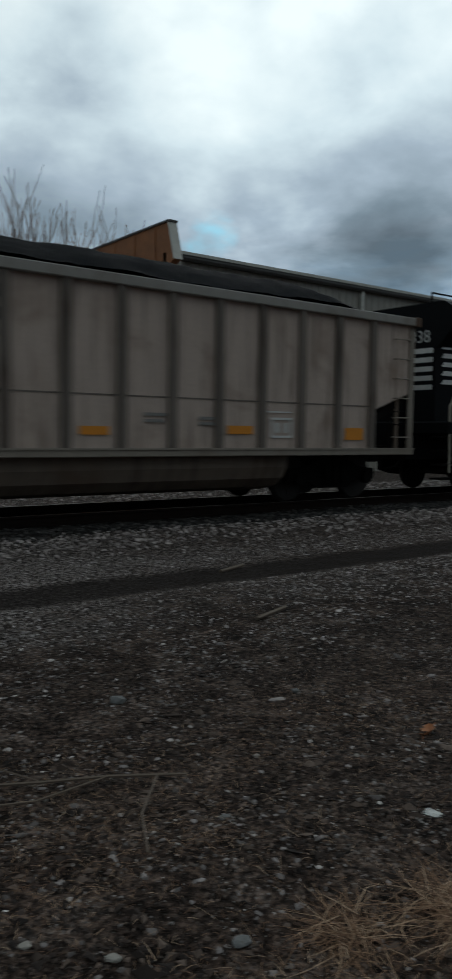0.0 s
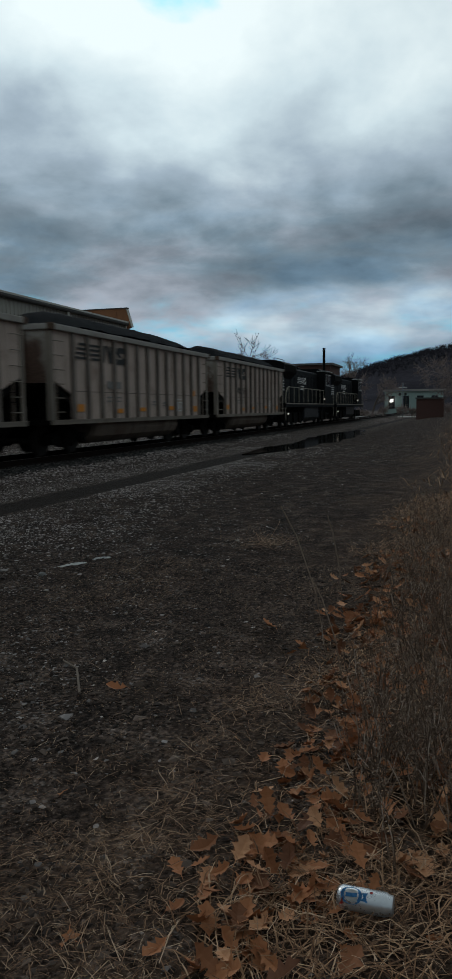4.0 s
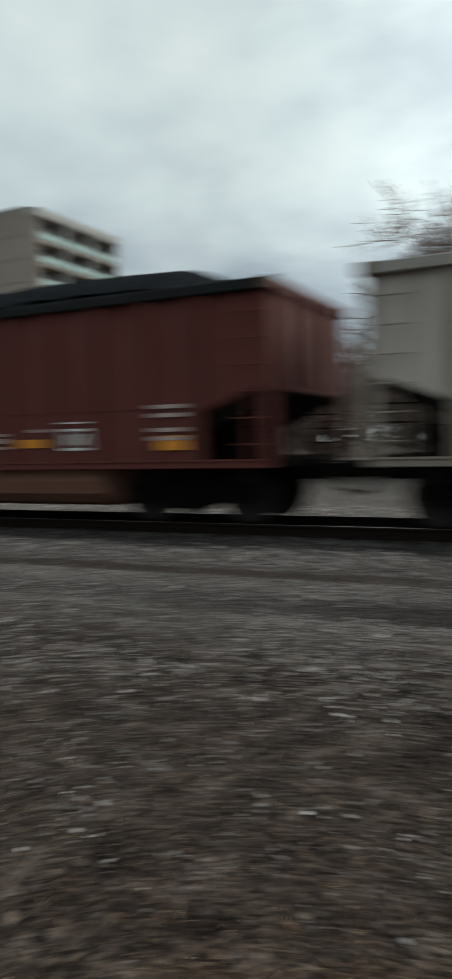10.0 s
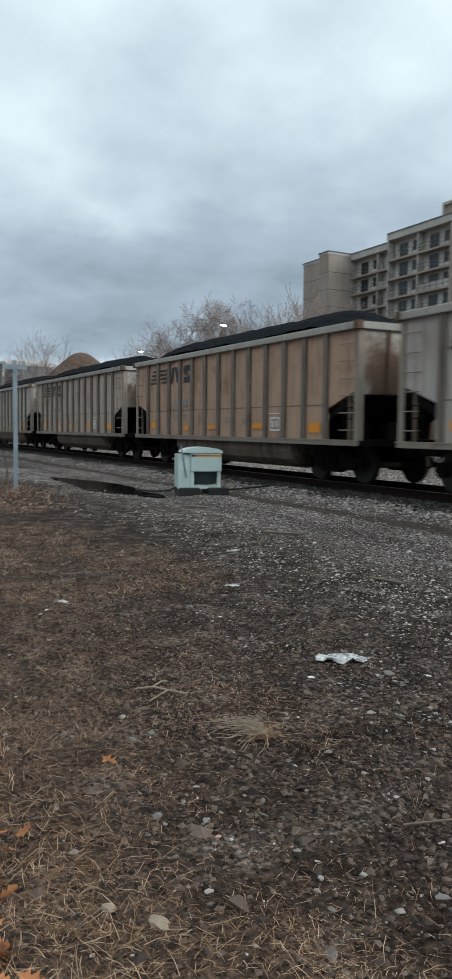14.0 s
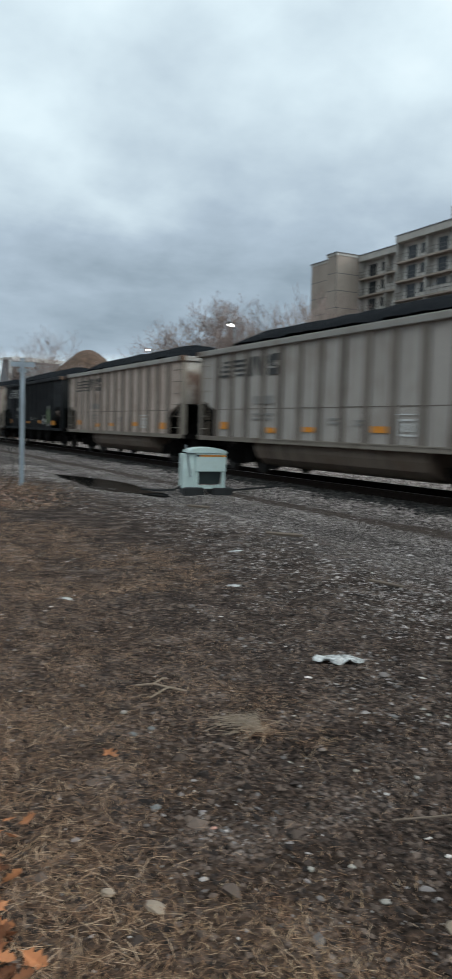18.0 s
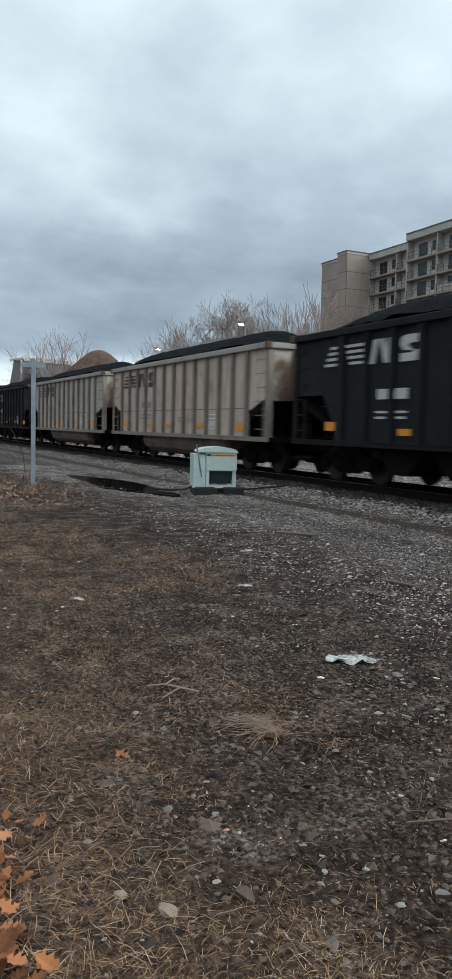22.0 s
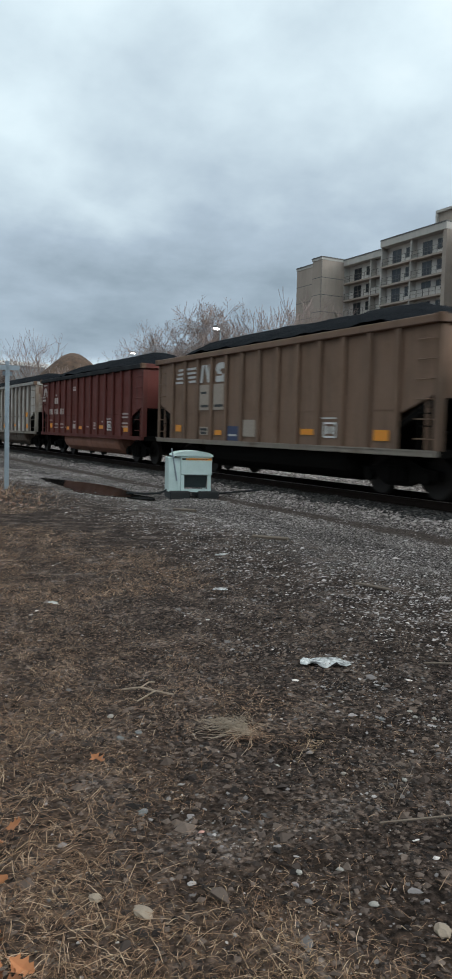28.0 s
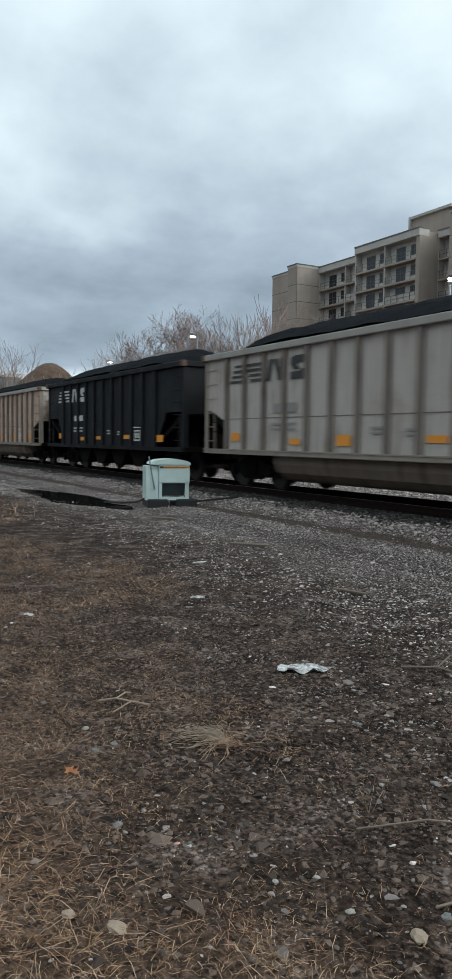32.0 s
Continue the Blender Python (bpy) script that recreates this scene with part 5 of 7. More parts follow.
        truck = put("truck", "loco_truck", loco_truck, M["frame"], loco, pose(s * 6.1, 0, 0))
        for x in (-1.85, 0.0, 1.85):
            WHEELS.append((put("wheel_set", "wheel_set", wheel_set, M["wheel"], truck, pose(x, 0, 0.457)), round(x, 2), s))
        put("coupler", "coupler_shape", coupler_shape, M["frame"], loco, pose(9.45, 0, 0.1) if s > 0 else FLIP @ pose(9.45, 0, 0.1))
    for i in range(5):
        part("stripe", one_box(-9.309, -9.301, -0.86, 0.86, 2.3 + 0.2 * i, 2.41 + 0.2 * i), M["white"], loco)
        put("stripe", "loco_stripe", lambda: prism(bmesh.new(), [(-0.75, 0), (0.75, 0), (0.75, 0.1), (-0.65, 0.1)], "y", -0.003, 0.003), M["white"], loco, pose(-8.4, -0.975, 2.42 + 0.19 * i))
    for s in (-1, 1):
        part("sill_stripe", one_box(-9.3, 9.3, s * 1.504 - 0.003, s * 1.504 + 0.003, 1.53, 1.585), M["faded"], loco, "worn pale stripe along the walkway")
    part("radiator_grille", one_box(-9.0, -5.6, -1.36, -1.352, 3.62, 4.02), M["frame"], loco, "black radiator grille")
    add_badge(loco, M["white"], -1.7, 3.2, -0.985, 0.9)
    part("stencil", bars(bmesh.new(), -2.3, -1.0, 2.55, 2.85, 2), M["white"], loco).location.y = -0.98
    if number:
        lettering(number, 0.38, M["offwhite"], loco, pose(-9.312, -0.5, 3.34, 90, 0, -90))
    part("marker_lamp", rod(bmesh.new(), (4.3, -1.52, 1.95), (4.3, -1.58, 1.95), 0.07), M["dim"], loco, "small lit lamp")
    part("marker_lamp", rod(bmesh.new(), (-8.9, -1.5, 0.92), (-8.9, -1.56, 0.92), 0.05), M["dim"], loco, "small lit lamp")
    return loco


MOVERS.append((locomotive(1, "838"), X0 - PITCH + 17.45))
MOVERS.append((locomotive(2), X0 - PITCH + 17.45 + 20.35))


# ---- long metal-clad building behind the track ----
def metal_building():
    b = tagged(empty("warehouse", pose(0, 0, 0)), "long beige metal-clad building with orange-brown end walls", "building")
    x0, x1, y0, y1, top = 15.3, 54.5, 24.0, 46.0, 8.0
    bm, out, k = bmesh.new(), [], 0
    x = x0
    while x < x1:
        out += [(x, y0), (x + 0.22, y0), (x + 0.26, y0 - 0.045), (x + 0.36, y0 - 0.045)]
        x += 0.4
    out += [(x1, y0), (x1, y0 + 0.2), (x0, y0 + 0.2)]
    part("front_wall", prism(bm, out, "z", -0.1, top), M["siding"], b, "ribbed beige metal wall")
    part("back_wall", one_box(x0, x1, y1 - 0.2, y1, -0.1, top), M["siding"], b)
    part("roof", prism(bmesh.new(), [(y0 - 0.25, top), ((y0 + y1) / 2, top + 0.55), (y1 + 0.2, top), (y1 + 0.2, top - 0.12), (y0 - 0.25, top - 0.12)], "x", x0 + 0.3, x1 - 0.3), M["roofing"], b)
    part("gutter", prism(bmesh.new(), [(y0 - 0.30, top + 0.06), (y0 - 0.05, top + 0.06), (y0 - 0.05, top - 0.22), (y0 - 0.24, top - 0.22), (y0 - 0.30, top - 0.14)], "x", x0 + 0.1, x1 - 0.1), M["trim"], b)
    part("fascia", one_box(x0 + 0.1, x1 - 0.1, y0 - 0.33, y0 - 0.305, top - 0.04, top + 0.07), M["cream"], b, "pale fascia strip")
    for x in (15.75, 25.2, 35.2, 45.2, 54.0):
        pipe = one_box(x - 0.09, x + 0.09, y0 - 0.2, y0 - 0.06, 0.0, top - 0.2, bevel=0.02)
        part("downpipe", pipe, M["cream"], b)
    for xa in (x0, x1 - 0.3):
        wall = part("end_wall", prism(bmesh.new(), [(y0 - 0.15, -0.1), (y0 - 0.15, 7.55), (y0 - 0.5, 7.7), (y0 - 0.1, 9.05), (y1, 9.05), (y1, -0.1)], "x", xa, xa + 0.3), M["orangewall"], b, "orange-brown boarded end wall")
        part("coping", one_box(xa - 0.05, xa + 0.35, y0 - 0.2, y1, 9.05, 9.12), M["trim"], wall)
        for k in range(14):
            y = y0 + 0.7 + k * 1.5
            part("batten", one_box(xa - 0.035, xa - 0.002, y, y + 0.06, 0, 9.0), M["orangewall"], wall)
        part("corner_board", prism(bmesh.new(), [(y0 - 0.56, 7.7), (y0 - 0.503, 7.7), (y0 - 0.103, 9.05), (y0 - 0.16, 9.05)], "x", xa - 0.03, xa + 0.33), M["cream"], wall)
    return b


metal_building()


# ---- apartment block ----
def apartment_block():
    b = tagged(empty("apartment_block"), "brown-grey concrete apartment block with rows of balconies", "building")
    roof, st = 29.85, 2.75

    def mass(name, x0, x1, y0, y1, z1, mat="concrete", panel=True):
        w = part(name, one_box(x0, x1, y0, y1, -1.0, z1), M[mat], b)
        part("parapet", box(one_box(x0 - 0.08, x1 + 0.08, y0 - 0.08, y1 + 0.08, z1, z1 + 0.3), x0 - 0.08, x1 + 0.08, y0 - 0.08, y1 + 0.08, z1 + 0.3, z1 + 0.34), M["slab"], w)
        part("coping", one_box(x0 - 0.14, x1 + 0.14, y0 - 0.14, y1 + 0.14, z1 + 0.34, z1 + 0.52), M["trim"], w)
        if panel:
            for k in range(1, 10):
                z = z1 - 0.1 - k * st
                if z > 0:
                    part("panel_joint", box(one_box(x0 - 0.006, x1 + 0.006, y0 - 0.006, y0 + 0.05, z, z + 0.1), x1 - 0.05, x1 + 0.006, y0 - 0.006, y1, z, z + 0.1), M["trim"], w)
        return w

    tower = mass("end_tower", -108.8, -106.2, 73.6, 92, roof)
    part("corner_joint", one_box(-106.24, -106.19, 73.59, 73.64, -1, roof), M["trim"], tower)
    mass("end_tower_wing", -114.5, -108.8, 74.3, 92, roof - 0.55)
    mass("stair_tower", -73.3, -69.7, 74.0, 92, roof + 0.65)
    mass("blank_wall", -69.7, -62.9, 74.9, 92.0, roof)
    core = part("core", one_box(-106.2, -73.3, 79.2, 92, -1, roof - 0.05), M["stucco"], b)
    part("step_core", one_box(-92.7, -80.0, 75.9, 79.2, -1, roof - 0.05), M["stucco"], b)
    part("side_wall", one_box(-80.0, -79.3, 74.7, 79.5, -1, roof), M["concrete"], b)
    pent = part("penthouse", one_box(-86.2, -78.6, 79.6, 87, roof, roof + 3.6), M["concrete"], b)
    part("parapet", box(one_box(-86.5, -78.3, 79.2, 87.3, roof + 3.6, roof + 3.95), -86.5, -86.2, 79.2, 79.6, roof, roof + 3.6), M["slab"], pent)
    for x0, x1, y in ((-106.2, -92.76, 77.9), (-92.76, -79.27, 74.55), (-79.26, -73.3, 77.9)):
        part("cornice", one_box(x0, x1, y, y + 1.8, roof - 0.65, roof + 0.25), M["slab"], b, "pale roof band")
        part("coping", one_box(x0 - 0.02, x1 + 0.02, y - 0.06, y + 1.86, roof + 0.25, roof + 0.43), M["trim"], b)
    # balcony bays: x0, x1, slab edge y, wall y
    bays = [(-106.2, -99.4, 78.0, 79.2), (-99.4, -92.75, 78.0, 79.2), (-92.75, -86.4, 74.7, 75.9), (-86.4, -80.0, 74.7, 75.9), (-79.3, -73.3, 78.0, 79.2)]
    rs = random.Random(7)
    for j, (x0, x1, ye, yw) in enumerate(bays):
        part("party_wall", one_box(x0 - 0.12, x0 + 0.12, ye + 0.1, yw + 0.01, -1, roof - 0.65), M["slab"], b)
        for f in range(9):
            z = roof - 0.9 - st * (f + 1) + 0.25
            bal = part("balcony", one_box(x0 + 0.05, x1 - 0.05, ye, yw, z - 0.26, z), M["concrete"], b)
            rail = bmesh.new()
            box(rail, x0 + 0.15, x1 - 0.15, ye + 0.03, ye + 0.09, z + 1.0, z + 1.04)
            box(rail, x0 + 0.15, x1 - 0.15, ye + 0.03, ye + 0.09, z + 0.5, z + 0.53)
            for x in np.arange(x0 + 0.3, x1 - 0.2, 1.25):
                box(rail, x, x + 0.05, ye + 0.03, ye + 0.09, z, z + 1.0)
            part("railing", rail, M["trim"], bal)
            if (j, f) in ((3, 2), (1, 1), (4, 3)):
                part("screen", one_box(x0 + 0.2, x1 - 0.2, ye + 0.1, ye + 0.13, z + 0.05, z + 1.0), M["slab"], bal, "pale sheet tied to the railing")
            w = (x1 - x0)
            for name, xa, wd, za, ht in (("door", x0 + 0.2 * w, 1.9, z + 0.02, 2.2), ("window", x0 + 0.66 * w, 1.35, z + 0.75, 1.4)):
                fr = part(name, box(box(box(box(box(bmesh.new(), xa, xa + wd, yw - 0.05, yw - 0.004, za, za + 0.07), xa, xa + wd, yw - 0.05, yw - 0.004, za + ht - 0.07, za + ht), xa, xa + 0.07, yw - 0.05, yw - 0.004, za + 0.07, za + ht - 0.07), xa + wd - 0.07, xa + wd, yw - 0.05, yw - 0.004, za + 0.07, za + ht - 0.07), xa + wd / 2 - 0.04, xa + wd / 2 + 0.04, yw - 0.05, yw - 0.004, za + 0.07, za + ht - 0.07), M["trim"], b)
                part("pane", one_box(xa + 0.07, xa + wd - 0.07, yw - 0.03, yw - 0.004, za + 0.07, za + ht - 0.07), M["glassy"], fr)
    # the end face with its own balconies
    for k in range(3):
        y0, y1 = 75.3 + k * 5.6, 80.6 + k * 5.6
        part("party_wall", one_box(-62.9, -61.3, y1, y1 + 0.3, -1, roof - 0.6), M["stucco"], b)
        for f in range(9):
            z = roof - 0.9 - st * (f + 1) + 0.25
            bal = part("balcony", one_box(-62.9, -61.2, y0, y1, z - 0.3, z), M["concrete"], b)
            part("railing", box(one_box(-61.28, -61.22, y0, y1, z + 1.0, z + 1.06), -61.28, -61.22, y0, y1, z + 0.1, z + 0.14), M["frame"], bal)
            part("screen", one_box(-61.26, -61.24, y0 + 0.2, y1 - 0.3, z + 0.14, z + 0.95), M["aqua"], bal, "pale glass balustrade")
            part("window", one_box(-62.9, -62.86, y0 + 0.8, y0 + 3.4, z + 0.1, z + 2.2), M["glassy"], b)
    part("end_wing", one_box(-62.9, -61.3, 74.9, 75.3, -1, roof), M["concrete"], b)
    part("cornice", one_box(-62.9, -61.1, 74.85, 92.0, roof - 0.65, roof + 0.3), M["slab"], b)
    return b


apartment_block()


# ---- bare trees ----
def tube(verts, faces, a, b, ra, rb, seg=4):
    d = b - a
    n = d.length
    if n < 1e-5:
        return
    q = d.to_track_quat("Z", "Y")
    k = len(verts)
    for c, r in ((a, ra), (b, rb)):
        for i in range(seg):
            t = 2 * math.pi * i / seg
            verts.append(c + q @ Vector((r * math.cos(t), r * math.sin(t), 0)))
    for i in range(seg):
        j = (i + 1) % seg
        faces.append((k + i, k + j, k + seg + j, k + seg + i))


def bare_tree(name, x, y, height, seed, spread=0.55, levels=5, upright=0.3, label="bare leafless tree", z=0.0, thick=0.015, stems=1, fat=0.012):
    rs = random.Random(seed)
    wood, fine = ([], []), ([], [])

    def grow(p, d, length, r, level):
        pieces = 3
        for k in range(pieces):
            d = (d + Vector((rs.gauss(0, 0.13), rs.gauss(0, 0.13), rs.gauss(0, 0.08) + upright * 0.12))).normalized()
            q = p + d * (length / pieces)
            r2 = r * (0.86 if level else 0.88)
            tube(*(wood if level <= 1 else fine), p, q, max(r, fat), max(r2, fat), 5 if level <= 1 else 3)
            p, r = q, r2
            if level < levels and (level > 0 or k > 0):
                for _ in range(rs.choice((1, 1, 2)) if level < 3 else rs.choice((1, 2, 2))):
                    a = rs.uniform(0, 2 * math.pi)
                    side = d.orthogonal()
                    side.rotate(Matrix.Rotation(a, 3, d))
                    nd = (d * (1 - spread) + side * spread * rs.uniform(0.7, 1.3)).normalized()
                    grow(p, nd, length * rs.uniform(0.5, 0.74), r * rs.uniform(0.5, 0.7), level + 1)
        if level < levels:
            grow(p, d, length * 0.62, r * 0.8, level + 1)
    for s in range(stems):
        a = Vector((rs.uniform(-0.4, 0.4) * (stems > 1) * 2, rs.uniform(-0.4, 0.4) * (stems > 1) * 2, -0.1))
        grow(a, Vector((rs.gauss(0, 0.12), rs.gauss(0, 0.12), 1)).normalized(), height * 0.42 * rs.uniform(0.8, 1.1), height * thick / (1 + 0.5 * (stems > 1)), 0)
    tree = tagged(empty(name, pose(x, y, z)), label, "tree" if height > 4 else "shrub")
    part_of("trunk", raw("trunk", wood[0], wood[1], M["bark"]), None, tree)
    if fine[0]:
        part_of("crown", raw("crown", fine[0], fine[1], M["twigs"]), None, tree)
    return tree


for i in range(10):
    bare_tree("bare_shrub", 108 + (i * 7 % 5), -5.0 + 2.2 * i, 1.6 + (i * 13 % 4) * 0.3, 200 + i, 0.5, 3, 0.5, "low dry brush beside the crossing", stems=4, fat=0.02)
PALE = "bare winter tree with pale fine twigs"
for i in range(20):
    bare_tree("bare_shrub", -42 + 2.7 * i, 29 + (i * 29 % 7) * 0.4, 5.2 + (i * 17 % 5) * 0.35, 150 + i, 0.5, 4, 0.5, "dense bare brush behind the railway", stems=3, fat=0.018)
for i in range(16):
    bare_tree("bare_shrub", -30 + 2.3 * i, 33 + (i * 23 % 7) * 0.35, 4.6 + (i * 11 % 5) * 0.4, 230 + i, 0.5, 4, 0.5, "dense bare brush behind the railway", stems=5, fat=0.026)
for i, (x, y, h, st) in enumerate(((-72.3, 34.7, 15.5, 1), (-70.6, 38.0, 18.5, 1), (-69.2, 40.4, 16.5, 1), (-67.5, 43.2, 17.5, 2), (-74.0, 31.0, 14.0, 1), (-71.0, 36.3, 14.5, 1))):
    bare_tree("bare_tree", x, y, 0.92 * h, 20 + i, 0.40, 5, 0.55, PALE, stems=st, fat=0.012, thick=0.012)
bare_tree("bare_tree", -63.8, 39.6, 13.6, 301, 0.26, 3, 1.4, "bare tree with a few upright branches", stems=4, thick=0.008, fat=0.02)
bare_tree("bare_tree", -58.2, 47.4, 12.6, 302, 0.34, 3, 1.0, "bare tree with pale upright branches", stems=3, thick=0.009, fat=0.022)
bare_tree("bare_tree", -69.3, 29.0, 10.4, 303, 0.42, 5, 0.5, "small bare tree with an oval crown", thick=0.013, fat=0.012)
for i in range(7):
    bare_tree("bare_tree", -71.0 - 0.5 * (i % 3), 18.2 + 1.25 * i, 6.8 + (i * 31 % 5) * 0.45, 310 + i, 0.36, 3, 0.8, "thin pale saplings before a heap", thick=0.011, stems=3, fat=0.01)
for i in range(11):
    bare_tree("bare_tree", -88 + 0.6 * (i % 3), 19.5 + 2.0 * i, 10.6 + (i * 37 % 5) * 0.6, 40 + i, 0.40, 3, 0.8, "thin bare saplings behind the railway", thick=0.014, stems=3)
for i, (x, y, h) in enumerate(((-112, 12.5, 6.5), (-106, 18, 6.5), (-118, 16, 8), (-125, 23, 8))):
    bare_tree("bare_tree", x, y, h, 60 + i, 0.5, 4, 0.5, PALE)
for i, (x, y, h) in enumerate(((-3.8, 50, 19.0), (-9.5, 49, 16.5), (0.8, 51, 16.0), (-6.6, 52, 17.5))):
    bare_tree("bare_tree", x, y, h, 70 + i, 0.58, 5, 0.25, "large bare tree behind the railway", thick=0.02, fat=0.026)
for i in range(11):
    bare_tree("bare_tree", 19.5 + 1.15 * i, 54.5 + (i * 7 % 3), (20.3 if i < 5 else 19.6) + (i * 5 % 4) * 0.35, 80 + i, 0.2, 2, 1.6, "bare tree with upright whip-like shoots", stems=6, thick=0.007, fat=0.02)
for i, (x, y, h) in enumerate(((100.5, 0.2, 13.2), (112, 17, 9.0), (128, 14, 7.5), (106, -9, 11))):
    bare_tree("bare_tree", x, y, h, 90 + i, 0.72 if i == 0 else 0.5, 5 if i == 0 else 4, 0.2, "dark bare tree beside the crossing", thick=0.024, fat=0.02, stems=2 if i == 0 else 1)
for i, (x, y, h) in enumerate(((145, 39.5, 16.2), (150, 62, 16), (175, 50, 14), (168, 57, 12))):
    bare_tree("bare_tree", x, y, h, 95 + i, 0.5, 4, 0.4, "bare tree beyond the railway", thick=0.02, fat=0.035)


# ---- lamps, poles, heap, hopper ----
def street_lamp(x, y, h, turn, size=0.9, label="tall lamp post with a lit lamp head"):
    lamp = tagged(empty("street_lamp", pose(x, y, 0, 0, 0, turn)), label, "street lamp", "lit lamp posts")
    part("pole", rod(bmesh.new(), (0, 0, 0), (0, 0, h), 0.11, 0.07, 10), M["galv"], lamp)
    part("arm", bent_rod(bmesh.new(), [(0, 0, h - 0.1), (0.5, 0, h + 0.12), (1.0, 0, h + 0.18)], 0.045), M["galv"], lamp)
    part("head", one_box(0.8, 0.8 + size, -0.2, 0.2, h + 0.12, h + 0.3, bevel=0.05), M["trim"], lamp)
    part("lens", box(bmesh.new(), 0.85, 0.75 + size, -0.17, 0.17, h - 0.02, h + 0.118, bevel=0.05), M["lamp"], lamp, "bright lit lens")
    return lamp


street_lamp(-42.6, 43.2, 13.3, -45, 1.1)
street_lamp(-66.9, 34.9, 11.2, -45)
street_lamp(-102.7, 40.6, 12.0, -45)
street_lamp(-4.4, 45.3, 12.9, -90)


def heap():
    r = 11.5

    def h(x, y):
        d = np.hypot(x, y)
        return np.maximum(13.0 - 1.5 * np.sqrt(d * d + 5.5) + 1.9 * (value_noise(x + 40, y + 7, 0.6, 5) - 0.5) * ramp01(d, 0, 4), -0.2)
    xs = np.linspace(-r, r, 80)
    return tagged(part_of("chipping_heap", sheet("chipping_heap", xs, xs, h, M["chips"]), None), "large brown conical heap of chippings", "heap")


heap().location = (-81.4, 25.0, 0.0)


def loading_hopper():
    """A grey tilted hopper on legs, open at one end."""
    t = tagged(empty("loading_hopper", pose(-92.5, 21.6, 0.25, 0, 0, 12)), "grey sheet-metal hopper on legs beyond the railway", "hopper")
    t.scale = (1.0, 1.18, 1.0)
    part("body", prism(bmesh.new(), [(-2.9, 5.2), (-2.4, 8.5), (2.5, 8.5), (1.9, 5.2)], "x", -1.6, 1.6), M["hopper"], t)
    part("rim", box(box(one_box(-1.8, 1.8, -2.7, 2.8, 8.5, 8.72), 1.6, 1.75, -2.6, 2.6, 8.3, 8.5), 1.6, 1.75, -2.9, -2.75, 5.3, 8.4), M["white"], t, "white painted rim")
    part("opening", prism(bmesh.new(), [(-2.55, 5.9), (-2.2, 8.1), (-1.5, 8.1), (-1.85, 5.9)], "x", 1.6, 1.66), M["frame"], t, "dark opening in the side")
    part("flap", prism(bmesh.new(), [(-1.2, 5.9), (-0.9, 8.0), (1.6, 8.0), (1.3, 5.9)], "x", 1.6, 1.64), M["galv"], t)
    for y in (-1.7, 1.4):
        for x in (-1.4, 1.4):
            part("leg", one_box(x - 0.12, x + 0.12, y - 0.12, y + 0.12, -0.5, 5.3), M["frame"], t)
    return t


loading_hopper()


def wayside_cabinet():
    """A pale green rail greaser on a black skid: lidded tank over an open frame, with a lever and hoses."""
    t = tagged(empty("rail_greaser", pose(-17.2, 8.24, float(ground_z(-17.2, 8.5)) + 0.03, 0, 0, -16)), "pale green metal greaser box on a black skid beside rails", "cabinet")
    t.scale = (0.78, 0.82, 0.95)
    for y in (-0.42, 0.42):
        part("skid", one_box(-0.66, 0.66, y - 0.3, y + 0.3, -0.1, 0.15, bevel=0.03), M["rubber"], t)
    for x in (-0.38, 0.38):
        for y in (-0.33, 0.46):
            part("leg", one_box(x - 0.05, x + 0.05, y - 0.05, y + 0.05, 0.12, 0.62), M["mint"], t)
    part("base_rail", one_box(0.34, 0.44, -0.38, 0.52, 0.12, 0.2), M["mint"], t)
    part("sump", prism(bmesh.new(), [(0.30, 0.6), (0.12, 0.22), (-0.3, 0.22), (-0.36, 0.6)], "y", -0.28, 0.42), M["sump"], t, "dark sloping hopper bottom")
    tank = part("tank", one_box(-0.46, 0.46, -0.385, 0.53, 0.55, 1.02, bevel=0.02), M["mint"], t)
    part("stripe", one_box(0.462, 0.466, -0.36, 0.51, 0.925, 0.975), M["orange"], tank, "orange and yellow warning strip")
    part("stencil", one_box(0.467, 0.471, -0.36, -0.24, 0.925, 0.975), M["ink"], tank)
    for k in range(7):
        part("stencil", one_box(0.467, 0.471, -0.2 + k * 0.09, -0.15 + k * 0.09, 0.938, 0.962), M["ink"], tank)
    lid = bmesh.new()
    prism(lid, [(-0.62, 1.02)] + [(-0.03 + 0.59 * math.cos(a), 1.03 + 0.13 * math.sin(a)) for a in np.linspace(math.pi, 0, 12)] + [(0.56, 1.02)], "x", -0.5, 0.5)
    part("lid", lid, M["mint"], t, "domed lid")
    part("side_panel", prism(bmesh.new(), [(-0.42, 0.12), (0.42, 0.12), (0.42, 0.62), (0.34, 0.98), (-0.42, 0.98)], "y", -0.74, -0.39), M["mint"], t, "sloping side box")
    part("lever", rod(bmesh.new(), (0.46, -0.5, 0.4), (0.5, -0.68, 1.22), 0.022), M["galv"], t, "steel pump lever")
    part("hose", bent_rod(bmesh.new(), [(0, -0.6, 0.2), (0.1, -0.95, 0.06), (-0.1, -1.4, 0.03), (-0.2, -1.9, 0.05)], 0.025), M["rubber"], t)
    part("hose", bent_rod(bmesh.new(), [(0, 0.5, 0.2), (-0.1, 0.9, 0.06), (0.05, 1.5, 0.12), (0, 2.1, 0.16)], 0.025), M["rubber"], t)
    return t


wayside_cabinet()


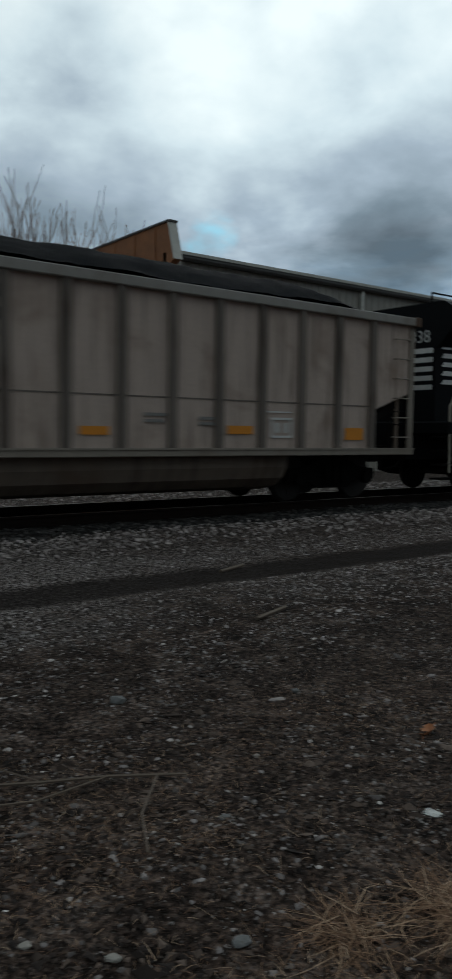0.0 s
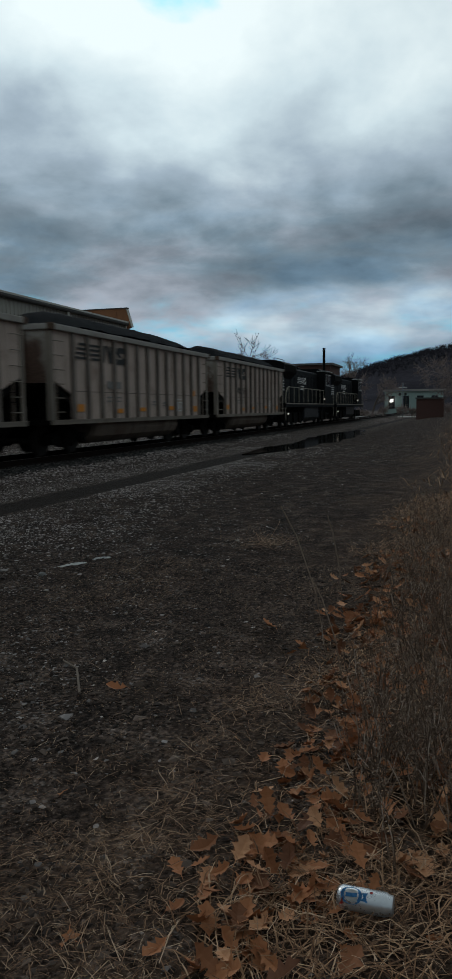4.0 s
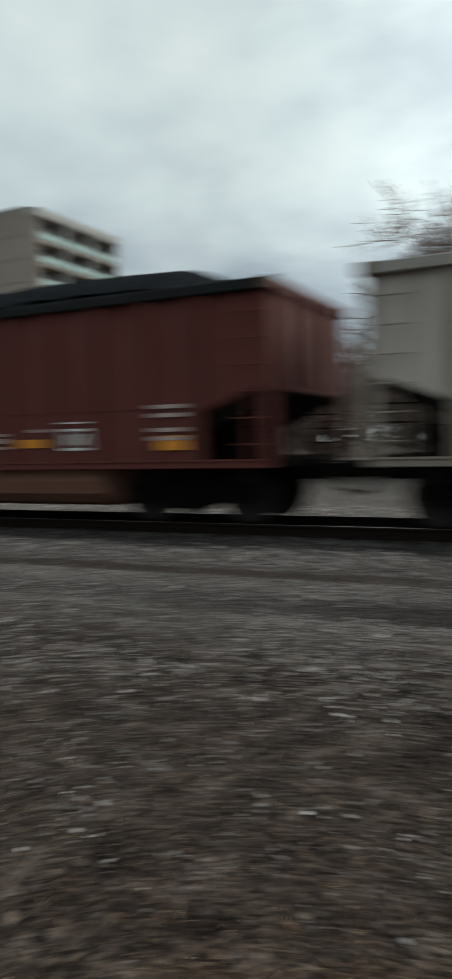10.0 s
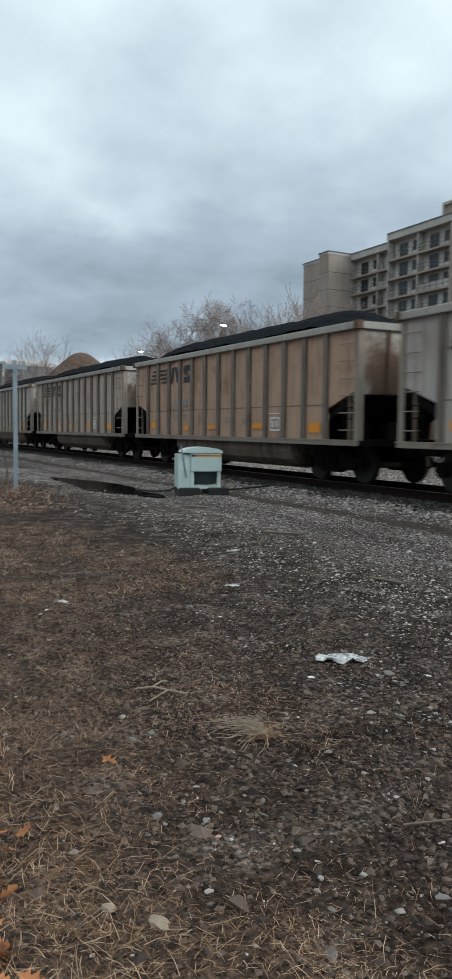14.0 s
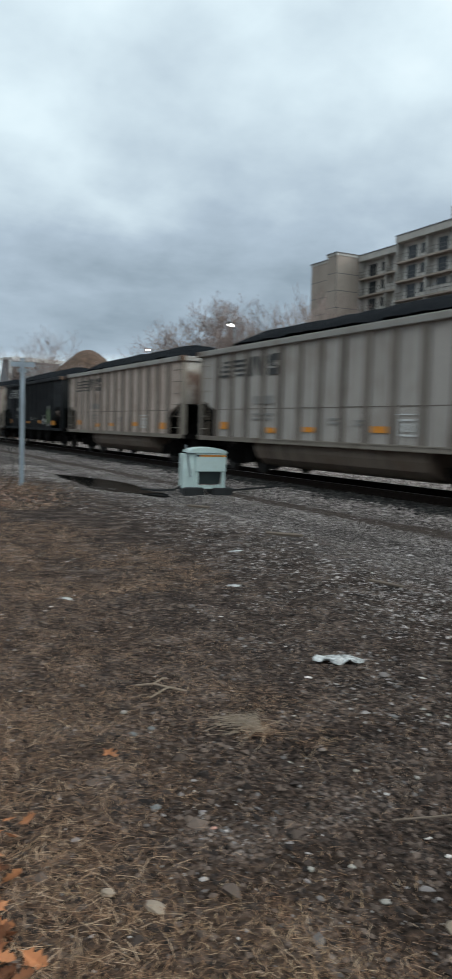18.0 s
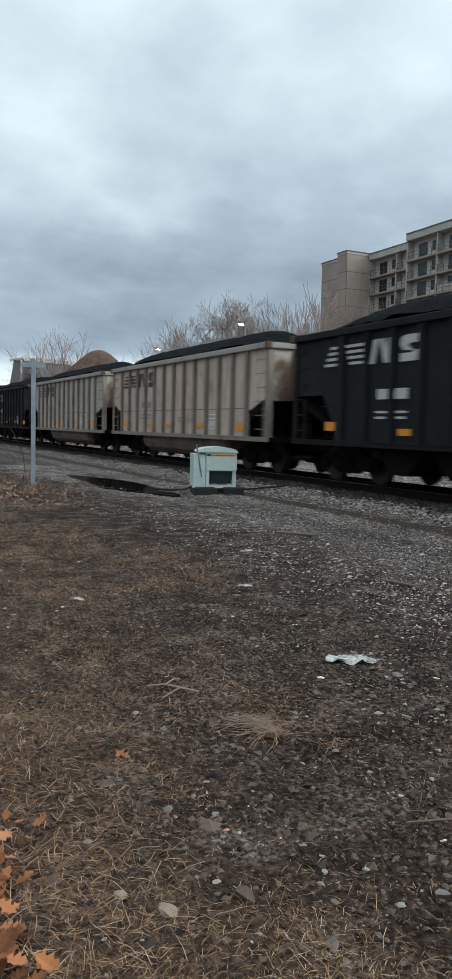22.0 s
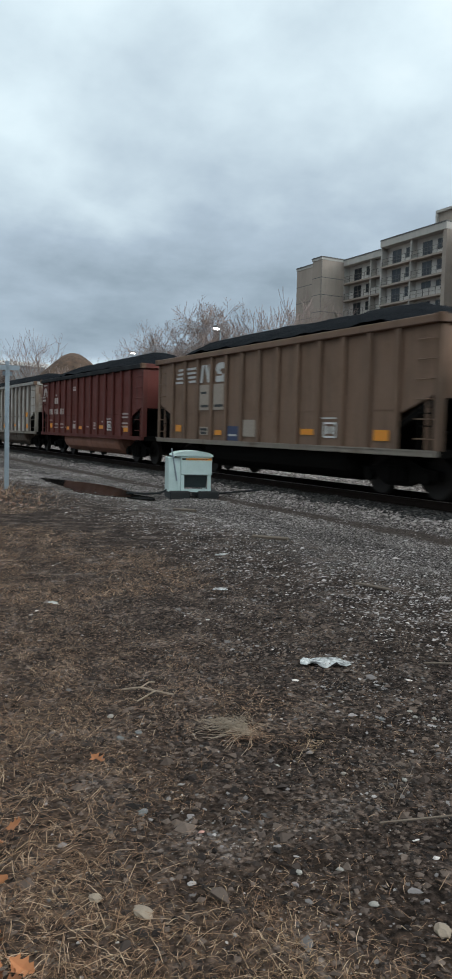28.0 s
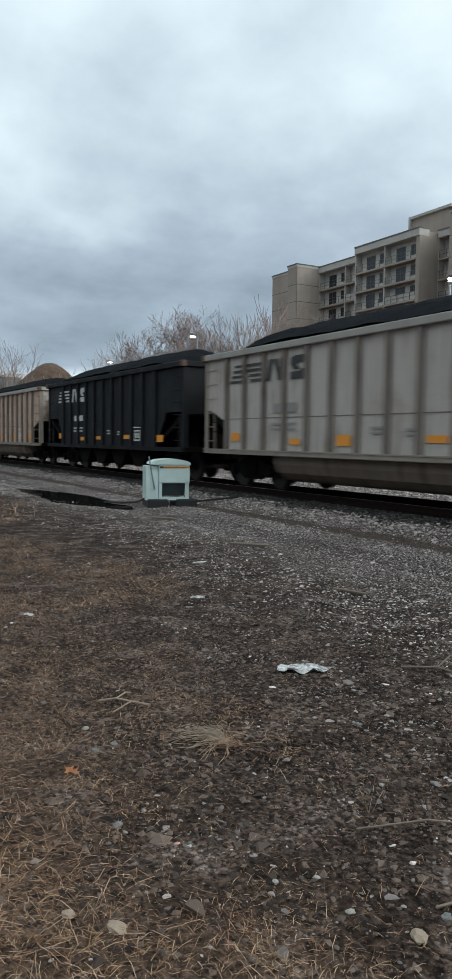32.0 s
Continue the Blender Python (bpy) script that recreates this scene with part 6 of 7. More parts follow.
def steel_post():
    t = tagged(empty("steel_post", pose(-20.1, 4.44, 0, 0, 0, -14)), "galvanised square steel post with a short cross plate", "post")
    part("pole", one_box(-0.055, 0.055, -0.055, 0.055, -0.2, 3.23, bevel=0.01), M["galv"], t)
    part("cross_plate", box(one_box(0.057, 0.08, -0.3, 0.3, 3.0, 3.12), -0.02, 0.08, -0.035, 0.035, 2.92, 3.18), M["galv"], t)
    part("bracket", one_box(-0.09, -0.057, -0.12, 0.12, 2.87, 2.97), M["galv"], t)
    return t


steel_post()


def loose_cable():
    pts = [(-20.8 + 0.35 * math.sin(k * 0.45), 4.0 + 0.4 * (1 - (1 - k / 10) ** 2), 1.45 * (1 - k / 10) ** 1.3 + 0.02) for k in range(11)]
    return tagged(part("cable", bent_rod(bmesh.new(), pts, 0.009), M["rubber"]), "thin black cable curving up from the ground beside a post", "cable")


loose_cable()


# ---- beyond the far end of the yard ----
def shed():
    t = tagged(empty("shed", pose(99, 3.8, 0)), "small dark maroon shed with a flat roof beside a crossing", "shed")
    part("wall", one_box(-1.3, 1.3, -1.6, 1.6, -0.1, 2.5), M["maroon"], t)
    part("roof", one_box(-1.45, 1.45, -1.75, 1.75, 2.5, 2.66), M["trim"], t)
    part("door", one_box(-1.33, -1.305, -0.6, 0.3, 0, 2.0), M["maroon"], t)
    return t


shed()


def crossing():
    strip = part("road", one_box(120, 126, -60, 40, -0.2, 0.09), M["slab"])
    tagged(strip, "pale concrete road across the end of the yard", "road", kind="structure")
    mast = tagged(empty("crossing_signal", pose(118, 8.5, 0)), "tall level-crossing signal mast", "signal")
    part("pole", rod(bmesh.new(), (0, 0, 0), (0, 0, 5.0), 0.08), M["galv"], mast)
    part("arm", one_box(-0.05, 0.05, -1.3, 1.3, 3.9, 4.0), M["galv"], mast)
    for y in (-0.4, 0.4):
        part("lamp_hood", rod(bmesh.new(), (-0.15, y, 3.4), (0.05, y, 3.4), 0.2, seg=14), M["ink"], mast)
    part("crossbuck", box(one_box(-0.04, -0.02, -0.6, 0.6, 4.3, 4.45), -0.04, -0.02, -0.07, 0.07, 4.0, 4.8), M["white"], mast)
    box1 = tagged(part("signal_cabinet", one_box(99.5, 100.3, -1.2, -0.1, -0.05, 2.0, bevel=0.03), M["galv"]), "grey metal signal cabinet beside a pole", "cabinet")
    pole = tagged(empty("utility_pole", pose(100, -2.0, 0)), "wooden utility pole with a lamp arm", "pole")
    part("pole", rod(bmesh.new(), (0, 0, -0.1), (0, 0, 8.7), 0.16, 0.11, 10), M["bark"], pole)
    part("arm", bent_rod(bmesh.new(), [(0, 0, 8.3), (0, -0.8, 8.55), (0, -1.6, 8.5)], 0.04), M["galv"], pole)


crossing()


def low_building(name, x, y0, y1, d, h, wall, label, windows=0, lit=False):
    t = tagged(empty(name, pose(x, 0, 0)), label, "building")
    w = part("wall", one_box(0, d, y0, y1, -0.2, h), M[wall], t)
    part("roof", one_box(-0.5, d + 0.5, y0 - 0.6, y1 + 0.6, h, h + 0.4), M["slab" if lit else "roofing"], t)
    for k in range(windows):
        y = y0 + (k + 0.5) * (y1 - y0) / windows
        win = part("window", one_box(-0.04, -0.002, y - 0.7, y + 0.7, 1.2, h - 1.0), M["glassy"], w)
        part("frame", box(one_box(-0.07, -0.041, y - 0.8, y + 0.8, 1.1, 1.2), -0.07, -0.041, y - 0.05, y + 0.05, 1.2, h - 1.0), M["trim"], win)
    if lit:
        part("flood_lamp", one_box(-0.5, -0.1, y1 - 1.9, y1 - 1.2, 2.6, 3.2, bevel=0.06), M["lamp"], t, "bright lit floodlight")
    return t


low_building("garage", 180, 4.5, 17, 10, 5.0, "aqua", "pale green low building with a bright lit lamp", 4, True)
low_building("brick_building", 165, 27, 62, 14, 10.5, "maroon", "dark brown flat-roofed building beyond the locomotives", 7)
stack = tagged(part("chimney", rod(bmesh.new(), (118.4, 20.2, 0), (118.4, 20.2, 10.5), 0.22, 0.2, 12), M["frame"]), "thin dark steel chimney pipe", "chimney")


def hills():
    def h(x, y):
        a = np.degrees(np.arctan2(y, x))
        d = np.hypot(x, y)
        ridge = 36 + 12 * ramp01(-a, -6, 14) + 9 * value_noise(a * 0.25 + 9, d * 0.004, 1.0, 3) - 32 * ramp01(a, 0, 15) - 20 * ramp01(np.abs(a), 60, 150)
        return -3 + ridge * ramp01(d, 300, 520) * (0.85 + 0.3 * value_noise(x, y, 0.02, 3))
    r, th = np.linspace(290, 620, 26), np.radians(np.arange(-178, 182.1, 1.0))
    gr, gt = np.meshgrid(r, th, indexing="ij")
    gx, gy = gr * np.cos(gt), gr * np.sin(gt)
    verts = np.stack([gx, gy, h(gx, gy)], -1).reshape(-1, 3)
    i, j = np.meshgrid(np.arange(len(r) - 1), np.arange(len(th) - 1), indexing="ij")
    k = (i * len(th) + j).ravel()
    faces = np.stack([k, k + len(th), k + len(th) + 1, k + 1], 1)
    ob = part_of("backdrop", raw("backdrop", verts.tolist(), faces.tolist(), M["hill"], True), None)
    tagged(ob, "low wooded hills along the horizon", "hills", kind="structure")
    # bare woods along the ridge
    rs = random.Random(3)
    v, f = [], []
    for n in range(13000):
        a, d = math.radians(rs.uniform(-40, 25) if n < 11500 else rs.uniform(25, 320)), rs.uniform(430, 560)
        x, y = d * math.cos(a), d * math.sin(a)
        p = Vector((x, y, float(h(np.array(x), np.array(y))) - 0.5))
        t = rs.uniform(1.2, 3.2)
        tube(v, f, p, p + Vector((rs.gauss(0, 0.5), rs.gauss(0, 0.5), t)), 0.12, 0.05, 3)
        for _ in range(4):
            q = p + Vector((0, 0, t * rs.uniform(0.35, 0.8)))
            tube(v, f, q, q + Vector((rs.gauss(0, 1.5), rs.gauss(0, 1.5), rs.uniform(0.5, 1.8))), 0.08, 0.04, 3)
    stuff("far_woods", raw("far_woods", v, f, M["hill"]), "bare woods along the far ridge", "woods")


hills()

# ---- grass, leaves, weeds and litter in front of the camera ----
def blades(name, pts, lengths, mat, seed, lie=0.8, width=0.0016):
    """Dead grass: bent strips of two quads, from flat to upright."""
    rs = np.random.RandomState(seed)
    n = len(pts)
    az = rs.uniform(0, 2 * np.pi, n)
    el = np.clip(rs.normal(np.pi / 2 * (1 - lie), 0.22, n), 0.03, 1.5)
    d = np.stack([np.cos(az) * np.cos(el), np.sin(az) * np.cos(el), np.sin(el)], 1)
    side = np.stack([-np.sin(az), np.cos(az), np.zeros(n)], 1) * (width * rs.uniform(0.6, 1.6, n))[:, None]
    lift = np.column_stack([np.zeros((n, 2)), rs.uniform(0.0, 0.012, n)])
    a = pts + lift
    b = a + d * (lengths * 0.55)[:, None] + np.stack([rs.normal(0, 0.07, n), rs.normal(0, 0.07, n), np.zeros(n)], 1) * lengths[:, None]
    c = b + (d * (lengths * 0.45)[:, None]) * np.array([1, 1, 0.4]) + np.stack([rs.normal(0, 0.11, n), rs.normal(0, 0.11, n), rs.uniform(-0.35, 0.02, n)], 1) * lengths[:, None] * 0.6
    c[:, 2] = np.maximum(c[:, 2], pts[:, 2] + 0.002)
    v = np.stack([a - side, a + side, b - side * 0.9, b + side * 0.9, c - side * 0.25, c + side * 0.25], 1).reshape(-1, 3)
    k = np.arange(n)[:, None] * 6
    f = np.concatenate([k + np.array([[0, 1, 3, 2]]), k + np.array([[2, 3, 5, 4]])], 1).reshape(-1, 4)
    return raw(name, v.tolist(), f.tolist(), mat)


def bank(x, y):
    """How grassy the verge is."""
    return ramp01(0.85 + 0.01 * x - y + 1.1 * (value_noise(x, y, 0.8, 2) - 0.5), 0.0, 0.8) * ramp01(x, 1.2, 2.2)


GRASSY = [(-2.5, 0.72, 0.55, 0.26, 0.9), (-2.05, 1.42, 0.2, 0.22, 0.9), (-1.85, 1.05, 0.4, 0.25, 0.9), (-3.7, 1.12, 0.6, 0.28, 0.8), (-3.25, 1.2, 0.35, 0.2, 0.6), (-5.2, 1.35, 1.0, 0.45, 0.85), (-3.25, 2.2, 0.28, 0.16, 0.6),
          (-8.9, 3.5, 1.3, 0.45, 0.8), (-7.2, 2.0, 1.2, 0.4, 0.6), (-4.3, 2.2, 0.6, 0.3, 0.45), (-1.2, 1.5, 0.5, 0.4, 0.7), (2.4, 1.15, 0.9, 0.5, 0.9), (1.9, 1.6, 0.5, 0.2, 0.4), (9.2, 2.1, 0.7, 0.25, 0.5)]
GOLDEN = [(-2.35, 0.7, 0.4, 0.2, 0.9), (-2.05, 1.42, 0.18, 0.2, 1.0), (-1.85, 1.1, 0.4, 0.22, 0.9), (-4.0, 1.0, 0.5, 0.2, 0.4), (-3.25, 2.2, 0.2, 0.12, 0.5), (2.3, 1.0, 0.7, 0.3, 0.2)]


def mat_zone(x, y):
    """Matted grass: ragged patches, and loose bits of straw over all the dirt."""
    tufts = ramp01(value_noise(x + 1, y + 2, 7.0, 3), 0.42, 0.60)
    loose = 0.09 + 0.2 * ramp01(value_noise(x + 3, y + 8, 0.9, 3), 0.45, 0.65)
    return np.clip(patches(x, y, GRASSY) * (0.12 + 0.88 * tufts) + loose * ramp01(4.2 - y, 0, 1.6), 0, 1) * (y > 0.15)


def gold_zone(x, y):
    return patches(x, y, GOLDEN) * (0.1 + 0.9 * ramp01(value_noise(x + 5, y + 2, 7.0, 3), 0.42, 0.58))


def ragged_edge(x, y, x0, x1, y0, wide):
    """Thins a scatter out towards its ends and its back."""
    n = wide * 1.4 * (value_noise(x + 9, y + 4, 1.6, 3) - 0.5)
    return ramp01(x - x0 + n, 0, wide) * ramp01(x1 - x + n, 0, wide) * ramp01(y - y0 + n, 0, wide)


rs1 = np.random.RandomState(21)
p = scatter(430000, -10, 8, 0.2, 4.4, 31, mat_zone)
stuff("grass_mat", blades("grass_mat", p, rs1.gamma(2.4, 0.013, len(p)) + 0.01, M["straw"], 32, 0.88, 0.0008), "short matted dead grass on the dirt", "grass")
p = scatter(64000, -5, 4, 0.2, 2.6, 63, gold_zone)
stuff("golden_grass", blades("golden_grass", p, rs1.gamma(2.2, 0.012, len(p)) + 0.012, M["gold"], 64, 0.84, 0.00075), "golden dead grass lying in tangled patches", "grass")
p = scatter(90000, 1.2, 14, -2.2, 2.2, 33, lambda x, y: bank(x, y) * ragged_edge(x, y, 1.2, 14, -2.2, 0.55))
stuff("verge_grass", blades("verge_grass", p, rs1.uniform(0.04, 0.17, len(p)), M["verge"], 34, 0.76, 0.002), "dry tangled grass on the verge", "grass")
p = scatter(15000, 12, 60, -8, 2.6, 35, lambda x, y: ramp01(1.0 - y + 0.8 * (value_noise(x, y, 0.25, 2) - 0.5), 0, 1.2))
stuff("far_verge_grass", blades("far_verge_grass", p, rs1.uniform(0.12, 0.42, len(p)), M["verge"], 36, 0.55, 0.005), "dry grass along the yard's edge", "grass")
p = scatter(60000, -26, -7, 1.4, 5.2, 61, lambda x, y: ramp01(4.3 - y + 2.4 * (value_noise(x + 3, y + 8, 0.5, 3) - 0.5), 0, 1.6) * ramp01(value_noise(x, y, 0.6, 3), 0.42, 0.6))
stuff("track_grass", blades("track_grass", p, rs1.gamma(3.0, 0.018, len(p)) + 0.02, M["straw"], 62, 0.85, 0.002), "short matted dead grass beside the dirt track", "grass")
p = scatter(1800, -23.5, -15.5, 2.6, 5.3, 37, lambda x, y: np.exp(-(((x + 18.5) / 2.8) ** 2 + ((y - 4.0) / 0.9) ** 2)))
stuff("post_grass", blades("post_grass", p, rs1.uniform(0.08, 0.35, len(p)), M["straw"], 38, 0.5, 0.004), "dry grass round the foot of a post", "grass")
p = scatter(5200, 1.8, 4.8, -0.1, 1.1, 47, lambda x, y: 0.25 + 0.75 * ramp01(value_noise(x, y, 1.6, 2), 0.4, 0.6))
p[:, 2] += rs1.uniform(0.0, 0.05, len(p))
stuff("strewn_straw", blades("strewn_straw", p, rs1.uniform(0.04, 0.17, len(p)), M["straw"], 48, 0.95, 0.0011), "long pale straw strewn over the leaves", "grass")
p = scatter(5000, -4.6, -1.6, 0.1, 1.3, 39, lambda x, y: ramp01(1.0 - y + 0.4 * value_noise(x, y, 1.5, 2), 0, 0.5))
stuff("long_straw", blades("long_straw", p, rs1.uniform(0.04, 0.14, len(p)), M["straw"], 40, 0.93, 0.0011), "long pale straw lying flat", "grass")


def oak_leaf(seed):
    """A lobed, curled dead leaf about 0.13 m long."""
    rs = random.Random(seed)
    half = [(0.0, 0.004), (0.018, 0.016), (0.034, 0.036), (0.044, 0.023), (0.056, 0.03), (0.072, 0.048), (0.082, 0.029), (0.092, 0.029), (0.106, 0.038), (0.116, 0.022), (0.134, 0.006)]
    curl, fold = rs.uniform(2.0, 6.0), rs.uniform(0.15, 0.6)
    verts, faces = [], []
    for x, w in half:
        for s in (-1, 0, 1):
            ww = w * rs.uniform(0.75, 1.2)
            verts.append((x, s * ww, fold * ww * abs(s) + curl * (x - 0.06) ** 2 + rs.uniform(0, 0.004)))
    for i in range(len(half) - 1):
        for s in (0, 1):
            k = 3 * i + s
            faces.append((k, k + 1, k + 4, k + 3))
    verts += [(-0.03, 0.0012, 0.006), (-0.03, -0.0012, 0.006)]
    faces.append((len(verts) - 2, len(verts) - 1, 0, 1))
    return np.array(verts), faces


LEAVES = [oak_leaf(s) for s in range(5)]


def litter_mesh(name, pts, seed, lo=0.5, hi=0.95, mat="leaf"):
    rs = np.random.RandomState(seed)
    verts, faces, k = [], [], 0
    for q in pts:
        v, f = LEAVES[rs.randint(5)]
        m = (Matrix.Translation((q[0], q[1], q[2] + rs.uniform(0.004, 0.05))) @ Euler((rs.normal(0, 0.45), rs.normal(0, 0.45), rs.uniform(0, 6.28))).to_matrix().to_4x4())
        s = rs.uniform(lo, hi)
        r = np.array(m)
        verts.append(v * s @ r[:3, :3].T + r[:3, 3])
        faces += [tuple(i + k for i in g) for g in f]
        k += len(v)
    return raw(name, np.concatenate(verts).tolist(), faces, M[mat])


def drift(x, y):
    clumps = 0.15 + 0.85 * ramp01(value_noise(x + 2, y + 6, 2.6, 3), 0.42, 0.6)
    return np.clip(clumps * patches(x, y, [(2.45, 0.42, 0.5, 0.3, 0.95), (3.2, 0.33, 0.8, 0.24, 0.85), (4.6, 0.38, 1.3, 0.25, 0.7), (6.5, 0.5, 1.6, 0.3, 0.6), (3.3, -0.1, 0.9, 0.3, 0.55), (5.2, -0.1, 1.5, 0.5, 0.6)]) + 0.22 * ramp01(0.95 + 0.01 * x - y, 0, 0.5) * ramp01(value_noise(x, y, 1.2, 2), 0.35, 0.6) * ramp01(x, 2, 3), 0, 1)


p = scatter(6500, 1.7, 11, -0.6, 1.6, 41, drift)
stuff("leaf_litter", litter_mesh("leaf_litter", p, 42, 0.45, 0.88), "drift of curled brown oak leaves on the verge", "leaves")
p = scatter(6000, -5.0, -1.5, -0.6, 0.75, 43, lambda x, y: ramp01(0.39 + 0.11 * (-2.2 - x) - y + 0.3 * (value_noise(x, y, 3.0, 2) - 0.5), -0.1, 0.2) * (0.35 + 0.65 * ramp01(x, -4.2, -3.4)) * ragged_edge(x, y, -5.0, -1.4, -0.6, 0.4))
stuff("leaf_litter_heap", litter_mesh("leaf_litter_heap", p, 44, 0.36, 0.68), "heap of orange-brown oak leaves at the grass edge", "leaves")
p = scatter(1900, -22.5, -14.5, 1.6, 5.0, 45, lambda x, y: np.exp(-(((x + 18.0) / 2.4) ** 2 + ((y - 3.3) / 0.9) ** 2)))
stuff("leaf_litter_far", litter_mesh("leaf_litter_far", p, 46, 0.4, 0.8, "pale_leaf"), "pale bleached leaves gathered round a post", "leaves")

leaf_data = [raw("oak_leaf", v.tolist(), f, M["leaf"]) for v, f in LEAVES]
spots = [(3.36, 2.65, 1.3), (-3.6, 1.18, 0.8), (4.2, 1.75, 0.9), (3.0, 1.5, 0.8), (-3.7, 0.72, 0.8), (5.6, 1.2, 1.0), (2.2, 1.05, 0.8)]
rs2 = random.Random(6)
for k in range(70):
    x, y = rs2.gauss(3.0, 0.75), rs2.gauss(0.42, 0.16)
    if x > 1.9:
        spots.append((x, y, rs2.uniform(0.45, 0.8)))
for k, (x, y, s) in enumerate(spots):
    ob = part_of("oak_leaf", leaf_data[k % 5], M["leaf"])
    ob.matrix_world = Matrix.LocRotScale((x, y, float(ground_z(x, y)) + (0.006 if k < 7 else rs2.uniform(0.01, 0.05))), Euler((rs2.gauss(0, 0.4), rs2.gauss(0, 0.4), rs2.uniform(0, 6.28))), (s, s, s))
    tagged(ob, "curled brown oak leaf lying on the ground", "leaf", "fallen oak leaves")


def dry_weed(x, y, h, seed):
    rs = random.Random(seed)
    stems, seeds = ([], []), ([], [])
    for _ in range(rs.randint(4, 8)):
        p = Vector((rs.gauss(0, 0.03), rs.gauss(0, 0.03), -0.01))
        d = Vector((rs.gauss(0, 0.22), rs.gauss(0, 0.22), 1)).normalized()
        n = 7
        for k in range(n):
            q = p + d * (h / n) * rs.uniform(0.8, 1.1)
            tube(*stems, p, q, 0.0024 * (1 - k / n) + 0.0008, 0.0024 * (1 - (k + 1) / n) + 0.0008, 3)
            d = (d + Vector((rs.gauss(0, 0.1), rs.gauss(0, 0.1), 0))).normalized()
            for _ in range(2 if k > 1 else 1):
                e = (d * 0.5 + Vector((rs.gauss(0, 0.6), rs.gauss(0, 0.6), rs.gauss(0.2, 0.3)))).normalized()
                r = q + e * h * rs.uniform(0.05, 0.16)
                tube(*stems, q, r, 0.0011, 0.0006, 3)
                for _ in range(4):
                    c = q.lerp(r, rs.uniform(0.3, 1.0))
                    o = Vector((rs.gauss(0, 1), rs.gauss(0, 1), rs.gauss(0, 1))).normalized() * rs.uniform(0.005, 0.013)
                    i = len(seeds[0])
                    seeds[0].extend((c, c + o + Vector((0, 0, 0.002)), c + o * 1.6, c + o * 0.8 + o.orthogonal().normalized() * 0.0035))
                    seeds[1].append((i, i + 1, i + 2, i + 3))
            p = q
    t = tagged(empty("dry_weed", pose(x, y, float(ground_z(x, y)))), "dry grey-brown weed with withered leaves", "weed", "dry weeds")
    part_of("stem", raw("stem", stems[0], stems[1], M["weed"]), None, t)
    part_of("withered_leaves", raw("withered_leaves", seeds[0], seeds[1], M["weed"]), None, t)
    return t


weeds = [dry_weed(2.75, 0.12, 0.42, 1), dry_weed(3.05, 0.22, 0.55, 2), dry_weed(3.4, 0.30, 0.6, 3), dry_weed(2.9, -0.12, 0.5, 4), dry_weed(3.3, 0.02, 0.55, 5)]
for k in range(110):
    x = 2.5 + 7.5 * rs2.random() ** 1.6
    y = 0.16 + 0.03 * x - abs(rs2.gauss(0, 0.42))
    if math.hypot(x - 2.45, y - 0.16) > 0.45:
        m = pose(x, y, float(ground_z(x, y)), 0, 0, rs2.uniform(0, 360)) @ Matrix.Scale(rs2.uniform(0.7, 1.25), 4)
        w = copy_thing(weeds[k % 5], m)
        w.scale = (m.to_scale().x,) * 3
for x, y in ((-6.5, 5.0), (-4.46, 3.88), (-2.6, 2.2)):
    copy_thing(weeds[1], pose(x, y, float(ground_z(x, y)))).scale = (0.5, 0.5, 0.5)


def stalk(pts, r, label):
    return tagged(part("weed_stalk", bent_rod(bmesh.new(), pts, r, 5), M["weed"]), label, "stalk", "bare stalks")


for x, y, h, lx in ((5.2, 0.75, 0.95, 0.25), (5.9, 0.5, 0.8, -0.2), (4.6, 0.55, 0.6, 0.15), (6.6, 0.85, 0.7, 0.1)):
    z = float(ground_z(x, y))
    stalk([(x, y, z - 0.02), (x + 0.2 * lx, y + 0.3 * lx, z + 0.4 * h), (x + 0.5 * lx, y + 0.9 * lx, z + 0.8 * h), (x + 0.8 * lx, y + 1.4 * lx, z + h)], 0.004, "tall thin bare weed stalk leaning over the verge")


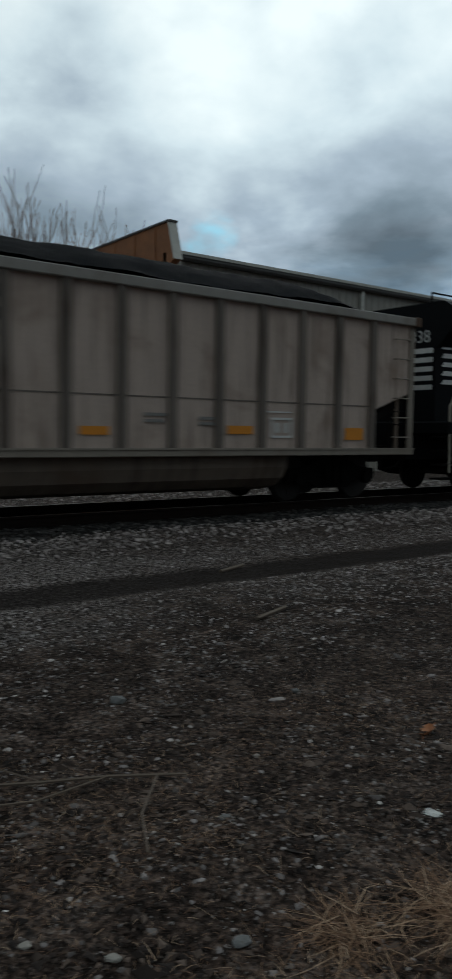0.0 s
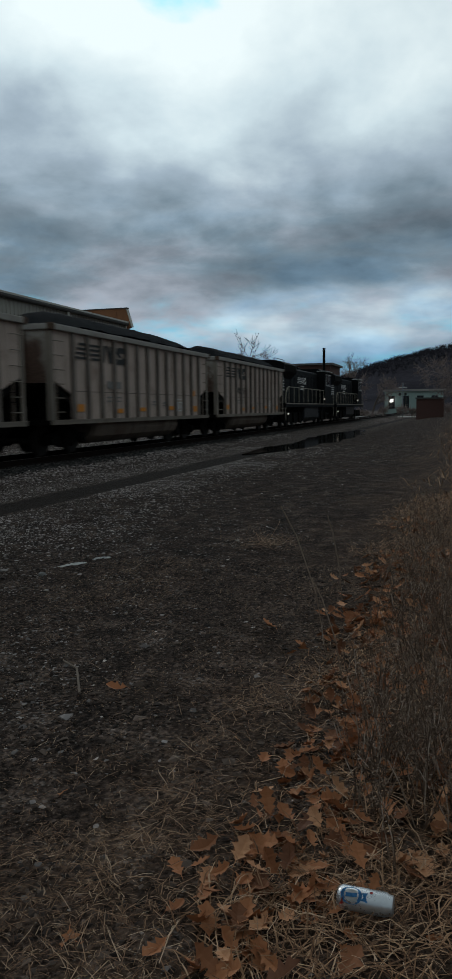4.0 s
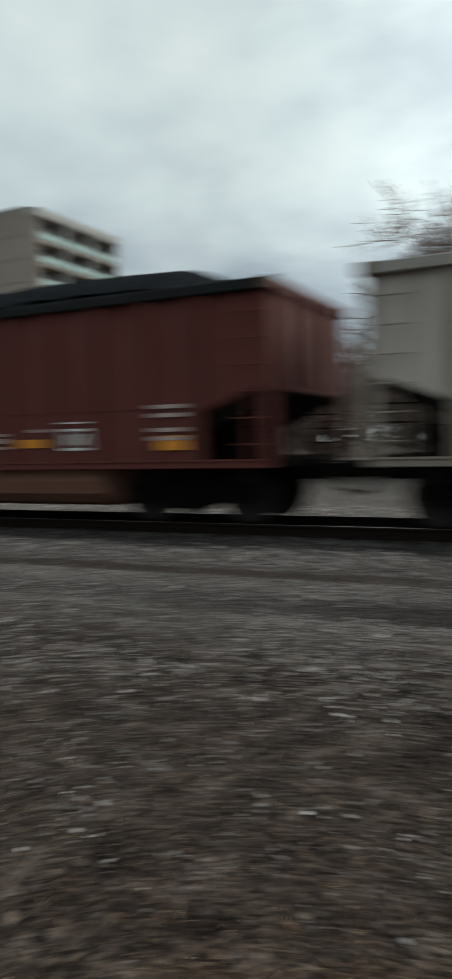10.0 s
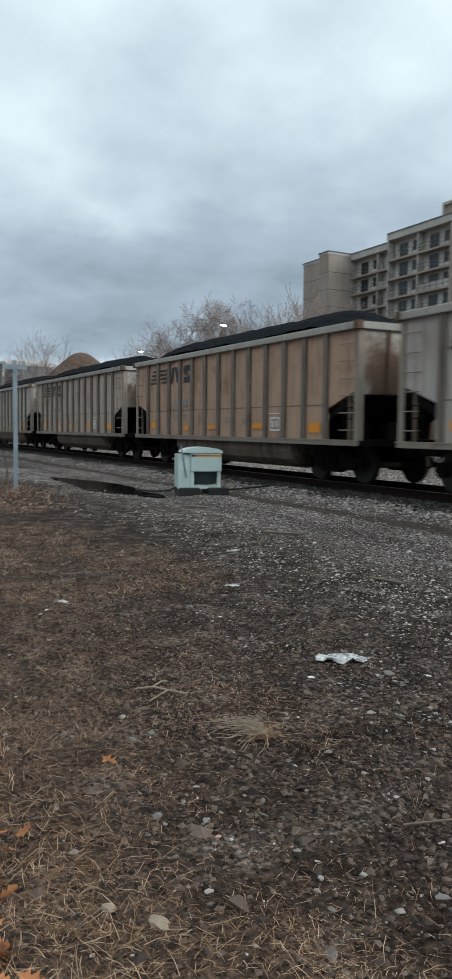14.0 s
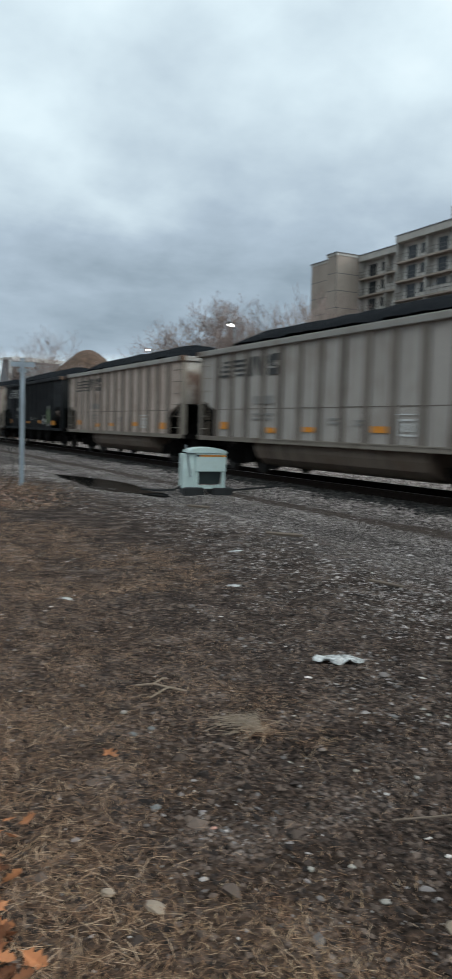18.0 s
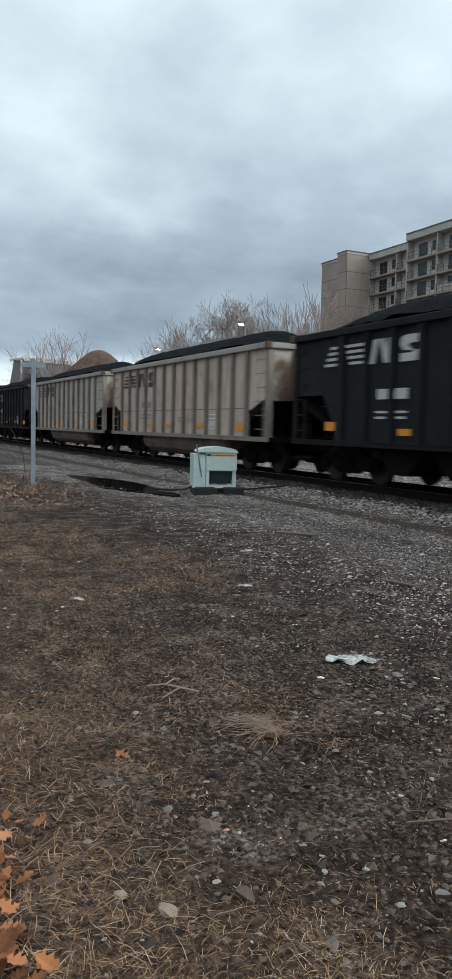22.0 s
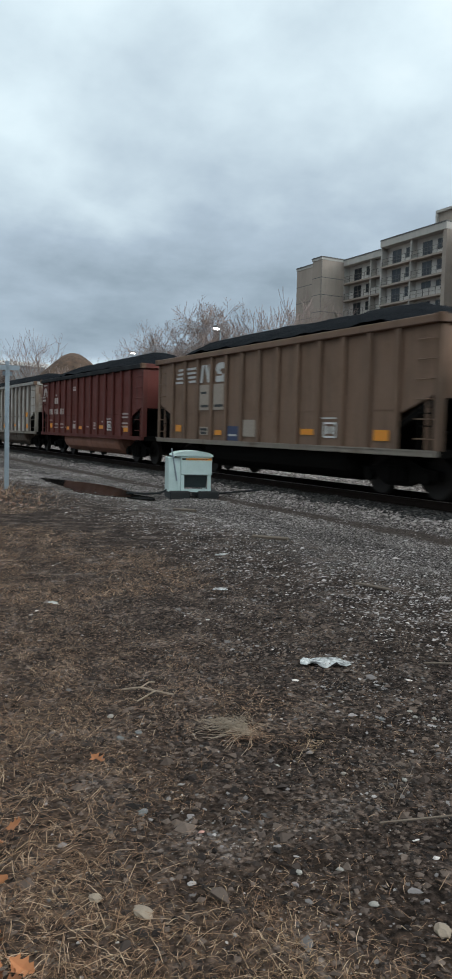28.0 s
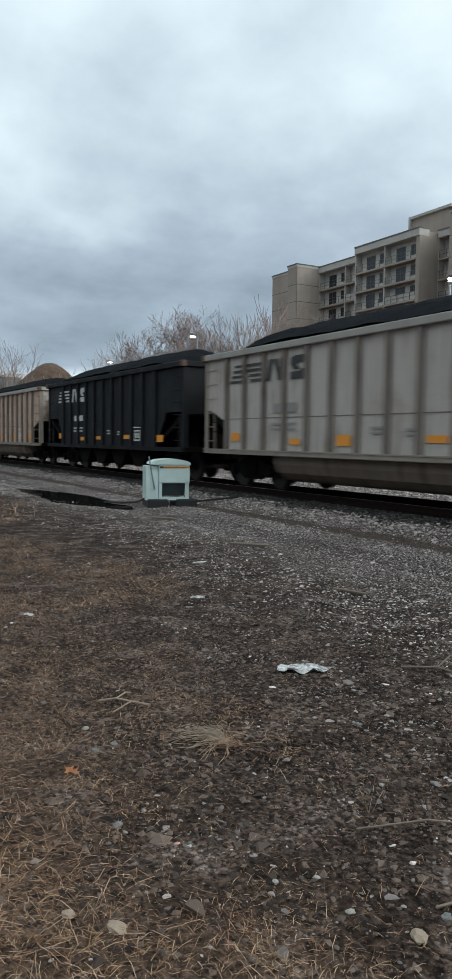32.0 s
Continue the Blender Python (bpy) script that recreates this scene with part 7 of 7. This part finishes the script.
def drink_can():
    """A silver can with a blue oval and ribbon, lying on its side."""
    x, y = 2.455, 0.165
    t = tagged(empty("drink_can", pose(x, y, float(ground_z(x, y)) + 0.068, 0, 0, -93)), "silver drink can with a blue emblem lying in the leaves", "can")
    t.scale = (1.1, 1.1, 1.1)
    prof = [(0.0, 0.022), (0.004, 0.026), (0.014, 0.0325), (0.135, 0.0325), (0.15, 0.0265), (0.155, 0.027), (0.157, 0.025)]
    bm = bmesh.new()
    rings = []
    for x, r in prof:
        rings.append([bm.verts.new((x - 0.078, r * math.cos(a), r * math.sin(a))) for a in np.linspace(0, 2 * math.pi, 33)[:-1]])
    for a, b in zip(rings, rings[1:]):
        for i in range(32):
            bm.faces.new((a[i], a[(i + 1) % 32], b[(i + 1) % 32], b[i]))
    bm.faces.new(rings[0][::-1])
    bm.faces.new(rings[-1])
    part("can_body", bm, M["alu"], t, smooth=True)

    def print_on(name, outline, mat, lift):
        b2, r = bmesh.new(), 0.0325 + lift
        vs = [b2.verts.new((px, -r * math.sin(pa), r * math.cos(pa))) for px, pa in outline]
        c = b2.verts.new((sum(q[0] for q in outline) / len(outline), -r * math.sin(sum(q[1] for q in outline) / len(outline)), r * math.cos(sum(q[1] for q in outline) / len(outline))))
        for i in range(len(vs)):
            b2.faces.new((vs[i], vs[(i + 1) % len(vs)], c))
        bmesh.ops.solidify(b2, geom=b2.faces[:], thickness=0.0004)
        part(name, b2, M[mat], t)
    for cx, ca in ((-0.035, 0.75),):
        print_on("emblem", [(cx + 0.03 * math.cos(a), ca + 0.75 * math.sin(a)) for a in np.linspace(0, 6.283, 25)[:-1]], "blue", 0.0006)
        print_on("emblem_inner", [(cx + 0.021 * math.cos(a), ca + 0.5 * math.sin(a)) for a in np.linspace(0, 6.283, 25)[:-1]], "white", 0.0012)
        print_on("emblem_band", [(cx - 0.016, ca - 0.12), (cx + 0.016, ca - 0.2), (cx + 0.016, ca + 0.1), (cx - 0.016, ca + 0.2)], "blue", 0.0018)
        print_on("ribbon", [(cx + 0.028, ca - 0.3), (cx + 0.045, ca - 0.4), (cx + 0.041, ca), (cx + 0.047, ca + 0.4), (cx + 0.028, ca + 0.3)], "blue", 0.0006)
        print_on("red_mark", [(-0.066, ca - 0.1), (-0.058, ca + 0.3), (-0.055, ca + 0.8), (-0.066, ca + 0.9)], "redprint", 0.0006)
        print_on("red_mark", [(cx + 0.05, ca - 0.6), (cx + 0.058, ca - 0.6), (cx + 0.058, ca - 0.4), (cx + 0.05, ca - 0.4)], "redprint", 0.0006)
    return t


drink_can()


def crumple(name, x, y, sx, sy, sz, mat, label, cat, seed, turn=0):
    rs = np.random.RandomState(seed)
    n = 11
    u = np.linspace(-1, 1, n)
    gx, gy = np.meshgrid(u, u, indexing="ij")
    gx, gy = gx, gy * (0.35 + 0.65 * rs.rand(n, 1))
    z = sz * rs.rand(n, n) * (1 - 0.6 * np.hypot(gx, gy) ** 2).clip(0.05)
    gx, gy = gx + rs.normal(0, 0.05, (n, n)), gy * (0.5 + 0.5 * np.cos(gx * 1.2)) + rs.normal(0, 0.05, (n, n))
    v = np.stack([gx * sx, gy * sy, z], -1).reshape(-1, 3)
    k = (np.arange(n - 1)[:, None] * n + np.arange(n - 1)).ravel()
    me = raw(name, v.tolist(), np.stack([k, k + n, k + n + 1, k + 1], 1).tolist(), M[mat])
    ob = part_of(name, me, M[mat])
    ob.matrix_world = pose(x, y, float(ground_z(x, y)) + 0.006, 0, 0, turn)
    mod = ob.modifiers.new("thickness", "SOLIDIFY")
    mod.thickness = 0.002
    return tagged(ob, label, cat)


crumple("plastic_wrapper", -4.42, 3.14, 0.17, 0.12, 0.045, "foil", "crumpled pale plastic wrapper on the dirt", "litter", 3, 58)
crumple("paper_scrap", 2.74, 2.11, 0.035, 0.045, 0.01, "white", "small white paper scrap on the dirt", "litter", 5, 20)
crumple("paper_scrap", -6.96, 1.93, 0.06, 0.035, 0.02, "offwhite", "small white paper scrap on the dirt", "litter", 11, 30)
crumple("flat_scrap", -6.98, 3.66, 0.07, 0.05, 0.02, "foil", "pale flat scrap on the dirt", "litter", 12, 70)
crumple("flat_scrap", -9.0, 4.75, 0.1, 0.05, 0.02, "foil", "pale flat scrap on the dirt", "litter", 13, 100)
crumple("paper_scrap", -1.55, 1.6, 0.03, 0.025, 0.02, "offwhite", "small torn scrap lying in the dead grass", "litter", 6, 70)
crumple("flat_scrap", 7.4, 3.79, 0.16, 0.05, 0.02, "offwhite", "pale flat scrap on the dirt", "litter", 7, 150)
crumple("flat_scrap", 7.77, 3.64, 0.1, 0.045, 0.02, "foil", "pale flat scrap on the dirt", "litter", 8, 140)


def straw_tuft(x, y, r, n, seed, label="tuft of pale dead straw lying on the dirt"):
    rs = np.random.RandomState(seed)
    pts = np.column_stack([rs.normal(x, r * 0.35, n), rs.normal(y, r * 0.35, n)])
    pts = np.column_stack([pts, ground_z(pts[:, 0], pts[:, 1]) + rs.uniform(0, 0.02, n)])
    me = blades("straw_tuft", pts, rs.uniform(0.4 * r, 1.6 * r, n), M["straw"], seed, 0.96, 0.0012)
    return tagged(part_of("straw_tuft", me, None), label, "straw", "straw tufts")


straw_tuft(-3.5, 2.0, 0.12, 110, 51)


def straw_sheaf(x, y, length, n, heading, seed):
    """Bleached stalks lying in a fan from one root."""
    rs = random.Random(seed)
    verts, faces = [], []
    for _ in range(n):
        a = math.radians(heading + rs.gauss(0, 32))
        reach, arch = length * rs.uniform(0.45, 1.1), rs.uniform(0.01, 0.06)
        p = Vector((x + rs.gauss(0, 0.018), y + rs.gauss(0, 0.018), float(ground_z(x, y)) + 0.012))
        for k in range(3):
            q = Vector((x + reach * (k + 1) / 3 * math.cos(a), y + reach * (k + 1) / 3 * math.sin(a), 0.0))
            q.z = float(ground_z(q.x, q.y)) + (arch, arch * 0.9, 0.008)[k]
            tube(verts, faces, p, q, 0.0016, 0.0011, 3)
            p = q
            a += rs.gauss(0, 0.06)
    return tagged(part_of("straw_sheaf", raw("straw_sheaf", verts, faces, M["bleached"]), None), "sheaf of bleached dead stalks lying on the dirt", "straw", "straw tufts")


straw_sheaf(-3.52, 2.02, 0.3, 60, 214, 5)
straw_sheaf(-3.6, 1.98, 0.26, 34, 165, 6)
straw_tuft(9.2, 2.13, 0.5, 240, 52)
straw_tuft(2.25, 1.6, 0.2, 420, 53)
straw_tuft(1.85, 1.75, 0.16, 260, 54)
straw_tuft(-1.6, 1.15, 0.18, 300, 55)


def stick(pts, r, label="dry broken twig lying on the dirt", mat="twig"):
    pts = [(x, y, float(ground_z(x, y)) + z) for x, y, z in pts]
    return tagged(part("twig", bent_rod(bmesh.new(), pts, r, 5), M[mat]), label, "twig", "fallen twigs")


stick([(2.09, 3.01, 0.02), (1.75, 3.15, 0.05), (1.5, 3.3, 0.03), (1.3, 3.42, 0.02)], 0.007, "forked dry branch lying on the dirt")
stick([(1.75, 3.15, 0.05), (1.4, 3.15, 0.03), (1.1, 3.28, 0.02)], 0.005)
stick([(1.95, 3.05, 0.04), (1.72, 2.8, 0.03), (1.6, 2.55, 0.01)], 0.005)
stick([(1.5, 3.3, 0.03), (1.35, 3.6, 0.04), (1.3, 3.9, 0.01)], 0.004)
stick([(5.5, 7.35, 0.02), (5.95, 7.5, 0.04)], 0.022, "short dark stick on the gravel")
stick([(4.3, 5.2, 0.02), (4.75, 5.35, 0.03)], 0.018)
stick([(4.02, 1.96, 0.02), (4.35, 2.15, 0.05), (4.55, 2.35, 0.02)], 0.007)
stick([(-4.28, 1.92, 0.01), (-4.33, 1.82, 0.03), (-4.37, 1.74, 0.05), (-4.47, 1.66, 0.02)], 0.006, "pale forked twig lying on the dirt", "bleached")
stick([(-4.37, 1.74, 0.05), (-4.45, 1.83, 0.05), (-4.53, 1.9, 0.02)], 0.005, "pale forked twig lying on the dirt", "bleached")
stick([(-4.33, 1.82, 0.03), (-4.25, 1.76, 0.05), (-4.22, 1.66, 0.02)], 0.005, "pale forked twig lying on the dirt", "bleached")
stick([(-2.0, 2.5, 0.02), (-1.9, 2.2, 0.03), (-1.95, 1.95, 0.01)], 0.006)
stick([(-2.5, 2.05, 0.01), (-2.35, 2.3, 0.05), (-2.3, 2.5, 0.01)], 0.005)
stick([(-4.15, 3.8, 0.01), (-3.95, 3.95, 0.04), (-3.7, 4.0, 0.02)], 0.008)
stick([(-3.95, 3.95, 0.04), (-4.0, 4.12, 0.09), (-4.08, 4.25, 0.05)], 0.006)
stick([(-10.35, 6.0, 0.02), (-9.8, 6.3, 0.03)], 0.028, "short dark stick on the gravel")
stick([(-14.6, 6.6, 0.02), (-13.9, 6.75, 0.05)], 0.03, "short dark stick on the gravel")
stick([(-6.75, 5.2, 0.02), (-6.3, 5.3, 0.02)], 0.016, "pale splinter of wood on the gravel")


def field_stone(x, y, s, seed, tone):
    rs = random.Random(seed)
    bm = bmesh.new()
    bmesh.ops.create_icosphere(bm, subdivisions=2, radius=1.0)
    s *= 0.5
    f = (s * rs.uniform(0.9, 1.4), s * rs.uniform(0.65, 1.0), s * rs.uniform(0.4, 0.65))
    for v in bm.verts:
        k = 1 + 0.4 * noise.noise(v.co * 1.5 + Vector((seed * 3.7, 0, 0))) + 0.2 * noise.noise(v.co * 3.5 + Vector((0, seed * 1.7, 0)))
        v.co = Vector((v.co.x * f[0], v.co.y * f[1], v.co.z * f[2])) * k
    ob = part("stone", bm, STONES[tone])
    ob.matrix_world = pose(x, y, float(ground_z(x, y)) + 0.25 * s, 0, 0, rs.uniform(0, 360))
    return tagged(ob, {"pale": "pale rounded stone in the dirt", "tan": "tan stone lying in the dirt", "grey": "grey angular stone in the dirt", "pink": "small pinkish stone in the dirt"}[tone], "stone", "loose stones")


STONES = {"pale": plain("pale_stone", (0.30, 0.275, 0.24), 0.85, scale=25, bump=0.5), "tan": plain("tan_stone", (0.30, 0.23, 0.17), 0.85, scale=25, bump=0.5),
          "grey": plain("grey_stone", (0.15, 0.15, 0.145), 0.85, vary=0.35, scale=25, bump=0.5), "pink": plain("pink_stone", (0.5, 0.26, 0.2), 0.85, scale=30)}
for k, (x, y, s, tone) in enumerate(((-4.09, 1.45, 0.035, "pale"), (-2.36, 0.94, 0.055, "tan"), (-2.5, 0.82, 0.045, "tan"), (-2.08, 1.68, 0.035, "pale"), (-1.86, 1.79, 0.06, "tan"), (-1.9, 1.95, 0.035, "grey"),
                                     (-3.75, 1.38, 0.045, "grey"), (-3.8, 1.5, 0.04, "grey"), (-3.0, 1.2, 0.05, "grey"), (-2.75, 1.35, 0.022, "pink"), (-2.35, 1.55, 0.028, "pale"), (-2.3, 1.7, 0.025, "pale"),
                                     (-3.35, 3.0, 0.03, "pale"), (-3.3, 3.1, 0.03, "pale"), (-3.45, 3.05, 0.025, "pale"), (-2.75, 2.4, 0.028, "pale"), (-3.15, 1.95, 0.03, "pale"), (-2.95, 2.2, 0.026, "pale"),
                                     (1.56, 1.92, 0.055, "grey"), (1.2, 2.1, 0.04, "pale"), (2.32, 4.09, 0.10, "grey"), (2.0, 2.6, 0.045, "grey"), (2.5, 3.0, 0.03, "pale"), (1.0, 2.3, 0.035, "pale"), (0.9, 2.0, 0.03, "grey"),
                                     (6.54, 4.37, 0.07, "pale"), (6.87, 3.85, 0.08, "grey"), (9.26, 2.53, 0.05, "pale"), (3.3, 3.6, 0.05, "grey"), (2.9, 2.7, 0.03, "pale"), (-1.5, 1.4, 0.035, "grey"), (-3.4, 2.8, 0.04, "grey"))):
    field_stone(x, y, s, k + 1, tone)


# ---- moving things ----
def motions():
    for thing, x in MOVERS:
        walk(thing, [(t, pose(x + SPEED * t, TRACK_Y, RAIL_Z + 0.004)) for t in (0.0, 16.0, 32.0)])
    first = {}
    for wheel, x, s in WHEELS:
        if x not in first:
            first[x] = wheel
            turn = math.degrees(SPEED / 0.425)
            walk(wheel, [(k * 0.0666667, pose(x, 0, 0.457, 0, turn * k * 0.0666667)) for k in range(481)])
        else:
            keys = first[x].animation_data
            wheel.rotation_mode = "QUATERNION"
            own = wheel.animation_data_create()
            own.action = keys.action
            own.action_slot = keys.action_slot


motions()
